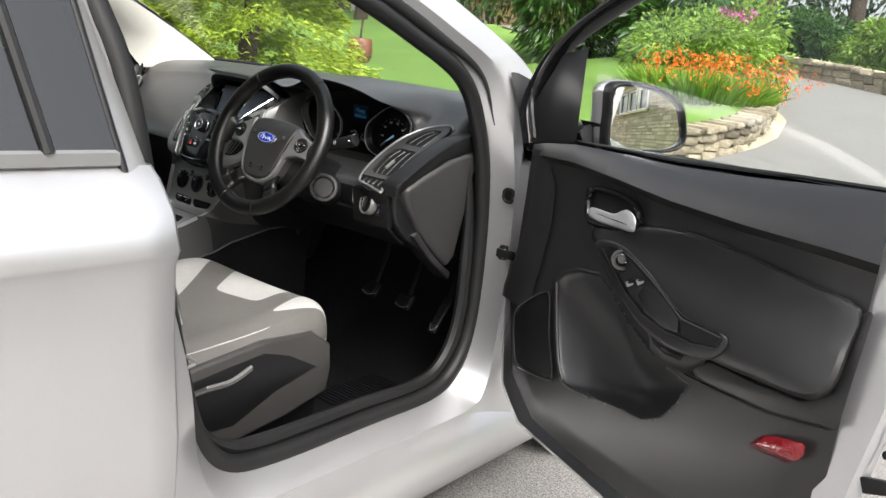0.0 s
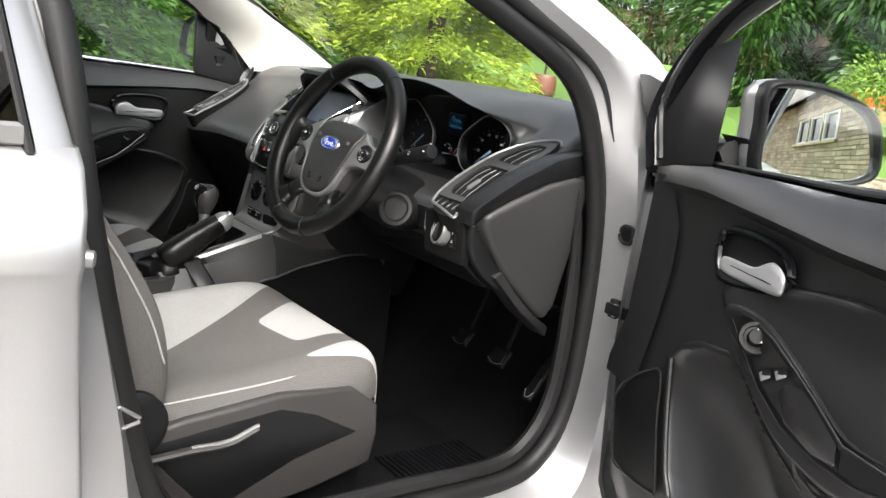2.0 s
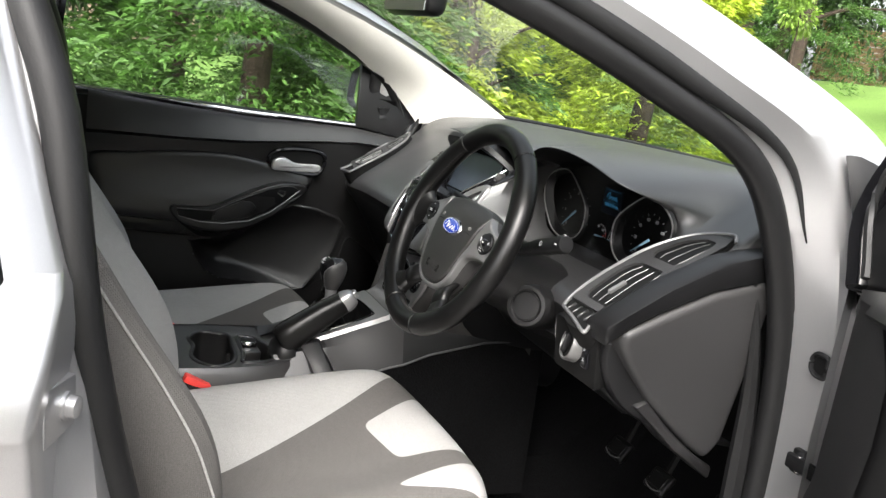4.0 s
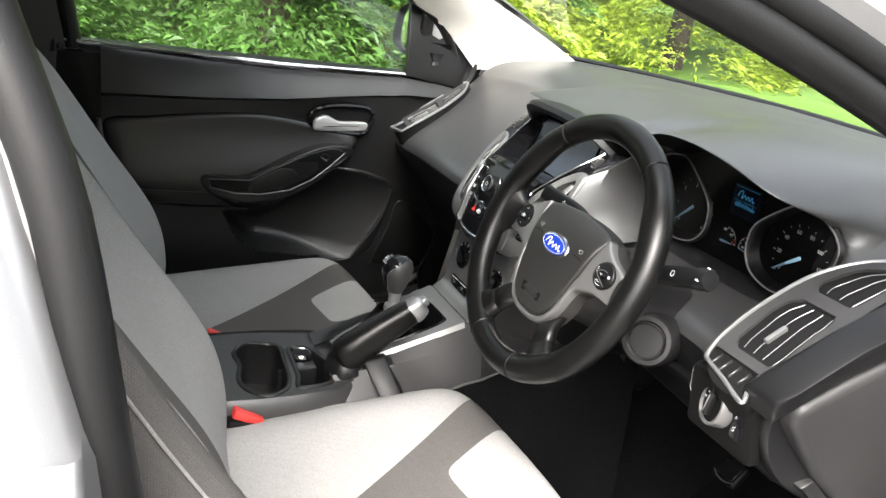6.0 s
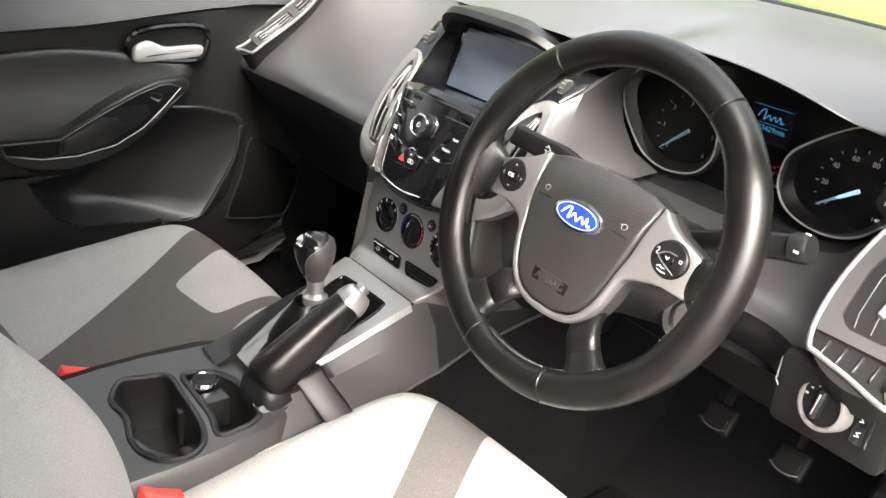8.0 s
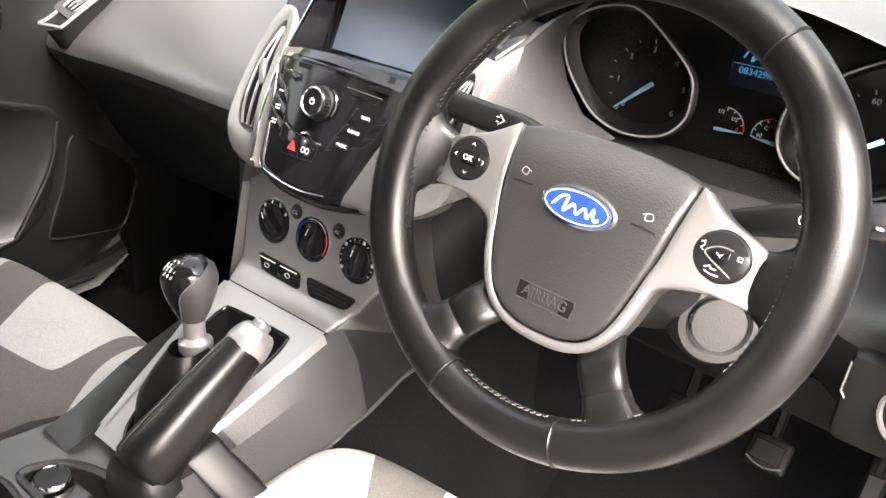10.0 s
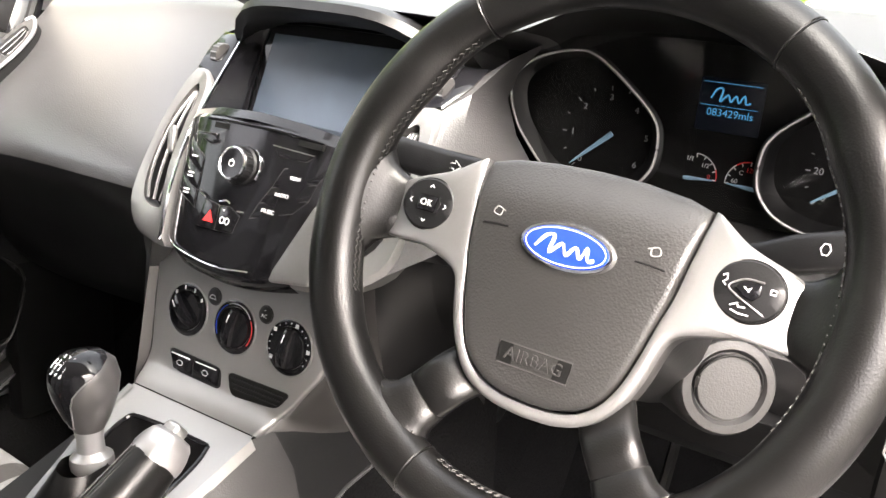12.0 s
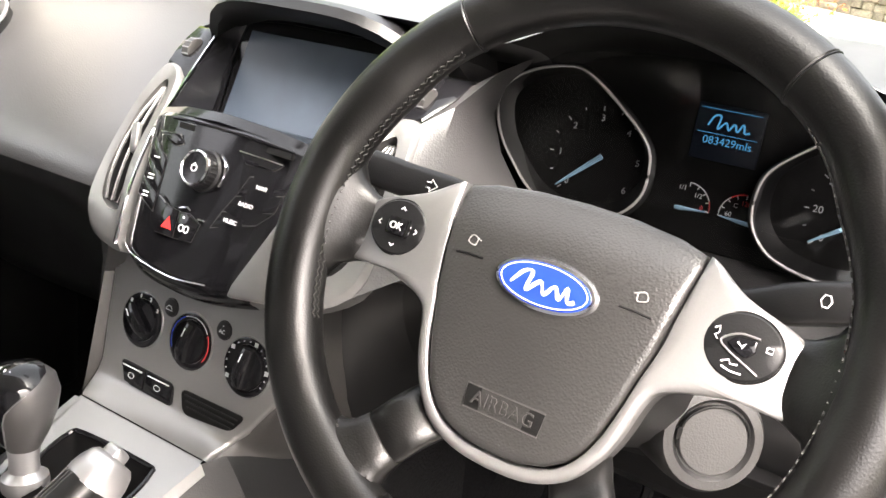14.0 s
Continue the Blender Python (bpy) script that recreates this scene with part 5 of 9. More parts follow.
inn_, out_ = fine_line([p for p, q in TRIM_PAIRS]), fine_line([q for p, q in TRIM_PAIRS])
inn_, out_ = inn_ + [(-x, y) for x, y in reversed(inn_[:-1])], out_ + [(-x, y) for x, y in reversed(out_[:-1])]


def arm_height(x, y):
    t = max(0.0, (abs(x) - 0.066) / 0.07)
    return -0.0035 - 0.0075 * t - 0.004 * max(0.0, (-0.05 - y) / 0.055) - 0.012 * (max(0.0, y) / 0.045) ** 2 * max(0.0, 1 - 1.6 * t)


def across(u, drop):
    row = []
    for (x0, y0), (x1, y1) in zip(inn_, out_):
        x, y = x0 + (x1 - x0) * u, y0 + (y1 - y0) * u
        row.append(W(x, y, arm_height(x, y) - drop))
    return row


tr = part("spoke_trim", loft([across(0, 0.014), across(0.0, 0.0016), across(0.03, 0.0004), across(0.1, 0.0), across(0.35, -0.0008), across(0.62, -0.0006), across(0.86, 0.0006), across(0.95, 0.0018), across(0.985, 0.0036), across(1.0, 0.0062), across(1.0, 0.0125)]), SILVER, wheel, "satin silver spoke trim", 60)
part("trim_back", loft([across(0.985, 0.0120), across(0.985, 0.024), across(0.90, 0.034), across(0.4, 0.036)]), GREY, tr, "dark grey back of the spokes", 50)
for s in (-1, 1):
    cx, cb = 0.106, 0.004
    bc = arm_height(cx, cb)
    disc = lambda r, h: [W(s * cx + r * math.cos(q), cb + 0.88 * r * math.sin(q), bc + h) for q in (math.tau * k / 40 for k in range(40))]
    b0 = part("button_pad", loft([disc(0.0197, -0.003), disc(0.0197, 0.0016), disc(0.0185, 0.0028), disc(0.012, 0.0034), disc(0.004, 0.0036)], closed_v=True, caps=True), DARK, tr, "round black button pad")
    part("button_gap", tube(disc(0.0200, 0.0004), 0.0007, 5, closed=True), PIT, b0)
    f = lambda x, y, lift=0.0038: W(s * cx + 0.92 * x, cb + 0.84 * y, bc + lift)
    if s < 0:
        part("button_centre", block(f(0, 0, 0.004), (0.014, 0.011, 0.003), TURN_W, 0.0028), GLOSS, b0)
        writing("OK", f(0, 0, 0.0057), TURN_W, 0.0064, WHITE, b0, "button_word", 0.0002)
        for pts in ([(-0.0135, 0.0018), (-0.0155, 0), (-0.0135, -0.0018)], [(0.0135, 0.0018), (0.0155, 0), (0.0135, -0.0018)], [(-0.0018, 0.0130), (0, 0.0150), (0.0018, 0.0130)], [(-0.0018, -0.0130), (0, -0.0150), (0.0018, -0.0130)]):
            part("button_arrow", tube([f(x, y, 0.0033) for x, y in pts], 0.0004, 4), WHITE, b0)
        part("button_ridge", tube(spline([f(0.0085, 0.007, 0.0036), f(0.0105, 0.0, 0.0040), f(0.0085, -0.007, 0.0036)], 5), 0.0008, 5), GLOSS, b0)
    else:
        part("button_centre", slab([f(x, y, 0.0058) for x, y in [(-0.008, 0.0), (-0.004, 0.005), (0.007, 0.006), (0.008, -0.001), (0.004, -0.006), (-0.001, -0.0045)]], -WN * 0.003, 0.001, 2), GLOSS, b0)
        for path in ([(-0.0165, 0.006), (-0.014, 0.008), (-0.0135, 0.004), (-0.0155, 0.002), (-0.0135, 0.0)], [(0.0125, 0.0045), (0.0158, 0.0045), (0.0158, 0.0015), (0.0125, 0.0015), (0.0125, 0.0045)], [(-0.0025, 0.002), (0.0, 0.0), (0.002, 0.0025), (0.0005, -0.001)], [(-0.008, -0.0118), (-0.004, -0.0095), (-0.003, -0.0118), (0.001, -0.0112)], [(-0.007, -0.0145), (-0.002, -0.016), (0.004, -0.0158)]):
            part("button_sign", tube([f(x, y, 0.0061 if abs(x) < 0.004 and y > -0.004 else 0.0036) for x, y in path], 0.00045, 4), WHITE, b0)
        part("button_rim", tube(spline([f(0.008, 0.0075, 0.0042), f(-0.003, 0.0070, 0.0046), f(-0.0115, 0.0005, 0.0042), f(-0.006, -0.0045, 0.0044), f(0.002, -0.0085, 0.0042), f(0.012, -0.0135, 0.0032)], 5), 0.0006, 5), VENT, b0)
    # leather between the arm and the rim
    rows = []
    for a, b_lo, b_hi, c0, th in [(0.126, -0.0225, 0.0175, -0.020, 0.0075), (0.136, -0.0260, 0.0200, -0.018, 0.009), (0.145, -0.0310, 0.0260, -0.014, 0.0115), (0.152, -0.0400, 0.0370, -0.010, 0.0135), (0.158, -0.0540, 0.0530, -0.007, 0.0145), (0.165, -0.0720, 0.0700, -0.005, 0.0150)]:
        row = []
        for k in range(20):
            q = math.tau * k / 20
            cq, sq = math.cos(q), math.sin(q)
            bb = (b_lo + b_hi) / 2 + (b_hi - b_lo) / 2 * math.copysign(abs(cq) ** 0.75, cq)
            aa = a - 0.35 * max(0.0, abs(bb) - 0.03) * (a - 0.12) / 0.045
            row.append(W(s * aa, bb, c0 + th * math.copysign(abs(sq) ** 0.75, sq)))
        rows.append(row)
    part("side_web", loft(rows, closed_v=True, caps=True), LEATHER, wheel, "leather joining spoke and rim", 70)
    # lower spoke, flaring into the rim
    way, side = Vector((0.60, -0.80)), Vector((0.80, 0.60))
    ring = []
    for d0, hw, c0, th in [(-0.004, 0.0190, -0.032, 0.0085), (0.008, 0.0186, -0.025, 0.0090), (0.016, 0.0181, -0.0175, 0.0096), (0.026, 0.0176, -0.0130, 0.0100), (0.040, 0.0176, -0.0115, 0.0100), (0.041, 0.0170, -0.0115, 0.0090), (0.0420, 0.0180, -0.0115, 0.0105), (0.052, 0.0195, -0.010, 0.0115), (0.060, 0.0240, -0.008, 0.0125), (0.067, 0.0320, -0.0065, 0.0135), (0.074, 0.0420, -0.005, 0.0140)]:
        base = Vector((0.042, -0.0840)) + way * d0
        row = []
        for k in range(20):
            q = math.tau * k / 20
            cq, sq = math.cos(q), math.sin(q)
            p = base + side * hw * math.copysign(abs(cq) ** 0.7, cq) + way * (-0.25 * max(0.0, abs(hw * cq) - 0.02))
            row.append(W(s * p.x, p.y, c0 + th * math.copysign(abs(sq) ** 0.7, sq)))
        ring.append(row)
    ls = part("lower_spoke", loft(ring, closed_v=True, caps=True), LEATHER, wheel, "leather lower spoke", 70)
    part("spoke_seam", tube([p + (p - sum(ring[5], Vector()) / 20).normalized() * 0.0004 for p in ring[5]], 0.0006, 4, closed=True), PIT, ls)
# column behind the wheel
col = [(0.058, -0.04), (0.064, -0.07), (0.070, -0.14), (0.075, -0.22)]
part("column_shroud", loft([[W0(1.05 * r * math.cos(a), -0.03 + 0.85 * r * math.sin(a), c) for a in (math.tau * k / 24 for k in range(24))] for r, c in col], closed_v=True, caps=True), TRIM, wheel, "dark plastic column shroud")


def stalk(s):
    t = thing("control_stalk", W0(s * 0.06, 0.02, -0.075), "black %s stalk with white symbols" % ("wiper" if s > 0 else "indicator"), "stalk", "column stalks")
    if s < 0:
        path = [W0(-0.055, 0.026, -0.100), W0(-0.095, 0.040, -0.093), W0(-0.120, 0.0440, -0.088), W0(-0.150, 0.0450, -0.083), W0(-0.186, 0.0470, -0.076)]
    else:
        path = [W0(0.055, 0.016, -0.098), W0(0.095, 0.030, -0.094), W0(0.120, 0.039, -0.091), W0(0.150, 0.048, -0.088), W0(0.172, 0.054, -0.085)]
    fine = spline(path, 5)
    rows = []
    for i, p in enumerate(fine):
        d = (fine[min(i + 1, len(fine) - 1)] - fine[max(i - 1, 0)]).normalized()
        up_ = (WU0_ - WU0_.dot(d) * d).normalized()
        out = d.cross(up_) * (1 if d.cross(up_).dot(WN) > 0 else -1)
        t_ = i / (len(fine) - 1)
        h, w = 0.0085 + 0.0045 * min(1, 2.2 * t_), 0.0075 + 0.0025 * min(1, 2 * t_)
        rows.append([p + up_ * h * math.copysign(abs(math.cos(q)) ** 0.6, math.cos(q)) + out * w * math.copysign(abs(math.sin(q)) ** 0.6, math.sin(q)) for q in (math.tau * k / 16 for k in range(16))])
    part("arm", loft(rows, closed_v=True, caps=True), DARK, t, angle=50)
    face = lambda a, b: W0(s * a, b, -0.0755 if s < 0 else -0.0795)
    if s < 0:
        for a, d in ((0.1480, -1), (0.1345, 1)):
            sign = [(-0.005, 0.002), (0.0005, 0.002), (0.0005, 0.0045), (0.006, 0), (0.0005, -0.0045), (0.0005, -0.002), (-0.005, -0.002)]
            part("stalk_sign", tube([face(a, 0.0455) + WX0_ * d * x + WU0_ * y for x, y in sign], 0.0005, 4, closed=True), WHITE, t)
        part("stalk_sign", tube([face(0.112, 0.0470) + WX0_ * 0.0032 * math.cos(q) + WU0_ * 0.0032 * math.sin(q) - WN * 0.006 for q in (math.tau * k / 8 for k in range(8))], 0.0006, 4, closed=True), WHITE, t)
        for dy_ in (-0.002, 0.001, 0.004):
            part("stalk_sign", tube([face(0.120, 0.0455 + dy_) - WN * 0.004, face(0.1165, 0.0450 + dy_) - WN * 0.005], 0.0004, 4), WHITE, t)
    else:
        for a in (0.132, 0.146, 0.160):
            part("stalk_sign", tube([face(a, 0.043 + 0.3 * (a - 0.132)) + WX0_ * 0.003 * math.cos(q) + WU0_ * 0.004 * math.sin(q) for q in (math.tau * k / 6 for k in range(6))], 0.0005, 4, closed=True), WHITE, t)
        kn_ = part("end_knob", lathe([(0.0115, 0), (0.0145, 0.003), (0.0145, 0.016), (0.0125, 0.020), (0.004, 0.0205)], W0(0.170, 0.054, -0.085), WX0_ + WU0_ * 0.28 + WN * 0.14, 24), DARK, t)
        for k in range(4):
            q = math.tau * k / 4 + 0.4
            part("knob_mark", block(W0(0.182, 0.0575, -0.083) + WU0_ * 0.0142 * math.cos(q) + WN * 0.0142 * math.sin(q), (0.005, 0.002, 0.002), TURN_W, 0.0004, 1), WHITE, kn_)


stalk(1)
stalk(-1)

# ---- centre stack ----
SX = 0.016
b20 = radians(20)
S0, SU, SN = Vector((0, 0.082, 0.92)), Vector((0, math.sin(b20), math.cos(b20))), Vector((0, -math.cos(b20), math.sin(b20)))


def S(a, b, c=0.0):
    """The audio face: a across, b up, c out of it."""
    return S0 + Vector((a, 0, 0)) + SU * b + SN * c


TURN_S = basis((1, 0, 0), SU)
stack = thing("centre_stack", (SX, 0.12, 0.66), "gloss black audio stack with silver vents and climate dials", "centre stack")
rows = []
for b, hw, cm in [(0.016, 0.088, -0.030), (0.022, 0.0895, -0.012), (0.024, 0.090, -0.004), (0.020, 0.0905, 0.0), (0.0, 0.090, 0.0), (-0.03, 0.087, 0.0), (-0.06, 0.084, 0.0), (-0.088, 0.081, -0.001), (-0.100, 0.077, -0.003), (-0.108, 0.072, -0.010), (-0.112, 0.066, -0.026)]:
    rows.append([S(SX + hw * u, b - (0.010 * (1 - u * u) if b < -0.08 else 0) + (0.004 * (1 - u * u) if b > 0.01 else 0), cm - 0.020 * u ** 4) for u in (k / 8 - 1 for k in range(17))])
au = part("audio_face", loft(rows), GLOSS, stack, "gloss black audio panel with buttons")
part("face_line", tube(spline([S(SX - 0.078, -0.095, -0.016), S(SX - 0.05, -0.102, -0.004), S(SX, -0.107, 0.0), S(SX + 0.04, -0.103, -0.002)], 6), 0.0007, 5), CHROME, au)
part("disc_slot", slab([S(-0.024, 0.0195, 0.0006), S(0.098, 0.0195, -0.004), S(0.098, 0.0145, -0.004), S(-0.024, 0.0145, 0.0006)], -SN * 0.004, 0), PIT, au)
part("slot_lip", tube([S(-0.034, 0.0215, 0.0), S(0.0, 0.0225, 0.0012), S(0.05, 0.0225, 0.0006), S(0.098, 0.0205, -0.006)], 0.0012, 6), GLOSS, au)
KC = (0.0205, -0.0145)
kn = part("volume_knob", lathe([(0.0185, 0.0), (0.0180, 0.003), (0.0162, 0.0045), (0.0160, 0.0115), (0.0150, 0.0135)], S(*KC, -0.001), SN, 36), DARK, au, "ribbed volume knob with a bright ring")
part("knob_ring", lathe([(0.0152, 0.012), (0.0150, 0.0142), (0.0138, 0.0150), (0.0130, 0.0140)], S(*KC, 0), SN, 36, caps=False), CHROME, kn)
part("knob_cap", lathe([(0.0134, 0.010), (0.0130, 0.0138), (0.003, 0.0134)], S(*KC, 0), SN, 28), GLOSS, kn)
part("power_sign", tube([S(KC[0] + 0.0030 * math.cos(a), KC[1] + 0.0030 * math.sin(a), 0.0142) for a in (radians(120 + 30 * k) for k in range(11))], 0.0004, 4), WHITE, kn)
part("power_sign", tube([S(KC[0], KC[1] + 0.0010, 0.0142), S(KC[0], KC[1] + 0.0042, 0.0142)], 0.0004, 4), WHITE, kn)
for k in range(30):
    a = math.tau * k / 30
    part("knob_rib", tube([S(KC[0] + 0.0161 * math.cos(a), KC[1] + 0.0161 * math.sin(a), 0.004), S(KC[0] + 0.0160 * math.cos(a), KC[1] + 0.0160 * math.sin(a), 0.0118)], 0.0006, 4), DARK, kn)
# a highlight made as a shape: chrome crescent on the gloss face
part("knob_shine", tube(spline([S(KC[0] + 0.012, KC[1] + 0.0165, 0.0012), S(KC[0] + 0.019, KC[1] + 0.010, 0.0012), S(KC[0] + 0.0215, KC[1], 0.0012), S(KC[0] + 0.0185, KC[1] - 0.009, 0.0010)], 5), 0.0011, 6), CHROME, kn, "chrome crescent drawn as the shine beside the knob")


def face_dip(a):
    return -0.020 * ((a - SX) / 0.09) ** 4


def key(pts, parent, h=0.0012):
    """A key of the face, let in with a narrow gap round it."""
    out = [S(a, b, face_dip(a) + h) for a, b in pts]
    mid_ = sum(out, Vector()) / len(out)
    k = part("key", slab([p.lerp(mid_, 0.04) for p in out], -SN * (h + 0.001), 0.0007, 2), GLOSS, parent)
    part("key_edge", tube([p - SN * (h - 0.0003) for p in out], 0.00045, 4, closed=True), HARD, k)
    return k


edge_l = [(-0.0545, 0.0015), (-0.0553, -0.0170), (-0.0555, -0.0335), (-0.0545, -0.0500)]
edge_r = [(-0.0275, -0.0140), (-0.0258, -0.0300), (-0.0250, -0.0460), (-0.0240, -0.0610)]
for i in range(3):
    kk = key([edge_l[i], edge_r[i], edge_r[i + 1], edge_l[i + 1]], au)
    for r_ in range(2 if i else 1):
        part("key_bar", block(S(-0.0400, -0.0168 - 0.0157 * i + 0.0016 - 0.0032 * r_, face_dip(-0.04) + 0.0015), (0.0068, 0.0014, 0.0005), TURN_S, 0), WHITE, kk)
right_l = [(0.0660, -0.0080), (0.0585, -0.0265), (0.0500, -0.0420), (0.0435, -0.0575)]
right_r = [(0.1030, 0.0010), (0.0965, -0.0150), (0.0935, -0.0305), (0.0835, -0.0440)]
for i, word in enumerate(("NAVI", "RADIO", "MUSIC")):
    kk = key([right_l[i], right_r[i], right_r[i + 1], right_l[i + 1]], au, 0.001)
    at = ((0.0792, -0.0144), (0.0709, -0.0311), (0.0617, -0.0476))[i]
    writing(word, S(*at, face_dip(at[0]) + 0.0013), TURN_S, 0.0050, WHITE, kk, "key_word", 0.0002)
for pts in ([(-0.046, 0.0075), (-0.018, 0.0085), (-0.012, 0.002), (-0.022, -0.0015), (-0.034, 0.002)], [(0.050, 0.0095), (0.090, 0.0085), (0.084, 0.002), (0.058, 0.001)]):
    kk = key(pts, au, 0.0016)
    # chrome line laid on for the glint along the key's upper edge
    part("key_shine", tube([S(a, b, face_dip(a) + 0.0018) for a, b in pts[:2]], 0.0007, 5), CHROME, kk)
hz = key([(-0.0115, -0.0500), (0.0065, -0.0530), (0.0080, -0.0760), (-0.0135, -0.0760)], au, 0.002)
part("hazard_sign", slab([S(-0.0010 + 0.0072 * math.sin(math.tau * k / 3), -0.0665 + 0.0072 * math.cos(math.tau * k / 3), 0.0024) for k in range(3)], -SN * 0.0003, 0), RED, hz, "red warning triangle")
lk = key([(0.0080, -0.0530), (0.0190, -0.0520), (0.0330, -0.0580), (0.0290, -0.0740), (0.0095, -0.0760)], au, 0.002)
for s in (-1, 1):
    part("lock_sign", tube([S(0.0185 + 0.0030 * s + 0.0026 * math.cos(a), -0.0655 + 0.0030 * math.sin(a), 0.0024) for a in (math.tau * k / 8 for k in range(8))], 0.0005, 4, closed=True), WHITE, lk)
part("lock_lamp", block(S(0.0150, -0.0565, 0.0023), (0.0018, 0.0018, 0.0006), TURN_S, 0.0003, 1), WHITE, lk)
for pts in ([(-0.0190, -0.0455), (-0.0125, -0.0485), (-0.0100, -0.0500)], [(0.0070, -0.0500), (0.0150, -0.0475), (0.0200, -0.0495)], [(0.0300, -0.0545), (0.0380, -0.0540)]):
    part("trim_line", tube([S(a, b, 0.0018) for a, b in pts], 0.0010, 5), CHROME, au)

# screen set back under its hood
half = lambda L: [S(SX - a, b, c) for a, b, c in L] + [S(SX + a, b, c) for a, b, c in reversed(L)]
front = half([(0.088, 0.018, -0.022), (0.106, 0.066, -0.056), (0.127, 0.120, -0.094), (0.100, 0.150, -0.085), (0.05, 0.156, -0.080)])
back = half([(0.106, 0.040, -0.104), (0.106, 0.080, -0.103), (0.106, 0.120, -0.102), (0.100, 0.142, -0.099), (0.05, 0.146, -0.098)])
part("screen_bezel", loft([front, [p.lerp(q, 0.5) for p, q in zip(front, back)], back], closed_v=True), GLOSS, stack, "gloss black funnel round the screen")
part("screen_frame", slab([p - SN * 0.002 for p in back], -SN * 0.02, 0), GLOSS, stack)
part("screen", slab([S(SX - 0.098, 0.044, -0.1015), S(SX + 0.098, 0.044, -0.1015), S(SX + 0.092, 0.134, -0.0985), S(SX - 0.092, 0.134, -0.0985)], -SN * 0.003, 0.001, 1), SCREEN, stack, "dim navigation screen, switched off")
part("screen_ledge", loft([[S(SX - 0.090, 0.021, -0.020), S(SX - 0.05, 0.026, -0.004), S(SX, 0.028, 0.0), S(SX + 0.05, 0.026, -0.004), S(SX + 0.090, 0.021, -0.020)],
                          [S(SX - 0.094, 0.030, -0.026), S(SX - 0.05, 0.035, -0.012), S(SX, 0.037, -0.008), S(SX + 0.05, 0.035, -0.012), S(SX + 0.094, 0.030, -0.026)],
                          [S(SX - 0.106, 0.043, -0.102), S(SX - 0.05, 0.043, -0.102), S(SX, 0.043, -0.102), S(SX + 0.05, 0.043, -0.102), S(SX + 0.106, 0.043, -0.102)]]), GLOSS, stack)
for s in (-1, 1):
    f = lambda L, o=0.0: [S(SX + s * a, b, c + o) for a, b, c in L]
    # silver side vents, swept back from the face
    ring = spline(f([(0.150, 0.076, -0.062), (0.158, 0.040, -0.052), (0.163, 0.0, -0.044), (0.164, -0.04, -0.037), (0.158, -0.074, -0.030), (0.125, -0.098, -0.018), (0.082, -0.106, -0.014), (0.081, -0.095, -0.012), (0.086, -0.05, -0.013), (0.091, 0.0, -0.022), (0.105, 0.045, -0.043), (0.126, 0.074, -0.060)]), 3, closed=True)
    inner = spline(f([(0.138, 0.058, -0.056), (0.146, 0.032, -0.048), (0.150, 0.0, -0.042), (0.149, -0.035, -0.035), (0.138, -0.062, -0.027), (0.115, -0.072, -0.018), (0.096, -0.071, -0.013), (0.095, -0.060, -0.012), (0.100, -0.03, -0.014), (0.107, 0.005, -0.025), (0.118, 0.038, -0.043), (0.130, 0.056, -0.054)]), 3, closed=True)
    deep = [p - SN * 0.03 for p in inner]
    lift = [p.lerp(q, 0.22) + SN * 0.0022 for p, q in zip(ring, inner)]
    v = part("stack_vent", loft([[p - SN * 0.02 for p in ring], [p - SN * 0.002 for p in ring], lift, [p.lerp(q, 0.82) + SN * 0.0012 for p, q in zip(ring, inner)], inner, [p - SN * 0.003 for p in inner], deep], closed_v=True), VENT, stack, "satin silver air vent frame")
    # black sheet stands for the shade down the air duct
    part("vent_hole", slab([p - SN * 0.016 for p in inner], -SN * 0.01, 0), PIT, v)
    for k in range(3):
        q = 0.25 + 0.25 * k
        pth = spline([S(SX + s * ((1 - q) * a0 + q * a1), b, c - 0.006) for a0, a1, b, c in [(0.128, 0.140, 0.050, -0.055), (0.114, 0.147, 0.02, -0.041), (0.103, 0.149, -0.015, -0.030), (0.097, 0.144, -0.045, -0.023), (0.098, 0.132, -0.066, -0.019)]], 4)
        vn = part("vent_vane", tube(pth, 0.0017, 5, flat=3.2, up=tuple(SN)), DARK, v)
        part("vane_edge", tube([p + SN * 0.0052 for p in pth], 0.0007, 4), VENT, vn)
    part("vent_tab", block(S(SX + s * 0.126, -0.004, -0.034), (0.010, 0.030, 0.007), basis((1, s * -0.0, -s * 0.35), SU), 0.003), VENT, v)
    # flank running back to the dash
    edge = f([(0.165, 0.124, -0.10), (0.150, 0.076, -0.064), (0.158, 0.040, -0.054), (0.163, 0.0, -0.046), (0.164, -0.04, -0.039), (0.158, -0.074, -0.032)])
    if s < 0:
        part("stack_flank", loft([edge, [p + Vector((s * 0.012, 0.05, 0.012)) for p in edge], [p + Vector((s * 0.03, 0.13, 0.02)) for p in edge]]), SOFT, stack)
    else:
        # slope from the stack to the instrument rim
        far = [Vector(p) for p in [(0.205, 0.285, 1.030), (0.180, 0.283, 1.000), (0.172, 0.282, 0.974), (0.186, 0.281, 0.940), (0.212, 0.28, 0.908), (0.255, 0.28, 0.893)]]
        part("stack_flank", loft([edge, [p.lerp(q, 0.3) + Vector((0.010, -0.008, 0.006)) for p, q in zip(edge, far)], [p.lerp(q, 0.65) + Vector((0.010, -0.006, 0.006)) for p, q in zip(edge, far)], far]), SOFT, stack, "smooth grey slope beside the instruments")
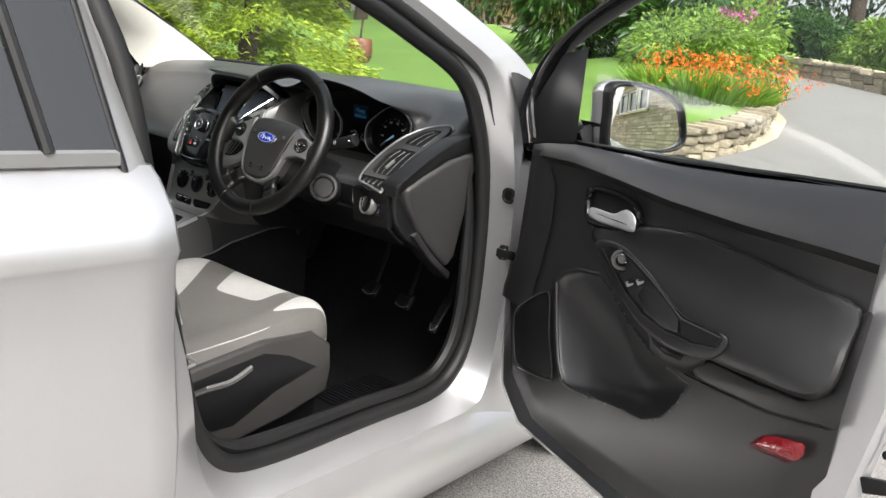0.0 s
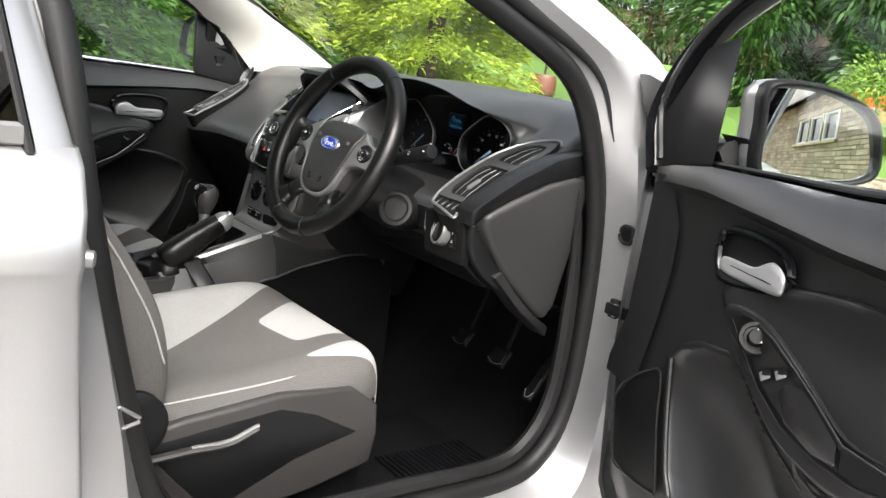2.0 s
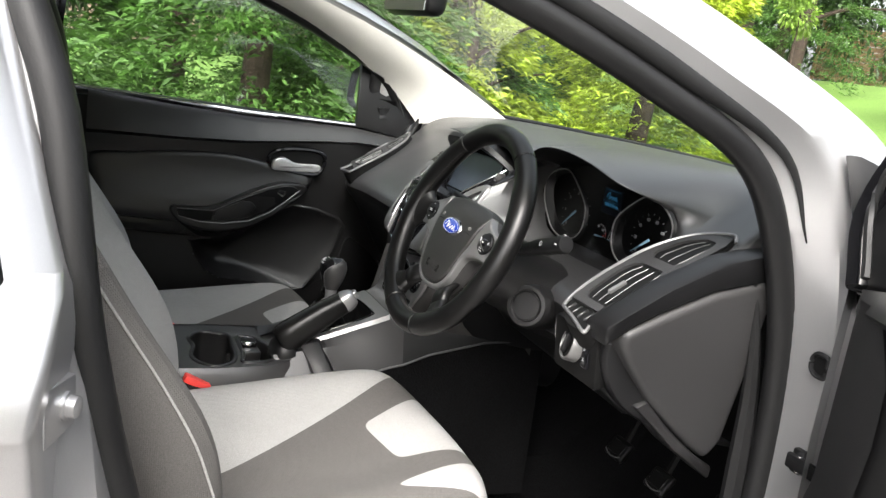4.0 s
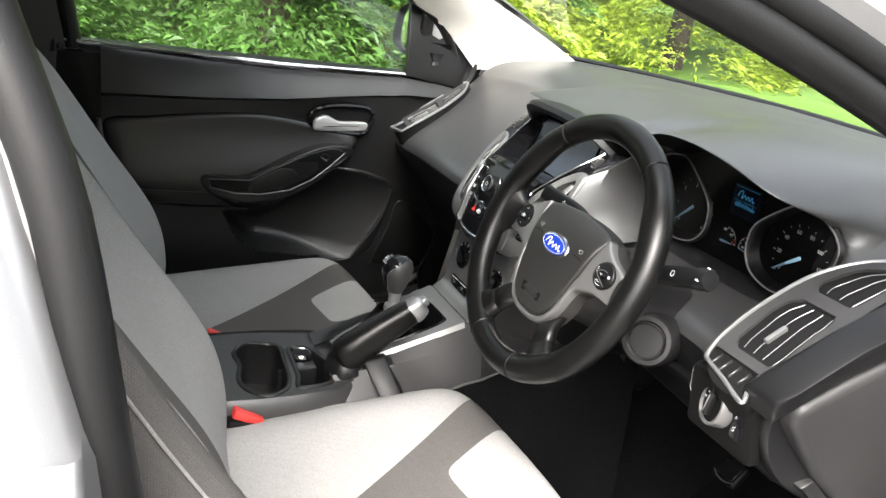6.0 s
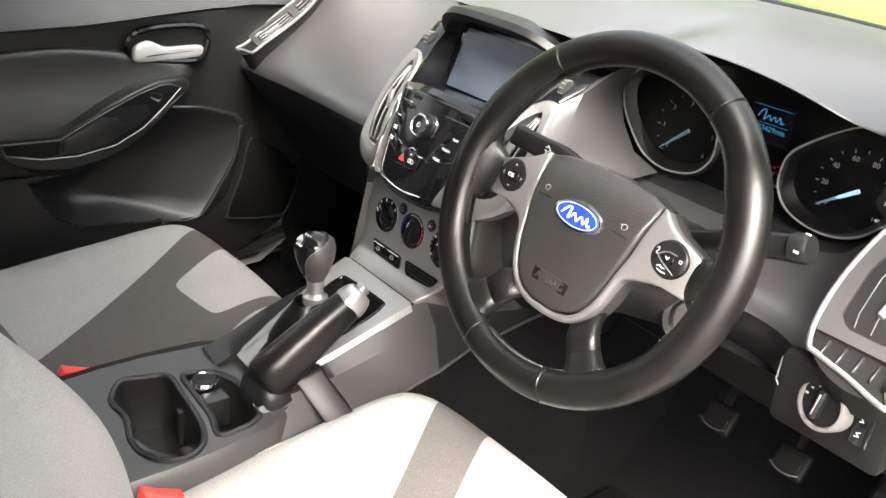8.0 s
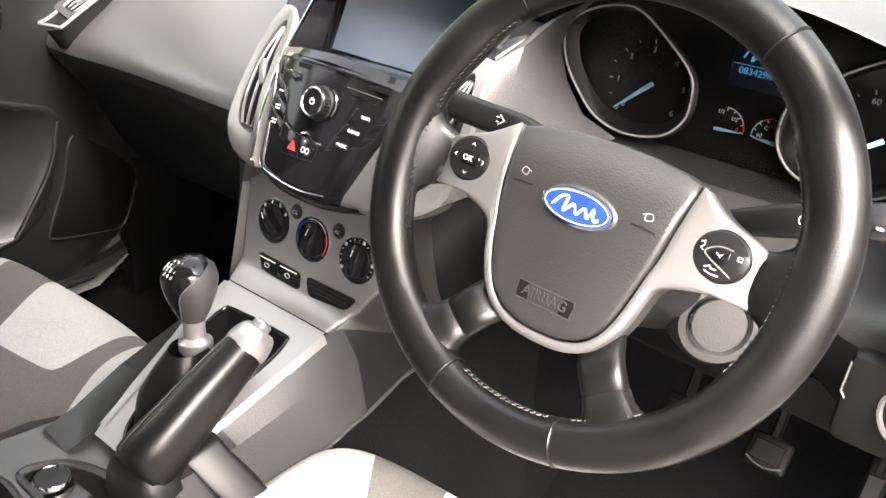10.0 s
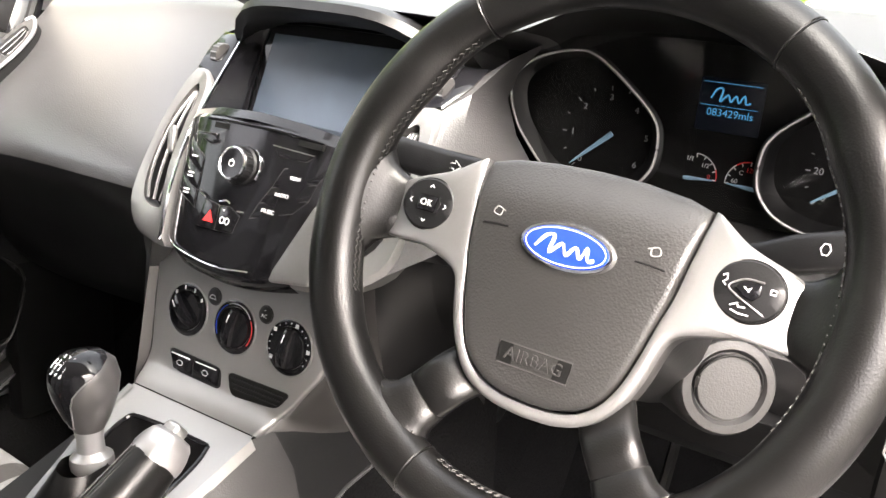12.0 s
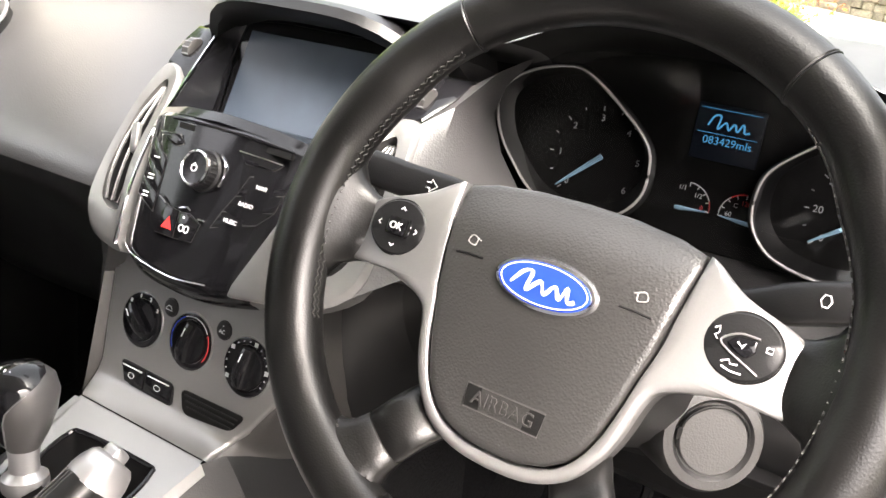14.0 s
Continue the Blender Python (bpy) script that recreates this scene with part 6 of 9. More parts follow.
    # upper gloss wing with a thumb wheel
    wq = f([(0.108, 0.062, -0.054), (0.128, 0.073, -0.062), (0.150, 0.078, -0.064), (0.162, 0.105, -0.084), (0.165, 0.128, -0.102), (0.130, 0.126, -0.097)])
    mid_ = sum(wq, Vector()) / 6
    wg = part("upper_wing", loft([[p - SN * 0.02 for p in wq], wq, [p.lerp(mid_, 0.12) + SN * 0.002 for p in wq], [p.lerp(mid_, 0.9) + SN * 0.002 for p in wq]], closed_v=True), GLOSS, stack)
    tw = part("thumb_wheel", lathe([(0.009, -0.006), (0.0125, -0.004), (0.0125, 0.004), (0.009, 0.006)], S(SX + s * 0.139, 0.097, -0.081), (1, 0, 0), 20), HARD, wg, "ribbed thumb wheel")
    for k in range(12):
        q = math.tau * k / 12
        part("wheel_rib", tube([S(SX + s * 0.139 - 0.004, 0.097, -0.081) + SU * 0.0126 * math.cos(q) + SN * 0.0126 * math.sin(q), S(SX + s * 0.139 + 0.004, 0.097, -0.081) + SU * 0.0126 * math.cos(q) + SN * 0.0126 * math.sin(q)], 0.0008, 4), SILVER, tw)
    part("wing_edge", tube(spline(f([(0.083, -0.100, -0.011), (0.087, -0.05, -0.011), (0.091, 0.0, -0.019), (0.092, 0.016, -0.024), (0.107, 0.064, -0.053), (0.129, 0.124, -0.094)]), 5), 0.0016, 5), CHROME, wg)
    # silver leg beside the audio face
    if s > 0:
        part("silver_leg", slab(f([(0.088, -0.03, -0.010), (0.10, -0.075, -0.012), (0.10, -0.100, -0.014), (0.060, -0.106, -0.008), (0.064, -0.095, -0.004)], 0.003), -SN * 0.012, 0.003, 2), SILVER, stack)

# hood over the screen
rows = []
for k in range(17):
    u = -1 + k / 8
    x, y, z = SX + 0.150 * u, 0.168 + 0.066 * u ** 4, 1.050 - 0.058 * u ** 4
    rows.append([(x * 0.96, y + 0.11, z - 0.045), (x * 0.98, y + 0.06, z - 0.024), (x, y + 0.006, z - 0.018), (x, y - 0.005, z - 0.008), (x, y + 0.001, z), (x, y + 0.02, z + 0.002 - 0.012 * u ** 4), (x * 0.99, y + 0.10, z - 0.004 - 0.045 * u ** 4)])
part("screen_hood", loft(rows), DARK, stack, "black hood over the screen")
# climate panel
b12 = radians(12)
C0, CU, CN = Vector((0.004, 0.08, 0.77)), Vector((0, math.sin(b12), math.cos(b12))), Vector((0, -math.cos(b12), math.sin(b12)))


def Cl(a, b, c=0.0):
    return C0 + Vector((a, 0, 0)) + CU * b + CN * c


TURN_C = basis((1, 0, 0), CU)
SHEET = [(-0.108, 0.117, 0.050, 0.0), (-0.106, 0.120, 0.036, 0.0), (-0.104, 0.1225, 0.020, 0.0), (-0.102, 0.1240, 0.0, 0.0), (-0.1005, 0.1240, -0.022, 0.0), (-0.0990, 0.1170, -0.040, 0.0), (-0.0970, 0.1050, -0.057, 0.0), (-0.0955, 0.0950, -0.072, 0.0005)]
BEND = [(-0.0945, 0.0870, 0.0622, 0.6880), (-0.0925, 0.0838, 0.0560, 0.6832), (-0.0895, 0.0815, 0.0480, 0.6797), (-0.0850, 0.0805, 0.0400, 0.6775), (-0.0800, 0.0800, 0.0345, 0.6768)]
rows = []
for i, row in enumerate(SHEET + BEND):
    if i < len(SHEET):
        x0, x1, b, c = row
        at = lambda x, d=0.0: C0 + Vector((x, 0, 0)) + CU * b + CN * (c - d)
    else:
        x0, x1, y_, z_ = row
        x0, x1 = x0 - C0.x, x1 - C0.x
        at = lambda x, d=0.0: Vector((C0.x + x, y_ + d * 0.7, z_ - d * 0.7))
    rows.append([at(x0 + 0.001, 0.022), at(x0, 0.004), at(x0 + 0.0012, 0.0012), at(x0 + 0.004, 0.0)] + [at(x0 + (x1 - x0) * k / 8) for k in range(1, 8)] + [at(x1 - 0.004, 0.0), at(x1 - 0.0012, 0.0012), at(x1, 0.004), at(x1 - 0.001, 0.022)])
cp = part("climate_panel", loft(rows), SILVER, stack, "satin silver heater panel with three dials", 60)
for i, a in enumerate((-0.0522, 0.0108, 0.0790)):
    part("dial_rim", tube([Cl(a + 0.0262 * math.cos(q), -0.0205 + 0.0262 * math.sin(q), 0.0003) for q in (math.tau * k / 40 for k in range(40))], 0.0009, 6, closed=True), VENT, cp)
    d = part("dial", lathe([(0.0258, -0.002), (0.0258, 0.0008), (0.0245, 0.0016), (0.0200, 0.0014), (0.0190, -0.002)], Cl(a, -0.0205, 0.0), CN, 40), GLOSS, cp, "round black heater dial")
    ang = radians((52, -8, -6)[i])
    r = Matrix.Rotation(ang, 3, CN) @ TURN_C
    gm = Cl(a, -0.0205, 0.0)
    part("dial_bowl", lathe([(0.0195, 0.0008), (0.0185, 0.004), (0.006, 0.0055)], gm, CN, 32), GLOSS, d)
    rows = []
    for y_, w_, h_ in [(-0.0190, 0.0030, 0.005), (-0.0175, 0.0050, 0.009), (-0.010, 0.0062, 0.0125), (0.0, 0.0066, 0.0135), (0.010, 0.0062, 0.0125), (0.0175, 0.0050, 0.009), (0.0190, 0.0030, 0.005)]:
        rows.append([gm + r @ Vector((w_ * u, y_, v)) for u, v in ((-1.15, 0.001), (-1.0, h_ * 0.6), (-0.8, h_ * 0.9), (-0.4, h_), (0.4, h_), (0.8, h_ * 0.9), (1.0, h_ * 0.6), (1.15, 0.001))])
    part("dial_grip", loft(rows, caps=True), GLOSS, d)
    part("dial_mark", tube([gm + r @ Vector((-0.0008, 0.006, 0.0131)), gm + r @ Vector((-0.0008, 0.0135, 0.0117))], 0.0005, 4), WHITE, d)
    if i == 0:
        for k, t_ in enumerate("0123"):
            q = radians(-50 + 34 * k)
            writing(t_, Cl(a + 0.0222 * math.sin(q), -0.0205 + 0.0222 * math.cos(q), 0.0019), TURN_C, 0.0052, WHITE, d, "numeral")
    elif i == 1:
        for m, q0, q1 in ((BLUE, -120, -30), (RED, 60, 125), (DIM_PRINT, -25, 55)):
            part("dial_arc", tube([Cl(a + 0.0226 * math.sin(q), -0.0205 + 0.0226 * math.cos(q), 0.0017) for q in (radians(q0 + (q1 - q0) * k / 8) for k in range(9))], 0.0004, 4), m, d)
    else:
        for k in range(15):
            q = radians(-125 + 17.5 * k)
            part("dial_dot", block(Cl(a + 0.0226 * math.sin(q), -0.0205 + 0.0226 * math.cos(q), 0.0019), (0.0011, 0.0011, 0.0005) if k % 4 else (0.0036, 0.0036, 0.0005), TURN_C, 0), DIM_PRINT, d)
for a, t_ in ((-0.0199, ""), (0.0459, "AC")):
    d = part("round_button", lathe([(0.0080, -0.001), (0.0080, 0.0016), (0.0068, 0.0026), (0.002, 0.0029)], Cl(a, 0.0016, 0.0), CN, 24), DARK, cp)
    part("button_gap", tube([Cl(a + 0.0082 * math.cos(q), 0.0016 + 0.0082 * math.sin(q), 0.0001) for q in (math.tau * k / 24 for k in range(24))], 0.0006, 4, closed=True), PIT, d)
    if t_:
        writing(t_, Cl(a, 0.0005, 0.0030), TURN_C, 0.0052, DIM_PRINT, d, "button_word", 0.0002)
        part("button_lamp", block(Cl(a, 0.0055, 0.0026), (0.0012, 0.0012, 0.0004), TURN_C, 0), DIM_PRINT, d)
    else:
        part("button_sign", tube([Cl(a + x, 0.001 + y, 0.0031) for x, y in ((-0.004, -0.0015), (-0.003, 0.0010), (-0.001, 0.0025), (0.002, 0.0020), (0.004, -0.0015))], 0.0004, 4, closed=True), DIM_PRINT, d)


def soft_corners(pts, r=0.35, n=4):
    """A polygon with rounded corners."""
    out = []
    for i, p in enumerate(pts):
        a_, c_ = Vector(pts[i - 1]), Vector(pts[(i + 1) % len(pts)])
        p = Vector(p)
        l = r * min((a_ - p).length, (c_ - p).length)
        p0, p1 = p + (a_ - p).normalized() * l, p + (c_ - p).normalized() * l
        for k in range(n + 1):
            t = k / n
            out.append(p0.lerp(p, t).lerp(p.lerp(p1, t), t))
    return out


for quad_, two in (([(-0.0690, -0.0620), (0.0035, -0.0635), (0.0060, -0.0845), (-0.0560, -0.0830)], True), ([(0.0120, -0.0635), (0.0900, -0.0620), (0.0770, -0.0800), (0.0200, -0.0850)], False)):
    out = soft_corners([(x, y, 0) for x, y in quad_], 0.33)
    s = part("button_strip", loft([[Cl(p.x, p.y, 0.0012) for p in out], [Cl(p.x * 1.0, p.y, 0.0002) for p in out], [Cl(p.x, p.y, -0.003) for p in out]], closed_v=True), DARK, cp, "black button strip")
    part("strip_floor", slab([Cl(p.x, p.y, 0.0008) for p in out], -CN * 0.004, 0), DARK if two else PIT, s)
    if two:
        for m0, m1 in ((-0.0655, -0.0335), (-0.0315, 0.0020)):
            cut_ = 0.0075 if m0 < -0.04 else 0.0
            bt = part("strip_button", slab([Cl(m0, -0.0645, 0.0026), Cl(m1, -0.0650, 0.0026), Cl(m1, -0.0820, 0.0026), Cl(m0 + cut_, -0.0815, 0.0026)], -CN * 0.003, 0.0012, 2), GLOSS, s)
            part("button_line", block(Cl((m0 + m1) / 2, -0.0662, 0.0029), (m1 - m0 - 0.006, 0.0010, 0.0004), TURN_C, 0), WHITE, bt)
            part("button_sign", tube([Cl((m0 + m1) / 2 + 0.004 * math.cos(q), -0.0735 + 0.0026 * math.sin(q), 0.0030) for q in (math.tau * k2 / 8 for k2 in range(8))], 0.0004, 4, closed=True), DIM_PRINT, bt)
    else:
        for k in range(3):
            part("strip_rib", block(Cl(0.050, -0.0675 - 0.0048 * k, 0.0012), (0.064 - 0.005 * k, 0.0014, 0.0016), TURN_C, 0), DARK, s)
# grey cheeks beside the panel
part("stack_cheek", loft([[(-0.063, 0.075, 0.818), (-0.088, 0.070, 0.826), (-0.138, 0.092, 0.842), (-0.155, 0.16, 0.85), (-0.17, 0.30, 0.88)],
                          [(-0.099, 0.09, 0.78), (-0.106, 0.078, 0.78), (-0.137, 0.100, 0.78), (-0.152, 0.17, 0.78), (-0.165, 0.32, 0.78)],
                          [(-0.094, 0.07, 0.69), (-0.102, 0.058, 0.69), (-0.130, 0.085, 0.68), (-0.147, 0.15, 0.66), (-0.16, 0.34, 0.62)],
                          [(-0.09, 0.06, 0.655), (-0.105, 0.052, 0.65), (-0.128, 0.08, 0.645), (-0.14, 0.14, 0.64), (-0.15, 0.34, 0.62)]]), HARD, stack, "grey plastic stack side")
rows = []
for x, y, z in [(0.122, 0.092, 0.828), (0.1245, 0.088, 0.806), (0.1265, 0.084, 0.7896), (0.128, 0.080, 0.770), (0.128, 0.0754, 0.7485), (0.121, 0.0717, 0.731), (0.109, 0.068, 0.714), (0.099, 0.065, 0.6996), (0.087, 0.0622, 0.688), (0.0838, 0.056, 0.6832), (0.0815, 0.046, 0.6785), (0.0800, 0.034, 0.672)]:
    drop = max(0.0, 0.73 - z)
    rows.append([(x - 0.004, y + 0.004, z - 0.002), (x + 0.003, y + 0.005, z - 0.002), (x + 0.009, y + 0.016, z - 0.004 - 0.2 * drop), (0.5 * x + 0.074, y + 0.05, z - 0.012 - 0.5 * drop), (0.3 * x + 0.112, y + 0.12, z - 0.02 - 0.6 * drop), (0.160, 0.33, z - 0.03 - 0.6 * drop)])
subsurf(part("stack_cheek", loft(rows), HARD, stack, "grey plastic stack side", 70), 1)
# ---- centre console ----
con = thing("centre_console", (0, -0.2, 0.36), "charcoal centre console with silver rails, cup holder and gear gate", "centre console")
zt = lambda y: 0.667 + 0.38 * (y - 0.009)
rows = []
for y, z, w in [(-0.62, 0.584, 0.115), (-0.50, 0.584, 0.115), (-0.40, 0.582, 0.128), (-0.33, 0.581, 0.132), (-0.27, 0.581, 0.130), (-0.20, 0.582, 0.122), (-0.165, 0.587, 0.098)]:
    rows.append([(-w - 0.02, y, 0.30), (-w - 0.008, y, 0.45), (-w, y, z - 0.05), (-w + 0.003, y, z - 0.012), (-w + 0.012, y, z), (-w + 0.013, y, z - 0.10), (0, y, z - 0.10), (w - 0.013, y, z - 0.10), (w - 0.012, y, z), (w - 0.003, y, z - 0.012), (w, y, z - 0.05), (w + 0.008, y, 0.45), (w + 0.02, y, 0.30)])
body = part("console_body", loft(rows), SOFT, con, "charcoal grained plastic console")


def plate(outer, holes, z):
    """A flat plate with holes through it."""
    rings = [[Vector((x, y, z(y))) for x, y in r] for r in [outer] + holes]
    bm = bmesh.new()
    vs = [bm.verts.new(p) for r in rings for p in r]
    for t in tessellate_polygon(rings):
        try:
            bm.faces.new([vs[i] for i in t])
        except ValueError:
            pass
    return bm


def ring2(L, n=4):
    return [(p.x, p.y) for p in spline([(x, y, 0) for x, y in L], n, closed=True)]


cup = ring2([(-0.068, -0.318), (-0.062, -0.286), (-0.048, -0.262), (0.004, -0.264), (0.060, -0.268), (0.096, -0.280), (0.113, -0.304), (0.106, -0.330), (0.082, -0.347), (0.050, -0.350), (0.008, -0.340), (-0.035, -0.343)])
tray = ring2([(-0.042, -0.246), (-0.036, -0.220), (-0.016, -0.201), (0.021, -0.191), (0.078, -0.198), (0.093, -0.212), (0.098, -0.236), (0.094, -0.260), (0.055, -0.252), (0.0, -0.250)])
part("console_deck", plate([(-0.102, -0.62), (0.102, -0.62), (0.118, -0.40), (0.121, -0.33), (0.119, -0.27), (0.112, -0.20), (0.090, -0.160), (-0.085, -0.160), (-0.096, -0.20), (-0.107, -0.27), (-0.109, -0.33), (-0.105, -0.40)], [cup, tray], lambda y: 0.582 if y < -0.2 else 0.582 + 0.1 * (y + 0.2)), SOFT, con)
for nm, hole, dp, lab in (("cup_holder", cup, 0.075, "open cup holder"), ("coin_tray", tray, 0.075, "open coin tray")):
    mid_ = Vector((sum(x for x, y in hole) / len(hole), sum(y for x, y in hole) / len(hole), 0))
    top_ = [Vector((x, y, 0.582)) for x, y in hole]
    w = part(nm, loft([[p + Vector((0, 0, 0)) for p in top_], [p + (mid_ - p).normalized().to_3d() * 0 + Vector((0, 0, -0.006)) for p in top_], [Vector((p.x, p.y, 0.582 - dp)).lerp(Vector((mid_.x, mid_.y, 0.582 - dp)), 0.12) for p in top_], [Vector((p.x, p.y, 0.580 - dp)).lerp(Vector((mid_.x, mid_.y, 0.580 - dp)), 0.9) for p in top_]], closed_v=True), TRIM, con, lab)
    part("holder_rim", tube(top_, 0.0042, 8, closed=True), TRIM, w)
part("cup_fin", block((0.0, -0.268, 0.535), (0.013, 0.012, 0.055), None, 0.005), TRIM, con)
part("cup_step", block((0.075, -0.285, 0.530), (0.05, 0.035, 0.05), None, 0.016, 3), TRIM, con)
part("cup_divider", tube(spline([(0.0, -0.334, 0.540), (0.024, -0.318, 0.530), (0.048, -0.300, 0.533), (0.07, -0.288, 0.545)], 5), 0.006, 8, flat=0.6), TRIM, con)
part("socket_shelf", block((-0.009, -0.229, 0.550), (0.058, 0.042, 0.045), None, 0.004), TRIM, con)
sock = part("power_socket", lathe([(0.019, 0), (0.0195, 0.010), (0.0165, 0.014), (0.0155, 0.0125)], (-0.014, -0.230, 0.573), (0, 0.05, 1), 28), CHROME, con, "round power socket cap with a bright rim")
part("socket_cap", lathe([(0.0158, 0), (0.0155, 0.0132), (0.005, 0.0142)], (-0.014, -0.230, 0.573), (0, 0.05, 1), 24), DARK, sock)
# silver frame round the sunken gear gate
hole = ring2([(0.0, -0.160), (-0.020, -0.125), (-0.036, -0.08), (-0.047, -0.03), (-0.048, -0.002), (-0.036, 0.006), (0.040, 0.009), (0.052, 0.004), (0.056, -0.025), (0.052, -0.08), (0.046, -0.125), (0.04, -0.160)], 3)
gate = [(-0.030, -0.175), (-0.050, -0.12), (-0.066, -0.06), (-0.074, 0.0), (-0.078, 0.034), (0.080, 0.034), (0.075, -0.03), (0.070, -0.09), (0.066, -0.13), (0.062, -0.175)]
part("gate_frame", plate(gate, [hole], zt), SILVER, con, "satin silver frame round the gear gate")
top_ = [Vector((x, y, zt(y))) for x, y in hole]
part("gate_well", loft([[p + Vector((0, 0, 0.0015)) for p in top_], [p + Vector((0.0, 0, -0.012)) for p in top_], [Vector((0.006 + (p.x - 0.006) * 0.93, -0.07 + (p.y + 0.07) * 0.95, p.z - 0.06)) for p in top_], [Vector((0.006, -0.07, 0.58)) for p in top_]], closed_v=True), DARK, con, "black well round the gear lever")
part("well_rim", tube(top_, 0.0022, 6, closed=True), GLOSS, con)
part("plate_seam", tube([(-0.0770, 0.0335, 0.6768), (0.0, 0.0335, 0.6768), (0.0790, 0.0335, 0.6768)], 0.0006, 4), PIT, con)
for s in (-1, 1):
    side = []
    for y, r, cr, zc, lo, zl in [(-0.20, 0.066, 0.080, 0.590, 0.115, 0.54), (-0.165, 0.064, 0.084, 0.596, 0.117, 0.545), (-0.10, 0.069, 0.098, 0.612, 0.120, 0.545), (-0.02, 0.076, 0.104, 0.632, 0.125, 0.565), (0.03, 0.080, 0.107, 0.642, 0.127, 0.58), (0.055, 0.085, 0.110, 0.646, 0.128, 0.585), (0.11, 0.098, 0.125, 0.650, 0.13, 0.607), (0.22, 0.12, 0.14, 0.66, 0.15, 0.64), (0.36, 0.13, 0.15, 0.66, 0.16, 0.65)]:
        if s < 0:
            r = r - (0.03 * max(0, min(1, (-0.02 - y) / 0.12)))
        side.append([(s * r, y, zt(min(y, 0.03)) - 0.0005), (s * (r + 0.005), y, zt(min(y, 0.03)) - 0.005), (s * cr, y, zc), (s * lo, y, zl), (s * (lo + 0.012), y, 0.46), (s * (lo + 0.02), y, 0.30)])
    rl = part("console_side", loft([[*r[:4]] for r in side[2:6]]), CAP, con, "dark grey console flank")
    # same flank; its rear end is darkened in colour against the sun's sheen
    part("flank_end", loft([[*r[:4]] for r in side[:3]]), TRIM, rl)
    part("flank_front", loft([[*r[:4]] for r in side[5:]]), DARK, rl)
    part("rail_edge", loft([[Vector(r[0]) + Vector((-s * 0.006, 0, 0.002)), Vector(r[0]) + Vector((s * 0.002, 0, 0.0015)), Vector(r[1]) + Vector((s * 0.002, 0, -0.002)), Vector(r[1]) + Vector((s * 0.001, 0, -0.008))] for r in side[1:5]]), SILVER, rl, "satin silver console rail")
    part("lower_side", loft([r[3:] for r in side]), CARPET, rl, "black carpet on the tunnel side")
    part("side_seam", tube([Vector(r[3]) + Vector((s * 0.001, 0, 0)) for r in side], 0.0022, 6), SOFT, rl)
for x, s in ((0.132, 1), (-0.142, -1)):
    bk = thing("seat_belt_buckle", (x, -0.362, 0.53), "black seat belt buckle with a red release button", "belt buckle", "belt buckles")
    part("buckle_body", block((x, -0.362, 0.515), (0.028, 0.055, 0.085), Matrix.Rotation(radians(-12), 3, "X"), 0.006), DARK, bk)
    part("release_button", block((x, -0.349, 0.560), (0.022, 0.05, 0.014), Matrix.Rotation(radians(-25), 3, "X"), 0.003), RED_BUTTON, bk, "red release button")

# ---- gear lever ----
GP, GT = Vector((0.010, -0.076, 0.593)), Vector((-0.009, -0.070, 0.765))
gear = thing("gear_lever", GP, "gear lever with a gloss black knob over a leather boot", "gear lever")
part("boot", loft([[Vector((0.004, -0.085, 0)) + Vector((w * math.cos(a) * (1 + 0.06 * math.sin(5 * a + i)), 1.15 * w * math.sin(a) * (1 + 0.05 * math.cos(4 * a + i)), z)) for a in (math.tau * k / 24 for k in range(24))] for i, (w, z) in enumerate([(0.052, 0.60), (0.046, 0.625), (0.034, 0.648), (0.024, 0.664), (0.018, 0.676)])], closed_v=True), LEATHER, gear, "black leather gear boot")
dirn = (GT - GP).normalized()
part("collar", lathe([(0.0150, -0.004), (0.0172, -0.001), (0.0178, 0.004), (0.0172, 0.009), (0.0135, 0.0115), (0.0112, 0.014), (0.0108, 0.024), (0.0118, 0.030), (0.0112, 0.045)], GP + dirn * 0.076, dirn, 32), CHROME_SATIN, gear, "bright ribbed collar")
kb = part("knob", lathe([(0.0115, 0), (0.018, 0.012), (0.025, 0.030), (0.0278, 0.046), (0.025, 0.058), (0.016, 0.066), (0.004, 0.068)], GP + dirn * 0.108, dirn, 28), KNOB, gear, "dark grey gear knob with a gloss black front")
KA = (Vector((-0.28, -1, 0)) - dirn * dirn.dot(Vector((-0.28, -1, 0)))).normalized()
KB = dirn.cross(KA)
shield = []
for r, h, half in [(0.0145, 0.006, 22), (0.0185, 0.0125, 34), (0.0220, 0.021, 40), (0.0253, 0.030, 43), (0.0274, 0.039, 50), (0.0281, 0.046, 62), (0.0272, 0.053, 80), (0.0252, 0.0585, 100), (0.0205, 0.0635, 130), (0.0162, 0.0666, 165), (0.004, 0.0688, 178)]:
    shield.append([GP + dirn * (0.108 + h) + (KA * math.cos(q) + KB * math.sin(q)) * (r + 0.0005) for q in (radians(half * (k / 8 - 1)) for k in range(17))])
part("knob_front", loft(shield), GLOSS, kb, "gloss black front and top")
part("knob_line", tube([row[0] for row in shield[6:0:-1]] + [p for p in shield[0]] + [row[-1] for row in shield[1:7]], 0.0006, 5), SILVER, kb)
TURN_G = basis((1, 0, 0), (0, 0.80, 0.60))
GN = TURN_G @ Vector((0, 0, 1))
top = GP + dirn * (0.108 + 0.0625) + Vector((0, -0.0200, 0)) + GN * 0.0016
bend = lambda x, y: top + TURN_G @ Vector((x, y, -14.0 * (x * x + y * y)))
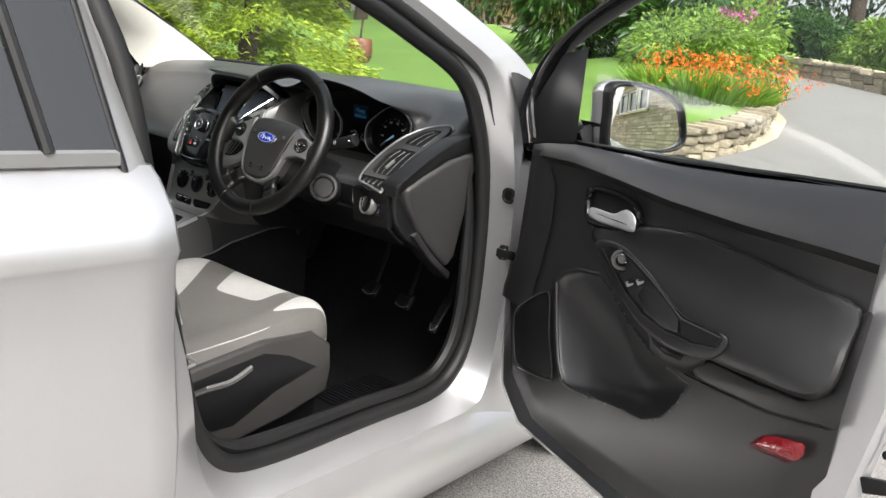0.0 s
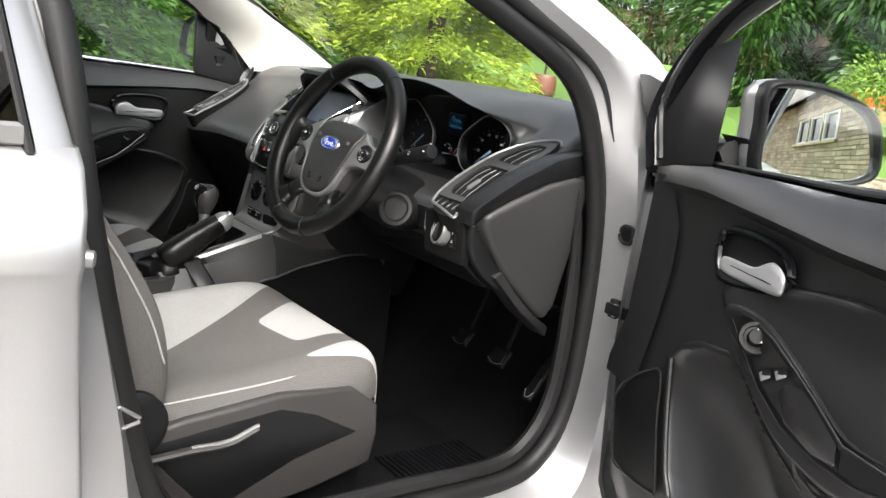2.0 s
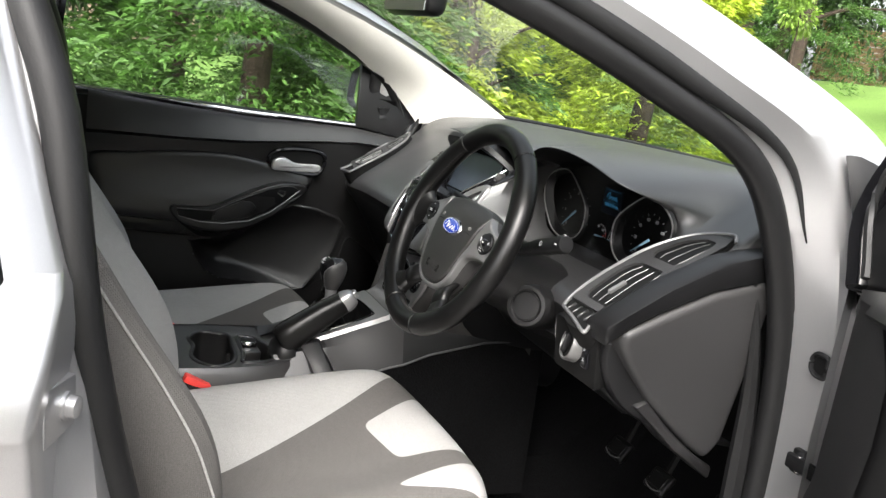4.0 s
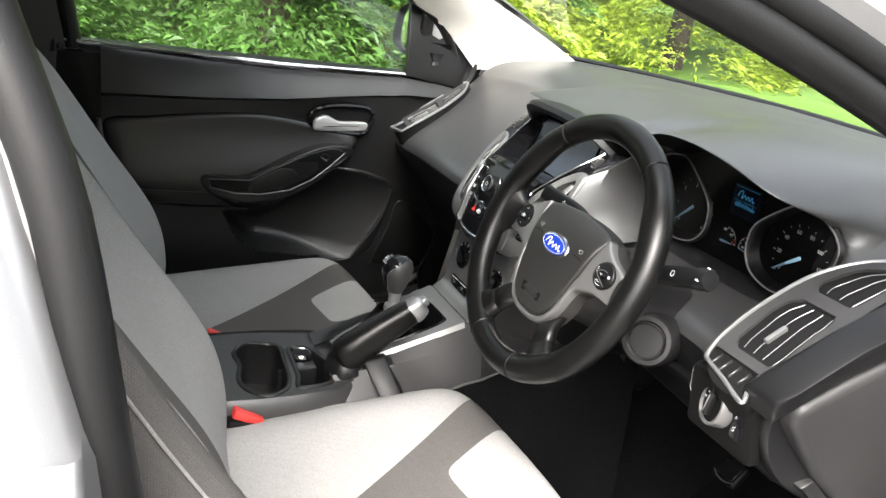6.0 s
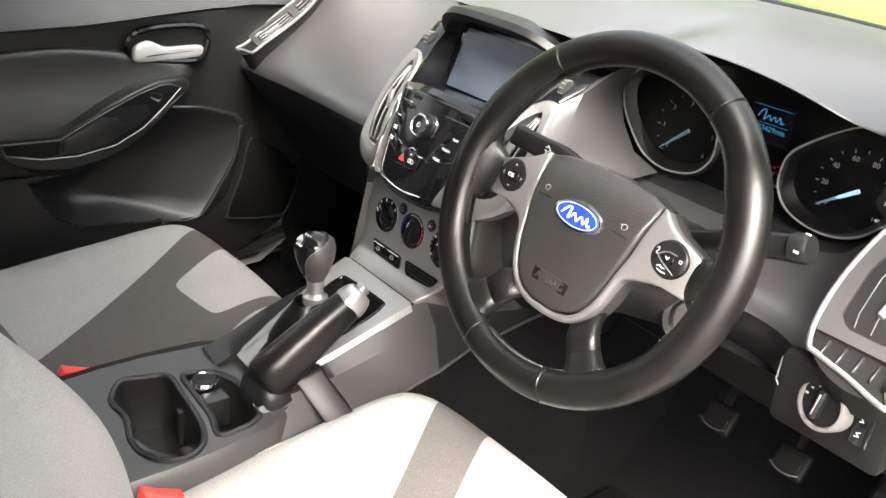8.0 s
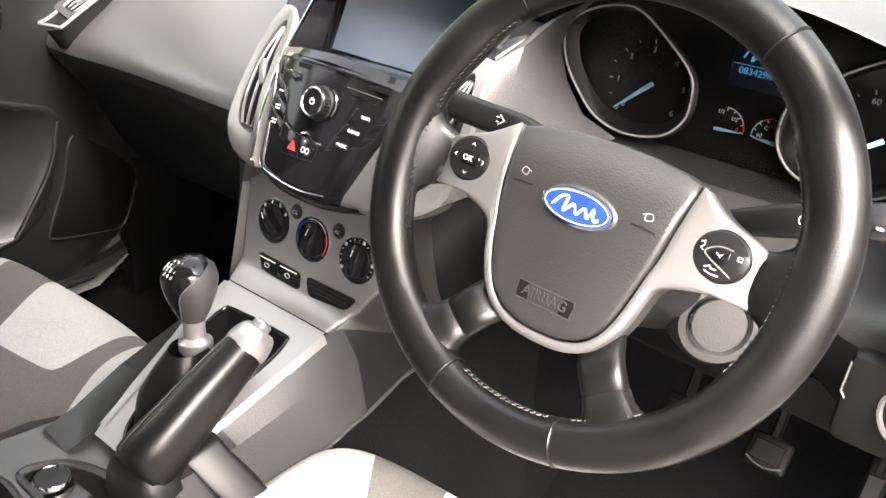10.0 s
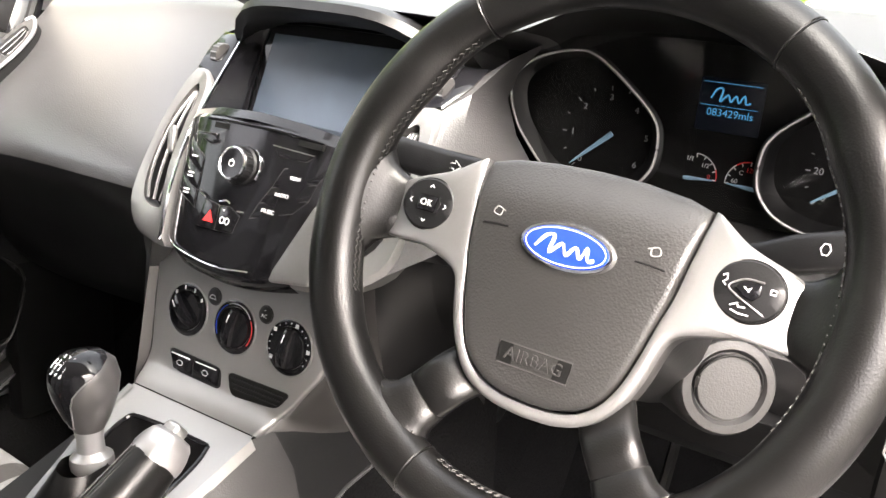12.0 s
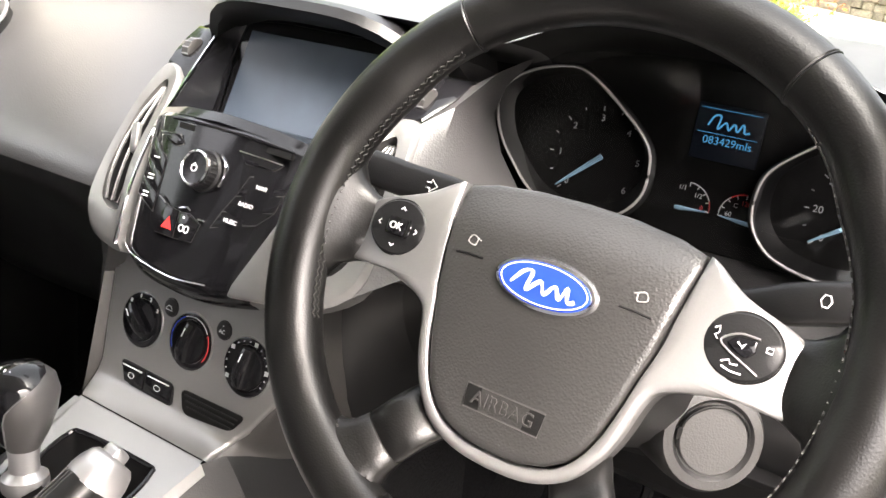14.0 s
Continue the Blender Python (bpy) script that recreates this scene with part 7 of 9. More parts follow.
for dx in (-0.0075, -0.0025, 0.0025, 0.0075):
    part("gate_line", tube([bend(dx, 0.0046), bend(dx, 0.0), bend(dx, -0.0046)], 0.0005, 4), WHITE, kb)
part("gate_line", tube([bend(-0.0075 + 0.003 * k, 0) for k in range(6)], 0.0005, 4), WHITE, kb)
for i, t_ in enumerate(("1", "3", "5")):
    writing(t_, bend(-0.0025 + 0.005 * i, 0.0080), TURN_G, 0.0052, WHITE, kb, "gear_number", 0.0003)
for i, t_ in enumerate(("2", "4", "6")):
    writing(t_, bend(-0.0025 + 0.005 * i, -0.0080), TURN_G, 0.0052, WHITE, kb, "gear_number", 0.0003)

# ---- hand brake ----
hb = thing("hand_brake", (0.09, -0.17, 0.60), "black leather hand brake with a silver button, lying in its slot", "hand brake")
pth = spline([(0.057, -0.182, 0.606), (0.063, -0.152, 0.634), (0.068, -0.108, 0.669), (0.070, -0.066, 0.697)], 6)
BW = (pth[-1] - pth[0]).normalized()
BS = BW.cross(Vector((0, 0, 1))).normalized()
BU = BS.cross(BW)
rows = []
for i, p in enumerate(pth):
    t_ = i / (len(pth) - 1)
    w_ = interp(t_, [(0.0, 0.0235), (0.06, 0.0275), (0.2, 0.0280), (0.6, 0.0235), (1.0, 0.0190)])[0]
    rows.append([p + BS * w_ * math.copysign(abs(math.cos(q)) ** 0.8, math.cos(q)) + BU * w_ * 1.12 * math.copysign(abs(math.sin(q)) ** 0.8, math.sin(q)) for q in (math.tau * k / 20 for k in range(20))])
part("grip", loft(rows, closed_v=True, caps=True), LEATHER, hb, "stitched black leather grip", 60)
for u in (-0.0036, 0.0, 0.0036):
    part("grip_stitching" if u else "grip_groove", tube([p - BS * (0.006 - u) + BU * (interp(i / (len(pth) - 1), [(0.0, 0.0250), (0.06, 0.0300), (0.2, 0.0308), (0.6, 0.0257), (1.0, 0.0206)])[0]) for i, p in enumerate(pth)][1:], 0.0007, 4), THREAD if u else PIT, hb)
rows = []
for d0, w_, h_ in [(-0.002, 0.0190, 0.0212), (0.004, 0.0196, 0.0216), (0.012, 0.0190, 0.0200), (0.020, 0.0172, 0.0165), (0.024, 0.0140, 0.0125)]:
    p = pth[-1] + BW * d0
    rows.append([p + BS * w_ * math.copysign(abs(math.cos(q)) ** 0.7, math.cos(q)) + BU * h_ * math.copysign(abs(math.sin(q)) ** 0.7, math.sin(q)) for q in (math.tau * k / 20 for k in range(20))])
part("grip_cap", loft(rows, closed_v=True, caps=True), CHROME_SATIN, hb, "satin silver end cap", 60)
part("brake_button", block(pth[-1] + BW * 0.026 + BU * 0.003, (0.017, 0.012, 0.016), basis(BS, BW), 0.004, 3), CHROME_SATIN, hb)
part("brake_base", loft([[Vector((0.050, -0.170, 0.590)) + Vector((w_ * math.copysign(abs(math.cos(q)) ** 0.7, math.cos(q)), 0.75 * w_ * math.copysign(abs(math.sin(q)) ** 0.7, math.sin(q)), dz_)) for q in (math.tau * k / 20 for k in range(20))] for w_, dz_ in ((0.041, -0.014), (0.040, 0.0), (0.036, 0.012), (0.026, 0.022))], closed_v=True, caps=True), DARK, hb, "black base of the brake")
part("lever_foot", slab([(0.082, -0.150, 0.612), (0.086, -0.112, 0.622), (0.137, -0.090, 0.572), (0.136, -0.128, 0.562)], (-0.026, 0.006, 0.0), 0.004), DARK, hb)


# ---- the open driver's door ----
HINGE = Vector((0.859, 0.289, 0))
DU, DN = Vector((0.891, -0.454, 0)), Vector((-0.454, -0.891, 0))


def make_door(name, P, label, parent_label, detail=True, tint=CLEAR):
    """P(u, v, w): u back from the hinge, v height, w out of the trim towards the seat."""
    d = thing(name, P(0.5, 0.45, 0), label, "car door", "front doors")
    # trim body: rows from front to rear, section points from top to bottom
    table = [(0.09, 1.005, 0.66, -0.012), (0.14, 1.015, 0.50, 0.0), (0.25, 1.028, 0.435, 0.0), (0.40, 1.033, 0.43, 0.0), (0.55, 1.036, 0.432, 0.0), (0.72, 1.048, 0.445, 0.0), (0.88, 1.064, 0.50, 0.0), (0.955, 1.070, 0.58, -0.006)]
    pk = [(0.256, 0.741), (0.277, 0.67), (0.308, 0.590), (0.335, 0.558), (0.365, 0.553), (0.43, 0.566), (0.504, 0.579), (0.581, 0.589), (0.625, 0.613), (0.652, 0.65), (0.675, 0.695), (0.62, 0.702), (0.574, 0.712), (0.49, 0.747), (0.43, 0.787), (0.395, 0.800), (0.33, 0.790), (0.28, 0.768)]

    def in_pocket(u, v):
        hit = False
        for (u0, v0), (u1, v1) in zip(pk, pk[1:] + pk[:1]):
            if (v0 > v) != (v1 > v) and u < u0 + (v - v0) * (u1 - u0) / (v1 - v0):
                hit = not hit
        return hit
    grid = []
    for i in range(121):
        u = 0.09 + 0.865 * i / 120
        top, low, bow = interp(u, table)
        sec = [(top, -0.045), (top + 0.004, -0.015), (top - 0.008, 0.000 + bow), (top - 0.020 - 0.08 * (u - 0.09), 0.004 + 0.018 * min(1, 2.5 * (u - 0.09)) + bow), (top - 0.028 - 0.085 * (u - 0.09), -0.006 + bow), (top - 0.125, -0.01 + bow), ((top + low) / 2, -0.012 + bow), (low + 0.14, -0.012 + bow), (low + 0.04, -0.018 + bow), (low, -0.035)]
        col = []
        for n_, (v0, w0), (v1, w1) in zip((1, 1, 1, 1, 4, 24, 24, 8, 1), sec, sec[1:]):
            col += [(v0 + (v1 - v0) * k / n_, w0 + (w1 - w0) * k / n_) for k in range(n_)]
        grid.append((u, col + [sec[-1]]))
    most = len(grid[0][1])
    bm = bmesh.new()
    vs = [[bm.verts.new(P(u, v, w)) for v, w in c] for u, c in grid]
    for i in range(120):
        for j in range(most - 1):
            if not in_pocket((grid[i][0] + grid[i + 1][0]) / 2, (grid[i][1][j][0] + grid[i + 1][1][j + 1][0]) / 2):
                bm.faces.new((vs[i][j], vs[i + 1][j], vs[i + 1][j + 1], vs[i][j + 1]))
    bmesh.ops.recalc_face_normals(bm, faces=bm.faces)
    tr = part("door_trim", bm, TRIM, d, "charcoal moulded door lining")
    mid_u, mid_v = 0.575, 0.645
    part("map_pocket", loft([[P(mid_u + (u - mid_u) * k, mid_v + (v - mid_v) * k, w) for u, v in pk] for k, w in [(1.045, -0.0145), (1.035, -0.0105), (1.0, -0.0100), (0.985, -0.0125), (0.93, -0.019), (0.82, -0.029), (0.68, -0.043), (0.52, -0.056), (0.36, -0.064), (0.18, -0.069), (0.002, -0.07)]], closed_v=True), TRIM, d, "deep dark map pocket", 70)
    part("pocket_edge", tube(spline([P(0.258, 0.745, -0.009), P(0.279, 0.67, -0.009), P(0.309, 0.592, -0.009), P(0.333, 0.560, -0.010)], 5), 0.0042, 8), TRIM, d)
    # front lip with its pointed flap
    part("front_lip", loft([[P(u0, v, -0.05), P(u0 + 0.012, v, 0.0), P(u1, v, -0.004)] for u0, u1, v in [(0.088, 0.15, 1.0), (0.10, 0.20, 0.93), (0.105, 0.205, 0.86), (0.085, 0.19, 0.76), (0.055, 0.17, 0.68), (0.053, 0.14, 0.652)]]), TRIM, d)
    # silver skin: outer shell with thickness
    rim_ = [(0.05, 1.0), (0.055, 0.80), (0.075, 0.62), (0.115, 0.46), (0.20, 0.405), (0.55, 0.40), (0.86, 0.42), (0.96, 0.50), (1.015, 0.75), (1.05, 1.0), (1.055, 1.065), (0.55, 1.045)]
    inn = [P(u, v, -0.028) for u, v in rim_]
    mid = [P(u, v, -0.075) for u, v in rim_]
    outer = [P(0.5 + (u - 0.5) * 1.02, 0.72 + (v - 0.72) * 1.02, -0.105) for u, v in rim_]
    bm = loft([inn, mid, outer], closed_v=True)
    bm.verts.ensure_lookup_table()
    bm.faces.new([bm.verts[i] for i in range(2 * len(rim_), 3 * len(rim_))])
    part("door_skin", bm, PAINT, d, "silver painted door skin")
    part("belt_seal", loft([[P(u, v + 0.004, -0.040), P(u, v + 0.010, -0.055), P(u, v + 0.010, -0.10), P(u, v - 0.02, -0.112)] for u, v in [(0.06, 1.003), (0.25, 1.03), (0.55, 1.047), (0.85, 1.062), (1.05, 1.072)]]), RUBBER, d, "black window seal")
    # rear edge of the door: silver flange with latch
    part("rear_flange", loft([[P(0.94, v, -0.02), P(0.965 + k, v, -0.022), P(0.985 + k, v, -0.035), P(0.99 + k, v, -0.075)] for v, k in [(0.56, 0.0), (0.65, 0.02), (0.8, 0.045), (0.95, 0.06), (1.06, 0.065)]]), PAINT if detail else RUBBER, d, "rear edge of the door")
    lt = part("latch", slab([P(1.0, 0.705, -0.027), P(1.045, 0.72, -0.03), P(1.045, 0.70, -0.03), P(1.01, 0.685, -0.027)], DN * -0.01 if name == "driver_door" else Vector((0.01, 0, 0)), 0.002), DARK, d)
    for v in (0.665, 0.75):
        part("latch_bolt", lathe([(0.006, 0), (0.006, 0.003), (0.003, 0.005)], P(1.03, v, -0.028), DN if name == "driver_door" else (1, 0, 0), 12), DARK, d)
    # armrest pad: swells out of the trim
    pad_ = [(0.345, 0.872), (0.36, 0.893), (0.43, 0.912), (0.58, 0.938), (0.71, 0.938), (0.85, 0.928), (0.945, 0.918), (0.945, 0.86), (0.935, 0.80), (0.90, 0.768), (0.80, 0.758), (0.71, 0.752), (0.56, 0.752), (0.47, 0.775), (0.41, 0.82), (0.36, 0.855)]
    rows = []
    pad_ = [(p.x, p.y) for p in spline([(u, v, 0) for u, v in pad_], 3, closed=True)]
    for k, e in [(1.0, 0.0), (0.99, 0.45), (0.975, 0.75), (0.94, 0.95), (0.85, 1.0), (0.7, 1.0), (0.5, 1.0), (0.3, 1.0), (0.1, 1.0)]:
        row = []
        for u, v in pad_:
            uu, vv = 0.68 + (u - 0.68) * k, 0.845 + (v - 0.845) * k
            low = min(1, max(0, (0.915 - vv) / 0.14))
            row.append(P(uu, vv, -0.012 + e * (0.015 + 0.030 * low * low * (3 - 2 * low))))
        rows.append(row)
    ar = part("armrest_pad", loft(rows, closed_v=True, caps=True), TRIM, d, "charcoal padded armrest")
    # arm: a broad sill with switches, running from the pad's front to its foot
    wz = lambda u: interp(u, [(0.36, 0.018), (0.40, 0.034), (0.46, 0.05), (0.55, 0.058), (0.64, 0.056), (0.73, 0.040)])[0]
    into = P(0, 0, -1) - P(0, 0, 0)
    arm = [(p.x, p.y) for p in spline([(u, v, 0) for u, v in [(0.362, 0.852), (0.378, 0.868), (0.43, 0.874), (0.475, 0.866), (0.535, 0.844), (0.578, 0.824), (0.632, 0.801), (0.69, 0.800), (0.732, 0.800), (0.737, 0.782), (0.708, 0.752), (0.66, 0.740), (0.607, 0.737), (0.53, 0.749), (0.475, 0.775), (0.425, 0.806), (0.385, 0.835)]], 3, closed=True)]
    mu, mv = 0.55, 0.795
    rows = []
    for k, dw in [(0.97, -0.050), (0.99, -0.024), (1.0, -0.013), (0.995, -0.006), (0.97, -0.0015), (0.92, 0.0), (0.86, -0.0005), (0.5, -0.001), (0.01, -0.001)]:
        rows.append([P(mu + (u - mu) * (1 - (1 - k) * 0.6), mv + (v - mv) * k, wz(mu + (u - mu) * (1 - (1 - k) * 0.6)) + dw) for u, v in arm])
    part("arm_sill", loft(rows, closed_v=True), TRIM, d, "charcoal sill of the armrest", 60)
    sw = [(0.388, 0.853), (0.41, 0.864), (0.432, 0.866), (0.48, 0.857), (0.532, 0.838), (0.570, 0.822), (0.628, 0.794), (0.722, 0.794), (0.716, 0.774), (0.66, 0.762), (0.60, 0.760), (0.53, 0.769), (0.475, 0.792), (0.43, 0.822)]
    sp = part("switch_plate", slab([P(u, v, wz(u) + 0.0025) for u, v in sw], into * 0.014, 0.002), DARK, d, "black window switch plate")
    part("plate_edge", tube([P(u, v, wz(u) + 0.0020) for u, v in sw], 0.0013, 5, closed=True), TRIM if detail else VENT, sp)
    # black sheet on the plate for the shade inside the pull cup
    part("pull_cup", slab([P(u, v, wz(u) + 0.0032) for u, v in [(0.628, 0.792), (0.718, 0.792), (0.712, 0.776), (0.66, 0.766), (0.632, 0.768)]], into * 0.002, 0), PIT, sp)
    part("plate_cover", slab([P(u, v, wz(u) + 0.0050) for u, v in [(0.513, 0.806), (0.525, 0.820), (0.553, 0.824), (0.585, 0.810), (0.620, 0.792), (0.626, 0.770), (0.59, 0.766), (0.537, 0.778)]], into * 0.004, 0.0015), TRIM, sp)
    part("pull_lip", loft([[P(u, v, w) for u, v, w in row] for row in ([(0.545, 0.752, 0.02), (0.60, 0.745, 0.028), (0.66, 0.748, 0.026), (0.705, 0.762, 0.012)], [(0.560, 0.735, 0.016), (0.605, 0.724, 0.026), (0.66, 0.730, 0.024), (0.700, 0.748, 0.010)], [(0.566, 0.722, -0.002), (0.600, 0.706, 0.006), (0.655, 0.712, 0.006), (0.695, 0.736, -0.004)], [(0.566, 0.718, -0.014), (0.600, 0.702, -0.014), (0.655, 0.708, -0.014), (0.695, 0.734, -0.014)])]), TRIM, d)
    # the slot's shade, as a black sheet on the lip
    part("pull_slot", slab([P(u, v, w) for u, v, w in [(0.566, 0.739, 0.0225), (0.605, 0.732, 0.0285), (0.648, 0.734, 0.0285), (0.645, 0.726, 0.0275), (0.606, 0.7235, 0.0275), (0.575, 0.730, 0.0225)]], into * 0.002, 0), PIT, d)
    nrm, up_ = (P(0, 0, 1) - P(0, 0, 0)).normalized(), Vector((0, 0, 1))
    if detail:
        mk = part("mirror_switch", lathe([(0.0205, 0), (0.0205, 0.003), (0.0190, 0.0050), (0.0150, 0.0045), (0.0140, 0.0025)], P(0.449, 0.845, wz(0.449) + 0.003), nrm, 32), PIT, sp, "round mirror switch")
        part("switch_knob", lathe([(0.0105, 0.001), (0.0100, 0.008), (0.0085, 0.010), (0.003, 0.0102)], P(0.449, 0.845, wz(0.449) + 0.003), nrm, 20), PIT, mk)
        for q in range(4):
            a_ = math.tau * q / 4
            part("switch_mark", block(P(0.449 + 0.0125 * math.cos(a_), 0.845 + 0.0125 * math.sin(a_), wz(0.449) + 0.0072), (0.0024, 0.0024, 0.0012), None, 0.0004, 1), DIM_PRINT, mk)
    for k in range(2 if detail else 1):
        u0, v0 = (0.468 + 0.027 * k, 0.806 + 0.012 * k) if detail else (0.43, 0.838)
        q = [(u0, v0 + 0.006), (u0 + 0.019, v0 + 0.015), (u0 + 0.028, v0 + 0.008), (u0 + 0.009, v0 - 0.002)]
        b = part("window_switch", slab([P(u, v + 0.004, wz(u) + 0.007) for u, v in q], into * 0.006, 0.002), DARK, sp, "window switch with a bright edge")
        part("switch_edge", slab([P(q[0][0] + 0.004, q[0][1], wz(u0) + 0.0078), P(q[1][0], q[1][1], wz(u0) + 0.0078), P(q[2][0] - 0.002, q[2][1], wz(u0) + 0.0078), P(q[3][0] + 0.002, q[3][1], wz(u0) + 0.0078)], into * 0.002, 0.0005, 1), LEVER, b)
    # release handle in its bezel
    bez = spline([P(u, v, 0.0) for u, v in [(0.316, 0.94), (0.335, 0.958), (0.40, 0.962), (0.455, 0.955), (0.477, 0.938), (0.472, 0.915), (0.43, 0.902), (0.35, 0.893), (0.325, 0.905)]], 4, closed=True)
    bz = part("handle_bezel", tube(bez, 0.0065, 8, closed=True), GLOSS, d, "gloss black handle surround")
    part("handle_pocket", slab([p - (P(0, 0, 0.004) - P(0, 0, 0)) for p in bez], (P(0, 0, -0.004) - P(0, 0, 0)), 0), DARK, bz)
    hd = [(p.x, p.y) for p in spline([(u, v, 0) for u, v in [(0.328, 0.903), (0.329, 0.920), (0.36, 0.923), (0.402, 0.924), (0.424, 0.934), (0.440, 0.940), (0.458, 0.936), (0.469, 0.927), (0.470, 0.908), (0.455, 0.902), (0.41, 0.900), (0.36, 0.899)]], 3, closed=True)]
    hm = lambda u, v, k: (0.40 + (u - 0.40) * (1 - (1 - k) * 0.35), 0.913 + (v - 0.913) * k)
    lift = lambda u: interp(u, [(0.34, 0.002), (0.40, 0.006), (0.47, 0.013)])[0]
    part("release_handle", loft([[P(*hm(u, v, k), lift(u) + dw) for u, v in hd] for k, dw in [(0.96, -0.010), (1.0, -0.004), (0.97, 0.0005), (0.86, 0.0024), (0.6, 0.003), (0.05, 0.003)]], closed_v=True), LEVER, bz, "satin silver release lever", 60)
    # map pocket, speaker grille, lower parts
    gr = [(0.118, 0.625), (0.16, 0.675), (0.225, 0.715), (0.245, 0.70), (0.26, 0.64), (0.295, 0.555), (0.285, 0.54), (0.20, 0.525), (0.15, 0.53)]
    sg = part("speaker_grille", slab([P(u, v, -0.006) for u, v in gr], (P(0, 0, -0.006) - P(0, 0, 0)), 0.002), PIT, d, "black perforated speaker grille")
    part("grille_rim", tube(spline([P(u, v, -0.005) for u, v in gr], 4, closed=True), 0.002, 6, closed=True), TRIM, sg)
    rd = [(0.826, 0.664), (0.842, 0.688), (0.87, 0.698), (0.914, 0.709), (0.915, 0.69), (0.905, 0.675), (0.86, 0.668)]
    part("door_reflector", slab([P(u, v, 0.0) for u, v in rd], (P(0, 0, -0.02) - P(0, 0, 0)), 0.004), RED_LENS, d, "red door edge reflector")
    part("trim_gap", tube([P(0.66, 0.708, -0.006), P(0.74, 0.712, -0.006), P(0.84, 0.722, -0.006), P(0.93, 0.742, -0.006)], 0.0025, 5), DARK, d)
    part("rear_pad", slab([P(u, v, -0.002) for u, v in [(0.66, 0.75), (0.80, 0.753), (0.89, 0.762), (0.935, 0.795), (0.955, 0.92), (0.965, 0.92), (0.955, 0.75), (0.84, 0.724), (0.70, 0.714)]], (P(0, 0, -0.012) - P(0, 0, 0)), 0.003), TRIM, d)
    # window frame, glass, sail
    fr = spline([P(0.085, 1.005, -0.04), P(0.055, 1.10, -0.05), P(0.14, 1.215, -0.075), P(0.30, 1.30, -0.11), P(0.50, 1.37, -0.15), P(0.75, 1.41, -0.18), P(0.95, 1.41, -0.18), P(1.02, 1.36, -0.15), P(1.045, 1.2, -0.08), P(1.05, 1.06, -0.045)], 6)
    wf = part("window_frame", tube(fr, 0.017, 8, flat=1.5, up=tuple(DN)), GLOSS, d, "black and silver window frame")
    part("frame_line", tube([p + Vector((0, 0, -0.004)) + (P(0, 0, 0.02) - P(0, 0, 0)) for p in fr], 0.006, 6), RUBBER, wf)
    part("frame_skin", tube([p + Vector((0, 0, 0.012)) - (P(0, 0, 0.02) - P(0, 0, 0)) for p in fr], 0.012, 8), PAINT, wf)
    g = part("door_glass", loft([[P(a + (1.04 - a) * k, v, w) for k in (0.0, 0.2, 0.4, 0.6, 0.8, 1.0)] for v, w, a in ((1.03, -0.05, 0.20), (1.12, -0.07, 0.20), (1.22, -0.095, 0.20), (1.30, -0.12, 0.31), (1.36, -0.148, 0.48), (1.40, -0.168, 0.70))]), tint, d, "clear door glass")
    sl = part("mirror_sail", slab([P(u, v, w) for u, v, w in [(0.075, 1.01, -0.035), (0.06, 1.09, -0.04), (0.15, 1.205, -0.068), (0.235, 1.225, -0.078), (0.245, 1.035, -0.03)]], (P(0, 0, -0.02) - P(0, 0, 0)), 0.004), DARK, d, "black inner corner cover")
    part("belt_line", tube([P(u, v, -0.04) for u, v in [(0.24, 1.038), (0.55, 1.05), (0.8, 1.068), (1.04, 1.082)]], 0.004, 6), CHROME if not detail else RUBBER, d)
    return d


def driver_point(u, v, w):
    """Trim places as they lie on the lining's plane from the kerb, moved out by w."""
    f = w / 0.987
    u, v = u + (1.644 - u) * f, v + (1.17 - v) * f
    return HINGE + DU * u + DN * w + Vector((0, 0, v))


make_door("driver_door", driver_point, "silver driver's door standing open, charcoal lining", "")


def passenger_point(u, v, w):
    return Vector((-0.675 + w, 0.415 - u * 0.97 - (0.02 if u > 0.3 else 0.0), v - 0.065 - 0.028 * max(0, u - 0.25)))


make_door("passenger_door", passenger_point, "silver passenger door, shut, charcoal lining", "", detail=False)


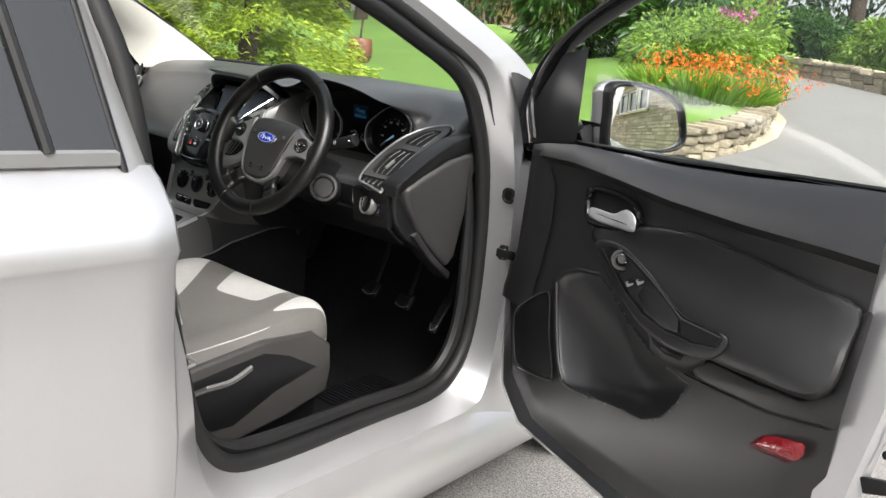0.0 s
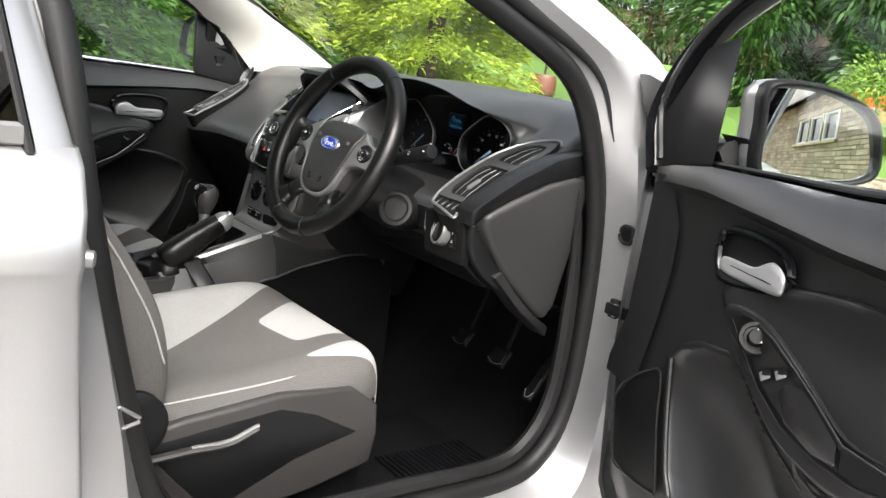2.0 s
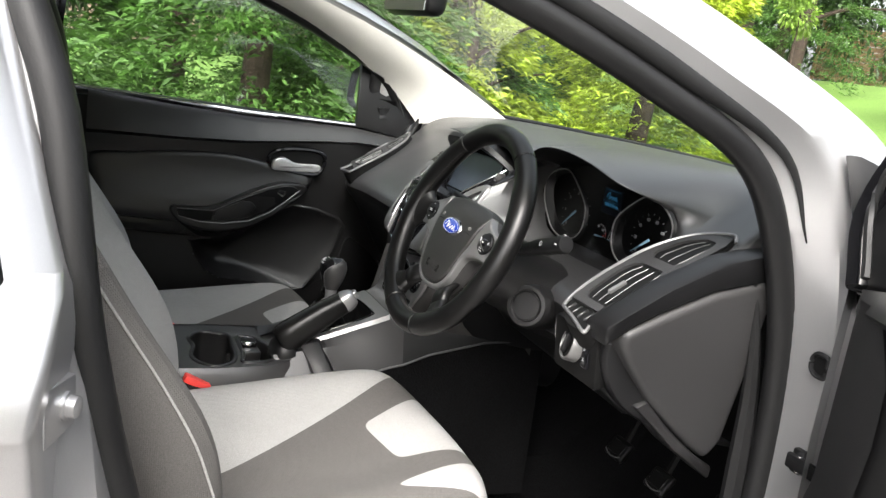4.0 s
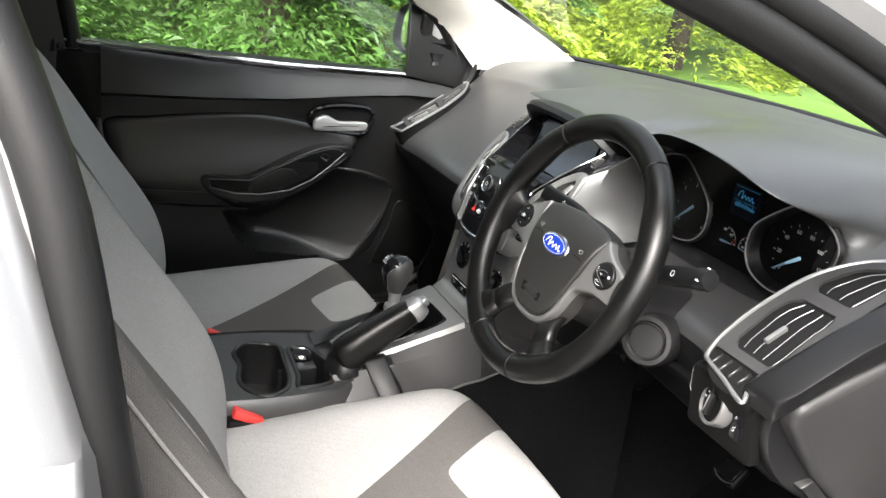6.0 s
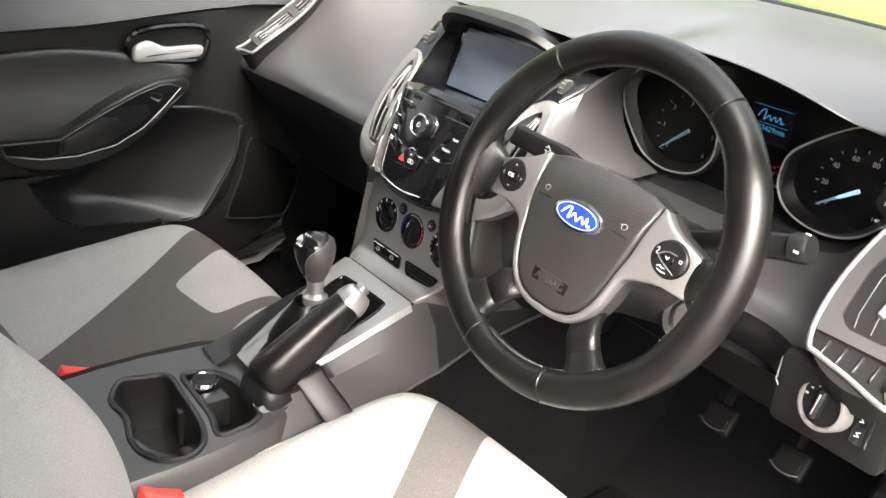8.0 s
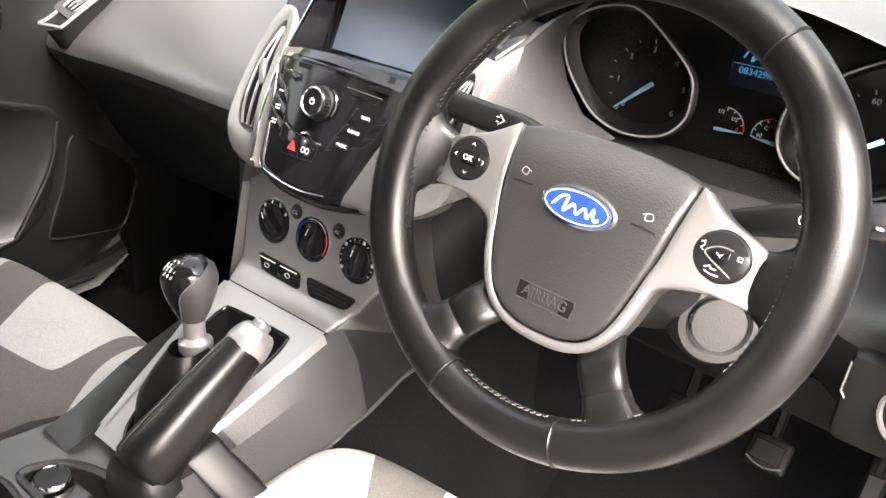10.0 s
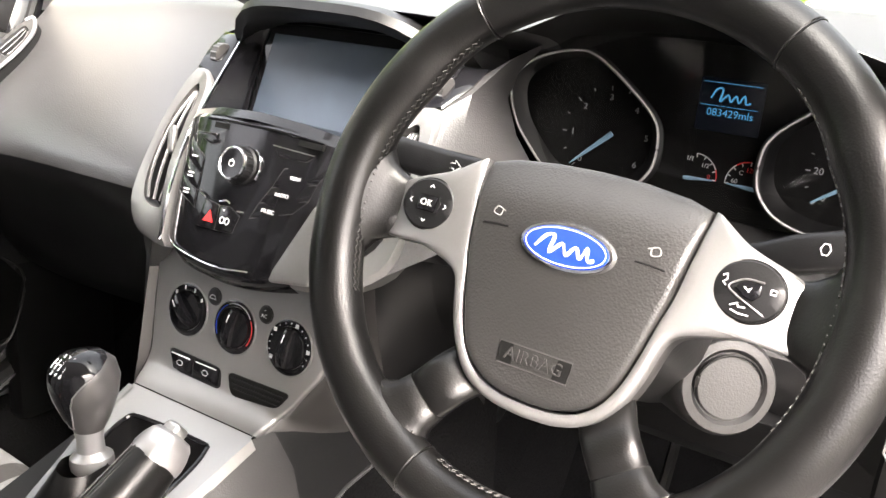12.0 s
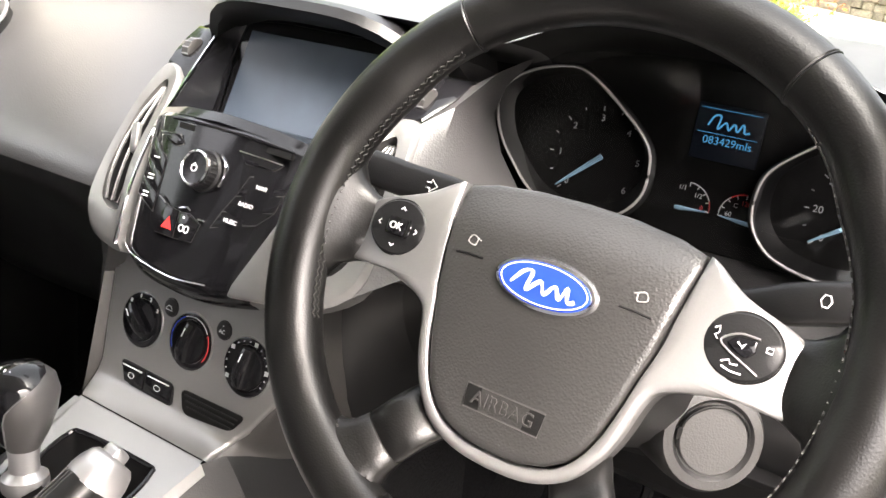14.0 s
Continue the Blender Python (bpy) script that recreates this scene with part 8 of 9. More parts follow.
# ---- mirrors ----
def door_mirror(at, face, s, sail, label, tilt=0.0):
    """Housing round a glass centred at `at`, which faces `face`."""
    n = Vector(face).normalized()
    B = basis(Vector((0, 0, 1)).cross(n), (0, 0, 1))
    t = thing("door_mirror", at, label, "door mirror", "door mirrors")
    q = lambda x, y, z: Vector(at) + B @ Vector((x, y, z))
    out = [(-0.0647, 0.0499), (-0.0324, 0.0618), (0.0264, 0.0593), (0.0783, 0.0373), (0.0954, 0.0016), (0.0998, -0.0363), (0.0734, -0.0539), (0.02, -0.0610), (-0.0308, -0.0668), (-0.0529, -0.0609), (-0.0600, -0.03), (-0.0615, 0.0026)]
    if s < 0:
        out = [(-x, y) for x, y in reversed(out)]
    o = [(p.x, p.y) for p in spline([(x - s * 0.017, y, 0) for x, y in out], 3, closed=True)]
    ring = lambda k, z, dx=0.0: [q(s * 0.017 + x * k + dx, y * k, z) for x, y in o]
    part("mirror_shell", loft([ring(0.985, -0.010), ring(0.985, 0.004), ring(1.05, 0.007), ring(1.11, 0.003), ring(1.13, -0.006), ring(1.12, -0.026)], closed_v=True), DARK, t, "black mirror surround", 60)
    part("mirror_cap", loft([ring(1.10, -0.024), ring(1.13, -0.028), ring(1.12, -0.045, -s * 0.004), ring(1.0, -0.075, -s * 0.012), ring(0.75, -0.098, -s * 0.018), ring(0.3, -0.110, -s * 0.02)], closed_v=True, caps=True), PAINT, t, "silver mirror housing", 60)
    lean = Matrix.Rotation(radians(-tilt), 3, "X")
    rows = [[Vector(at) + B @ (Vector((0, 0, -0.003)) + lean @ Vector((s * 0.017 + x * k, y * k, -(x * x + y * y) * k * k / 3.6))) for x, y in o] for k in (1.0, 0.92, 0.84, 0.76, 0.68, 0.6, 0.52, 0.44, 0.36, 0.28, 0.2, 0.12, 0.04)]
    part("mirror_glass", loft(rows, closed_v=True, caps=True), MIRROR, t, "mirror glass")
    lowq = [(-0.075, -0.020), (-0.05, -0.050), (0.0, -0.068), (0.06, -0.064), (0.06, -0.050), (-0.02, -0.045)]
    part("mirror_foot", loft([[q(s * x - s * dx, y, z) for x, y in lowq] for z, dx in ((-0.020, 0.0), (-0.045, 0.006), (-0.075, 0.02))], closed_v=True, caps=True), DARK, t, "black foot of the mirror", 60)
    f0, f1 = q(-s * 0.06, -0.045, -0.05), Vector(sail)
    part("mirror_arm", tube([f0, f0.lerp(f1, 0.5) + Vector((0, 0, -0.006)), f1], [0.04, 0.035, 0.04], 10, flat=0.6), DARK, t)


door_mirror((1.165, 0.262, 1.098), (0.76, -0.648, 0.03), 1, driver_point(0.2, 1.06, -0.125), "silver door mirror on the open door, reflecting a stone house", 3.8)
door_mirror((-0.80, 0.215, 1.075), (0.04, -1, -0.05), -1, (-0.74, 0.27, 1.0), "silver passenger door mirror in a black surround")

rvm = thing("rear_view_mirror", (0.01, 0.03, 1.3), "black rear-view mirror hung from the windscreen", "mirror")
part("mirror_case", block((0.01, 0.02, 1.30), (0.23, 0.045, 0.065), Matrix.Rotation(radians(-8), 3, "X"), 0.018, 3), DARK, rvm)
part("mirror_face", slab([(-0.095, -0.0035, 1.325), (0.115, -0.0035, 1.325), (0.115, -0.005, 1.275), (-0.095, -0.005, 1.275)], (0, 0.002, 0), 0), MIRROR, rvm)
part("mirror_stem", tube([(0.01, 0.03, 1.31), (0.01, 0.07, 1.335), (0.01, 0.11, 1.35)], 0.012, 8), DARK, rvm)

# ---- pedals and mat ----
for i, (x, y, z) in enumerate([(0.345, 0.462, 0.485), (0.465, 0.472, 0.478), (0.590, 0.48, 0.470)]):
    p = thing("pedal", (x, y, z), "black %s pedal with a bright metal edge" % ("clutch", "brake", "accelerator")[i], "pedal", "pedals")
    w_, h_ = (0.056, 0.046) if i < 2 else (0.030, 0.11)
    lean = Matrix.Rotation(radians(-38), 3, "X")
    part("pedal_pad", block((x, y, z), (w_, 0.014, h_), lean, 0.0065, 3), PIT, p)
    part("pedal_plate", block(Vector((x, y, z)) + lean @ Vector((0, -0.0075, 0)), (w_ * 0.7, 0.003, h_ * 0.6), lean, 0.0012, 1), PEDAL, p)
    low_ = [Vector((x, y, z)) + lean @ Vector((k * w_, -0.008, -h_ * (0.46 - 0.9 * k * k))) for k in (-0.42, -0.2, 0.0, 0.2, 0.42)]
    part("plate_edge", tube(low_, 0.0012, 5), SILVER, p)
    part("pedal_arm", tube([(x, y + 0.01, z), (x, y + 0.05, z + 0.1), (x, y + 0.06, z + 0.22)], 0.007, 6), PIT, p)
mat = thing("floor_mat", (0.38, 0.3, 0.23), "black carpet mat with a ribbed rubber heel pad", "floor mat")
part("mat_carpet", slab([(0.18, 0.02, 0.222), (0.64, 0.02, 0.226), (0.64, 0.48, 0.222), (0.18, 0.48, 0.215)], (0, 0, -0.012), 0.004), CARPET, mat)
for k in range(18):
    part("heel_rib", block((0.50, 0.22 + 0.0145 * k, 0.229), (0.24, 0.007, 0.006), None, 0.001, 1), GLOSS, mat)

# hardware on the pillars
ck = thing("door_check", (0.832, 0.368, 0.78), "black door check strap and cable grommet", "door hardware")
gm = spline([(0.8167 + x, 0.3720, 0.8623 + z) for x, z in [(-0.012, 0.010), (-0.005, 0.0155), (0.010, 0.0150), (0.0135, 0.010), (0.0135, -0.010), (0.009, -0.0150), (-0.002, -0.0150), (-0.011, -0.009), (-0.0135, 0.0)]], 4, closed=True)
gr_ = part("grommet", tube(gm, 0.0038, 8, closed=True), RUBBER, ck, "rounded rubber cable grommet")
# flat black sheet for the shade inside the grommet's hole
part("grommet_well", slab(gm, (0, 0.003, 0), 0), PIT, gr_)
part("check_strap", block((0.846, 0.352, 0.7253), (0.05, 0.010, 0.022), None, 0.003), DARK, ck)
part("strap_bracket", block((0.8330, 0.362, 0.7253), (0.020, 0.012, 0.036), None, 0.003), RUBBER, ck)
part("check_roller", lathe([(0.005, -0.012), (0.005, 0.012)], (0.8400, 0.354, 0.7253), (0, 0, 1), 10), CHROME, ck)
st = thing("door_striker", (0.795, -0.53, 0.62), "bright steel door striker on the rear pillar", "door hardware")
part("striker_loop", tube([(0.797, -0.534, 0.640), (0.80, -0.528, 0.642), (0.80, -0.502, 0.624), (0.80, -0.502, 0.619), (0.80, -0.526, 0.612), (0.797, -0.534, 0.612)], 0.0027, 8), SILVER, st)
part("striker_plate", block((0.80, -0.535, 0.616), (0.024, 0.004, 0.05), None, 0.002), PAINT, st)
part("bolt_bracket", slab([(0.835, -0.612, 0.862), (0.775, -0.585, 0.855), (0.775, -0.583, 0.805), (0.835, -0.610, 0.805)], (0.004, 0.009, 0), 0.002), PAINT, st)
part("pillar_bolt", lathe([(0.014, 0), (0.014, 0.004), (0.011, 0.005), (0.0105, 0.013), (0.007, 0.015)], (0.800, -0.586, 0.832), (0.42, 0.9, 0), 12), PAINT, st)
# black corner seal where the wing meets the pillar
sl = thing("corner_seal", (0.79, 0.385, 1.08), "black rubber corner seal beside the windscreen pillar", "seal")
part("seal_strip", slab([(0.782, 0.355, 1.155), (0.80, 0.40, 1.14), (0.838, 0.40, 1.0), (0.850, 0.392, 0.95), (0.840, 0.380, 0.96), (0.810, 0.362, 1.08)], (0.012, 0.02, 0), 0.003), RUBBER, sl)

# ---- the garden ----
conifer("golden_conifer", (-6.5, 5.6), 4.4, 1.6, None, 30000, "bushy golden-green conifer on the lawn", GOLD)
conifer("golden_conifer", (-9.4, 6.4), 5.5, 2.0, None, 24000, "tall golden-green conifer behind the lawn", GOLD)
conifer("golden_conifer", (-6.3, 3.2), 2.3, 1.2, None, 15000, "low golden-green conifer beside the hedge", GOLD)
conifer("green_conifer", (-5.6, 0.9), 4.6, 1.9, None, 30000, "dense green conifer beside the drive", MID_GREEN, curve=0.55)
conifer("green_conifer", (-6.4, -1.6), 5.0, 2.0, None, 24000, "dense green conifer beside the drive", MID_GREEN, curve=0.55)
conifer("green_conifer", (-7.9, 3.0), 6.0, 2.2, None, 24000, "dense green conifer in the hedge", MID_GREEN, curve=0.6)
conifer("dark_conifer", (-9.0, 0.6), 8.0, 2.8, None, 20000, "tall dark conifer in the hedge", DARK_GREEN, curve=0.6)
conifer("dark_conifer", (-12.0, 4.6), 9.0, 3.0, None, 18000, "tall dark conifer in the hedge", DARK_GREEN, curve=0.6)
conifer("green_conifer", (-14.2, 15.8), 7.0, 2.6, None, 18000, "pointed green conifer at the lawn's far side", MID_GREEN)
conifer("bronze_conifer", (-10.5, 22.0), 8.0, 2.8, None, 16000, "conifer with bronze-tipped fronds", RUST)
conifer("dark_conifer", (-20.5, 21.5), 10.0, 3.2, None, 16000, "tall dark conifer near the fence", DARK_GREEN)
bush("rhododendron", (-5.7, 13.0), (2.0, 1.7, 1.8), None, 15000, (0.17, 0.055), "large dark green rhododendron behind the flowers", mat=BROADLEAF)
bush("rhododendron", (-3.6, 12.8), (1.45, 1.3, 2.1), None, 15000, (0.17, 0.055), "large glossy rhododendron behind the flowers", mat=BROADLEAF)
bush("lime_shrub", (-2.8, 10.4), (0.95, 0.8, 0.75), None, 9000, (0.09, 0.03), "lime green shrub behind the flowers", mat=LIME)
pk_ = bush("pink_hydrangea", (-2.25, 11.1), (0.55, 0.5, 0.8), None, 3500, (0.10, 0.05), "shrub with pink flower heads", mat=LIME)
p, w = crown_points(170, (-2.35, 10.75, land(-2.35, 10.75) + 1.25), (0.22, 0.16, 0.10), 6, 0.6)
leaves("flower_head", p, w, 0.05, 0.04, PINK, pk_, "pink flower heads")
bush("low_shrub", (-1.45, 15.2), (0.75, 0.6, 0.55), None, 6000, (0.11, 0.045), "low green shrub above the drive's far wall", mat=LIME)
bush("low_shrub", (-2.75, 15.6), (0.8, 0.6, 0.6), None, 7000, (0.12, 0.05), "low green shrub above the drive's far wall", mat=BROADLEAF)
bush("low_shrub", (0.1, 14.6), (0.8, 0.7, 0.55), None, 6000, (0.12, 0.05), "low dark shrub above the drive's far wall", mat=BROADLEAF)

# orange flower clump: arching blades with flower sprays
cz = land(0, 8.9) + 0.28
cro = thing("crocosmia", (-1.95, 8.9, cz), "arching green sword leaves with orange flowers", "flowering plant")
n = 5200
r = np.sqrt(LEAF_RNG.uniform(0, 1, n))
a = LEAF_RNG.uniform(0, math.tau, n)
base = np.stack([-1.95 + 0.78 * r * np.cos(a), 8.9 + 0.7 * r * np.sin(a), np.full(n, cz - 0.05)], 1)
way = np.stack([0.45 * r * np.cos(a) + LEAF_RNG.normal(size=n) * 0.22, 0.45 * r * np.sin(a) + LEAF_RNG.normal(size=n) * 0.22, np.ones(n)], 1)
leaves("foliage", base, way, 0.5, 0.022, SWORD, cro, "arching sword-shaped leaves", droop=0.22)
k = LEAF_RNG.integers(0, n, 190)
heads = base[k] + way[k] / np.linalg.norm(way[k], axis=1, keepdims=True) * LEAF_RNG.uniform(0.30, 0.68, (190, 1))
heads[:, 0] += 0.22
heads[:, 1] -= 0.1
q = np.repeat(heads, 7, axis=0) + LEAF_RNG.normal(size=(190 * 7, 3)) * 0.04
leaves("blossom", q, LEAF_RNG.normal(size=q.shape), 0.045, 0.025, ORANGE, cro, "orange funnel flowers")

# raised bed behind its low stone wall
STONE = shader("weathered_sandstone", (0.33, 0.28, 0.2), 0.9, grain=0.25, grain_size=0.02, stain=0.3, stain_size=0.2, bump=0.8, bump_size=0.02)
nt = STONE.node_tree
info, rg, ml = nt.nodes.new("ShaderNodeObjectInfo"), nt.nodes.new("ShaderNodeMapRange"), nt.nodes.new("ShaderNodeVectorMath")
pb = nt.nodes["Principled BSDF"]
src = pb.inputs["Base Color"].links[0].from_socket
rg.inputs[3].default_value, rg.inputs[4].default_value = 0.65, 1.3
ml.operation = "MULTIPLY"
nt.links.new(info.outputs["Random"], rg.inputs[0])
nt.links.new(src, ml.inputs[0])
nt.links.new(rg.outputs[0], ml.inputs[1])
nt.links.new(ml.outputs[0], pb.inputs["Base Color"])
wall_x = lambda y: kerb_x(y) - interp(y, [(6.0, 0.03), (7.5, 0.12), (9.0, 0.26), (12.0, 0.26)])[0]
bed_edge = [(wall_x(y / 10), y / 10) for y in range(60, 121, 4)]
rows = []
for x, y in bed_edge:
    h, e = land(x, y), min(1, 0.03 + (y - 6.0) / 2.4)
    rows.append([(x, y, h), (x, y, h + 0.33 * e), (x - 0.3, y, h + 0.37 * e), (x - 1.6, y, h + 0.34 * e), (x - 3.5, y, h + 0.005)])
bed = tagged(part("flower_bed", loft(rows), LAWN, None, angle=80), "raised lawn edge held by a low stone wall", "flower bed", kind="structure")
wall = thing("garden_wall", (-0.5, 8.0, land(0, 8.0)), "low curved dry-stone wall of weathered sandstone", "garden wall")
stone_meshes = []
for i in range(6):
    bm = block((0, 0, 0), (1, 1, 1), None, 0.12, 2)
    for v in bm.verts:
        v.co += Vector((random.uniform(-0.05, 0.05), random.uniform(-0.06, 0.06), random.uniform(-0.05, 0.05)))
    me = bpy.data.meshes.new("stone")
    bm.to_mesh(me)
    bm.free()
    me.materials.append(STONE)
    stone_meshes.append(smooth(me, 50))
edge = spline([(x, y, 0) for x, y in bed_edge], 6)


def along(pts):
    out, d = [0.0], 0.0
    for p, q in zip(pts, pts[1:]):
        d += (q - p).length
        out.append(d)
    return out


def at_length(pts, cum, s):
    for i in range(len(pts) - 1):
        if s <= cum[i + 1]:
            t = (s - cum[i]) / (cum[i + 1] - cum[i])
            return pts[i].lerp(pts[i + 1], t), (pts[i + 1] - pts[i]).normalized()
    return pts[-1], (pts[-1] - pts[-2]).normalized()


def lay_wall(pts, parent, courses, name="stone"):
    cum = along(pts)
    for c, (z0, h, cap_) in enumerate(courses):
        s = -random.uniform(0, 0.2)
        while s < cum[-1]:
            l = random.uniform(0.16, 0.42)
            p, d = at_length(pts, cum, max(0, s + l / 2))
            ob = new(name, random.choice(stone_meshes))
            ob.parent = parent
            ob.matrix_parent_inverse = parent.matrix_basis.inverted()
            turn_ = math.atan2(d.y, d.x)
            ob.matrix_basis = Matrix.Translation((p.x, p.y, land(p.x, p.y) + z0 + h / 2)) @ Matrix.Rotation(turn_ + random.uniform(-0.05, 0.05), 4, "Z") @ Matrix.Diagonal((l * 0.98, 0.22 + (0.08 if cap_ else random.uniform(-0.03, 0.03)), h * 0.97, 1))
            s += l


lay_wall(edge, wall, [(0.0, 0.10, 0), (0.10, 0.10, 0), (0.20, 0.09, 0), (0.29, 0.07, 1)])
far_edge = spline([(x, y, 0) for x, y in [(5.0, 9.6), (2.5, 11.55), (0.5, 12.95), (-0.73, 13.68), (-1.41, 14.12), (-2.12, 14.40), (-4.0, 15.2), (-7.0, 16.6)]], 6)
wall2 = thing("garden_wall", (0, 13.3, land(0, 13.3)), "low stone wall along the far side of the drive", "garden wall")
lay_wall(far_edge, wall2, [(0.0, 0.13, 0), (0.13, 0.12, 0), (0.25, 0.1, 1)])

# kerb stones at the wall's foot
kerb = tagged(part("kerb", loft([[(x, y, land(0, y) + 0.035 + z) for x, z in ((wall_x(y), 0.05), (kerb_x(y) - 0.03, 0.05), (kerb_x(y), 0.0))] for y in [6.0 + 0.4 * k for k in range(15)]]), STONE, None), "worn stone edging at the foot of the bed wall", "kerb", kind="structure")

# half-barrel pot with a slim young tree
px, py = -8.63, 9.92
pz = land(px, py)
TERRA = shader("brown_glazed_clay", (0.2, 0.075, 0.05), 0.45, grain=0.15, grain_size=0.03, stain=0.25, bump=0.3, bump_size=0.02)
pot = thing("plant_pot", (px, py, pz), "brown barrel-shaped plant pot on the lawn", "plant pot")
part("barrel", lathe([(0.17, 0), (0.21, 0.06), (0.235, 0.2), (0.22, 0.36), (0.20, 0.42), (0.18, 0.42), (0.18, 0.36)], (px, py, pz), (0, 0, 1), 28), TERRA, pot)
part("hoop", lathe([(0.232, 0.10), (0.238, 0.115), (0.234, 0.13)], (px, py, pz), (0, 0, 1), 28, caps=False), SOIL, pot)
part("potting_soil", lathe([(0.182, 0.37), (0.18, 0.38), (0.05, 0.40)], (px, py, pz), (0, 0, 1), 20), SOIL, pot)
yt = thing("young_tree", (px, py, pz + 0.38), "slim young tree growing in the pot", "tree")
part("trunk", tube(spline([(px, py, pz + 0.36), (px + 0.02, py, pz + 1.1), (px - 0.01, py, pz + 1.9)], 6), [0.022 - 0.001 * i for i in range(13)], 7), BARK, yt)
p, w = crown_points(1600, (px, py, pz + 2.0), (0.4, 0.4, 0.6), 10)
leaves("crown", p, w, 0.08, 0.035, LIME, yt)

# timber fence and shed front among the trees
PLANK = shader("weathered_fence_board", (0.26, 0.17, 0.1), 0.85, grain=0.3, grain_size=0.03, stain=0.3, stain_size=0.4, bump=0.6, bump_size=0.02)
fx, fy = -19.2, 26.0
fz = land(fx, fy)
fence = thing("fence", (fx, fy, fz), "weathered brown timber fence with a leaning gate", "fence")
ft = Matrix.Rotation(radians(30), 3, "Z")
for i in range(10):
    part("rail_board", block(Vector((fx, fy, fz + 0.1 + 0.19 * i)) + ft @ Vector((-1.6, 0, 0)), (2.4, 0.03, 0.17), ft, 0.005, 1), PLANK, fence)
    part("rail_board", block(Vector((fx, fy, fz + 0.1 + 0.19 * i)) + ft @ Vector((4.2, 0, 0)), (4.6, 0.03, 0.17), ft, 0.005, 1), PLANK, fence)
for i in range(9):
    part("gate_board", block(Vector((fx, fy, fz + 1.05)) + ft @ Vector((-0.25 + 0.21 * i, 0.1 * (i % 2), 0)), (0.19, 0.03, 2.0), ft, 0.005, 1), PLANK, fence)
for x in (-2.8, -0.4, 1.75, 3.0, 6.4):
    part("post", block(Vector((fx, fy, fz + 1.05)) + ft @ Vector((x, -0.08, 0)), (0.12, 0.12, 2.2), ft, 0.01, 1), PLANK, fence)

# woodland behind: trunks and a wall of leaves
woods = tagged(new("woodland"), "dense shaded woodland behind the garden", "woodland", kind="stuff")
woods.matrix_basis = Matrix.Translation((-12, 26, 2))
pts_, ways_ = [], []
for i in range(46):
    ang = radians(-100 + 175 * i / 45)
    d = random.uniform(24, 30)
    x, y = -3 + d * math.sin(ang - radians(18)), 4 + d * math.cos(ang - radians(18))
    p, w = crown_points(2600, (x, y, land(x, y) + random.uniform(2.8, 4.5)), (2.6, 2.6, 4.6), 12)
    pts_.append(p)
    ways_.append(w)
for x, y in ((-25.5, 26.5), (-23.5, 28.5), (-21.5, 30.5), (-19.0, 31.0), (-17.0, 31.5), (-14.5, 31.0)):
    p, w = crown_points(2600, (x, y, land(x, y) + 3.6), (2.4, 2.0, 4.6), 14)
    pts_.append(p)
    ways_.append(w)
p, w = np.concatenate(pts_), np.concatenate(ways_)
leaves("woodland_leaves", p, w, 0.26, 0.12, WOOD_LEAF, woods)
for i in range(16):
    ang = radians(-70 + 100 * i / 15)
    d = random.uniform(18, 22)
    x, y = -3 + d * math.sin(ang - radians(18)), 4 + d * math.cos(ang - radians(18))
    if (-8 < x < 2 and y < 20) or -47 < math.degrees(math.atan2(x + 3, y - 4)) < -27:
        continue
    z = land(x, y)
    t = thing("tree", (x, y, z), "tall woodland tree with a bare brown trunk", "tree", "woodland trees")
    limbs((x, y, z - 0.2), (x + random.uniform(-0.4, 0.4), y, z + 8), 0.24, t, 5, 1.6)
    p, w = crown_points(5000, (x, y, z + 7.0), (2.2, 2.2, 2.6), 14)
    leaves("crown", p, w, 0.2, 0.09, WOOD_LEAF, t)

# ---- stone house behind the car, seen in the door mirror ----
HC, HT = Vector((14.6, -4.02, 0)), Matrix.Rotation(radians(142.4), 3, "Z")
house = thing("house", HC, "stone house with a tiled roof and a three-light window", "house")


def H(x, y, z):
    return HC + HT @ Vector((x, y, z))


WX0, WX1, WZ0, WZ1, EAVE = -2.08, 2.08, 2.5, 3.5, 4.25
for x0, x1, z0, z1 in ((-14, WX0, 0, EAVE), (WX1, 7, 0, EAVE), (WX0, WX1, 0, WZ0), (WX0, WX1, WZ1, EAVE)):
    part("wall", block(H((x0 + x1) / 2, -0.2, (z0 + z1) / 2), (x1 - x0, 0.36, z1 - z0), HT, 0), STONE, house, "coursed sandstone wall")
bm = bmesh.new()
z = 0.0
while z < EAVE - 0.05:
    h = random.uniform(0.11, 0.2)
    x = -13.6 - random.uniform(0, 0.3)
    while x < 6.8:
        l = random.uniform(0.3, 0.85)
        if not (x + l > WX0 - 0.08 and x < WX1 + 0.08 and z + h > WZ0 - 0.1 and z < WZ1 + 0.1):
            o = random.uniform(0, 0.02)
            vs = [bm.verts.new(H(a, b, c)) for a, b, c in ((x, -0.03, z), (x + l - 0.012, -0.03, z), (x + l - 0.012, -0.03, z + h - 0.012), (x, -0.03, z + h - 0.012),
                                                         (x + 0.01, 0.0 + o, z + 0.01), (x + l - 0.022, 0.0 + o, z + 0.01), (x + l - 0.022, 0.0 + o, z + h - 0.022), (x + 0.01, 0.0 + o, z + h - 0.022))]
            for q in ((4, 5, 6, 7), (0, 1, 5, 4), (1, 2, 6, 5), (2, 3, 7, 6), (3, 0, 4, 7)):
                bm.faces.new([vs[i] for i in q])
        x += l
    z += h
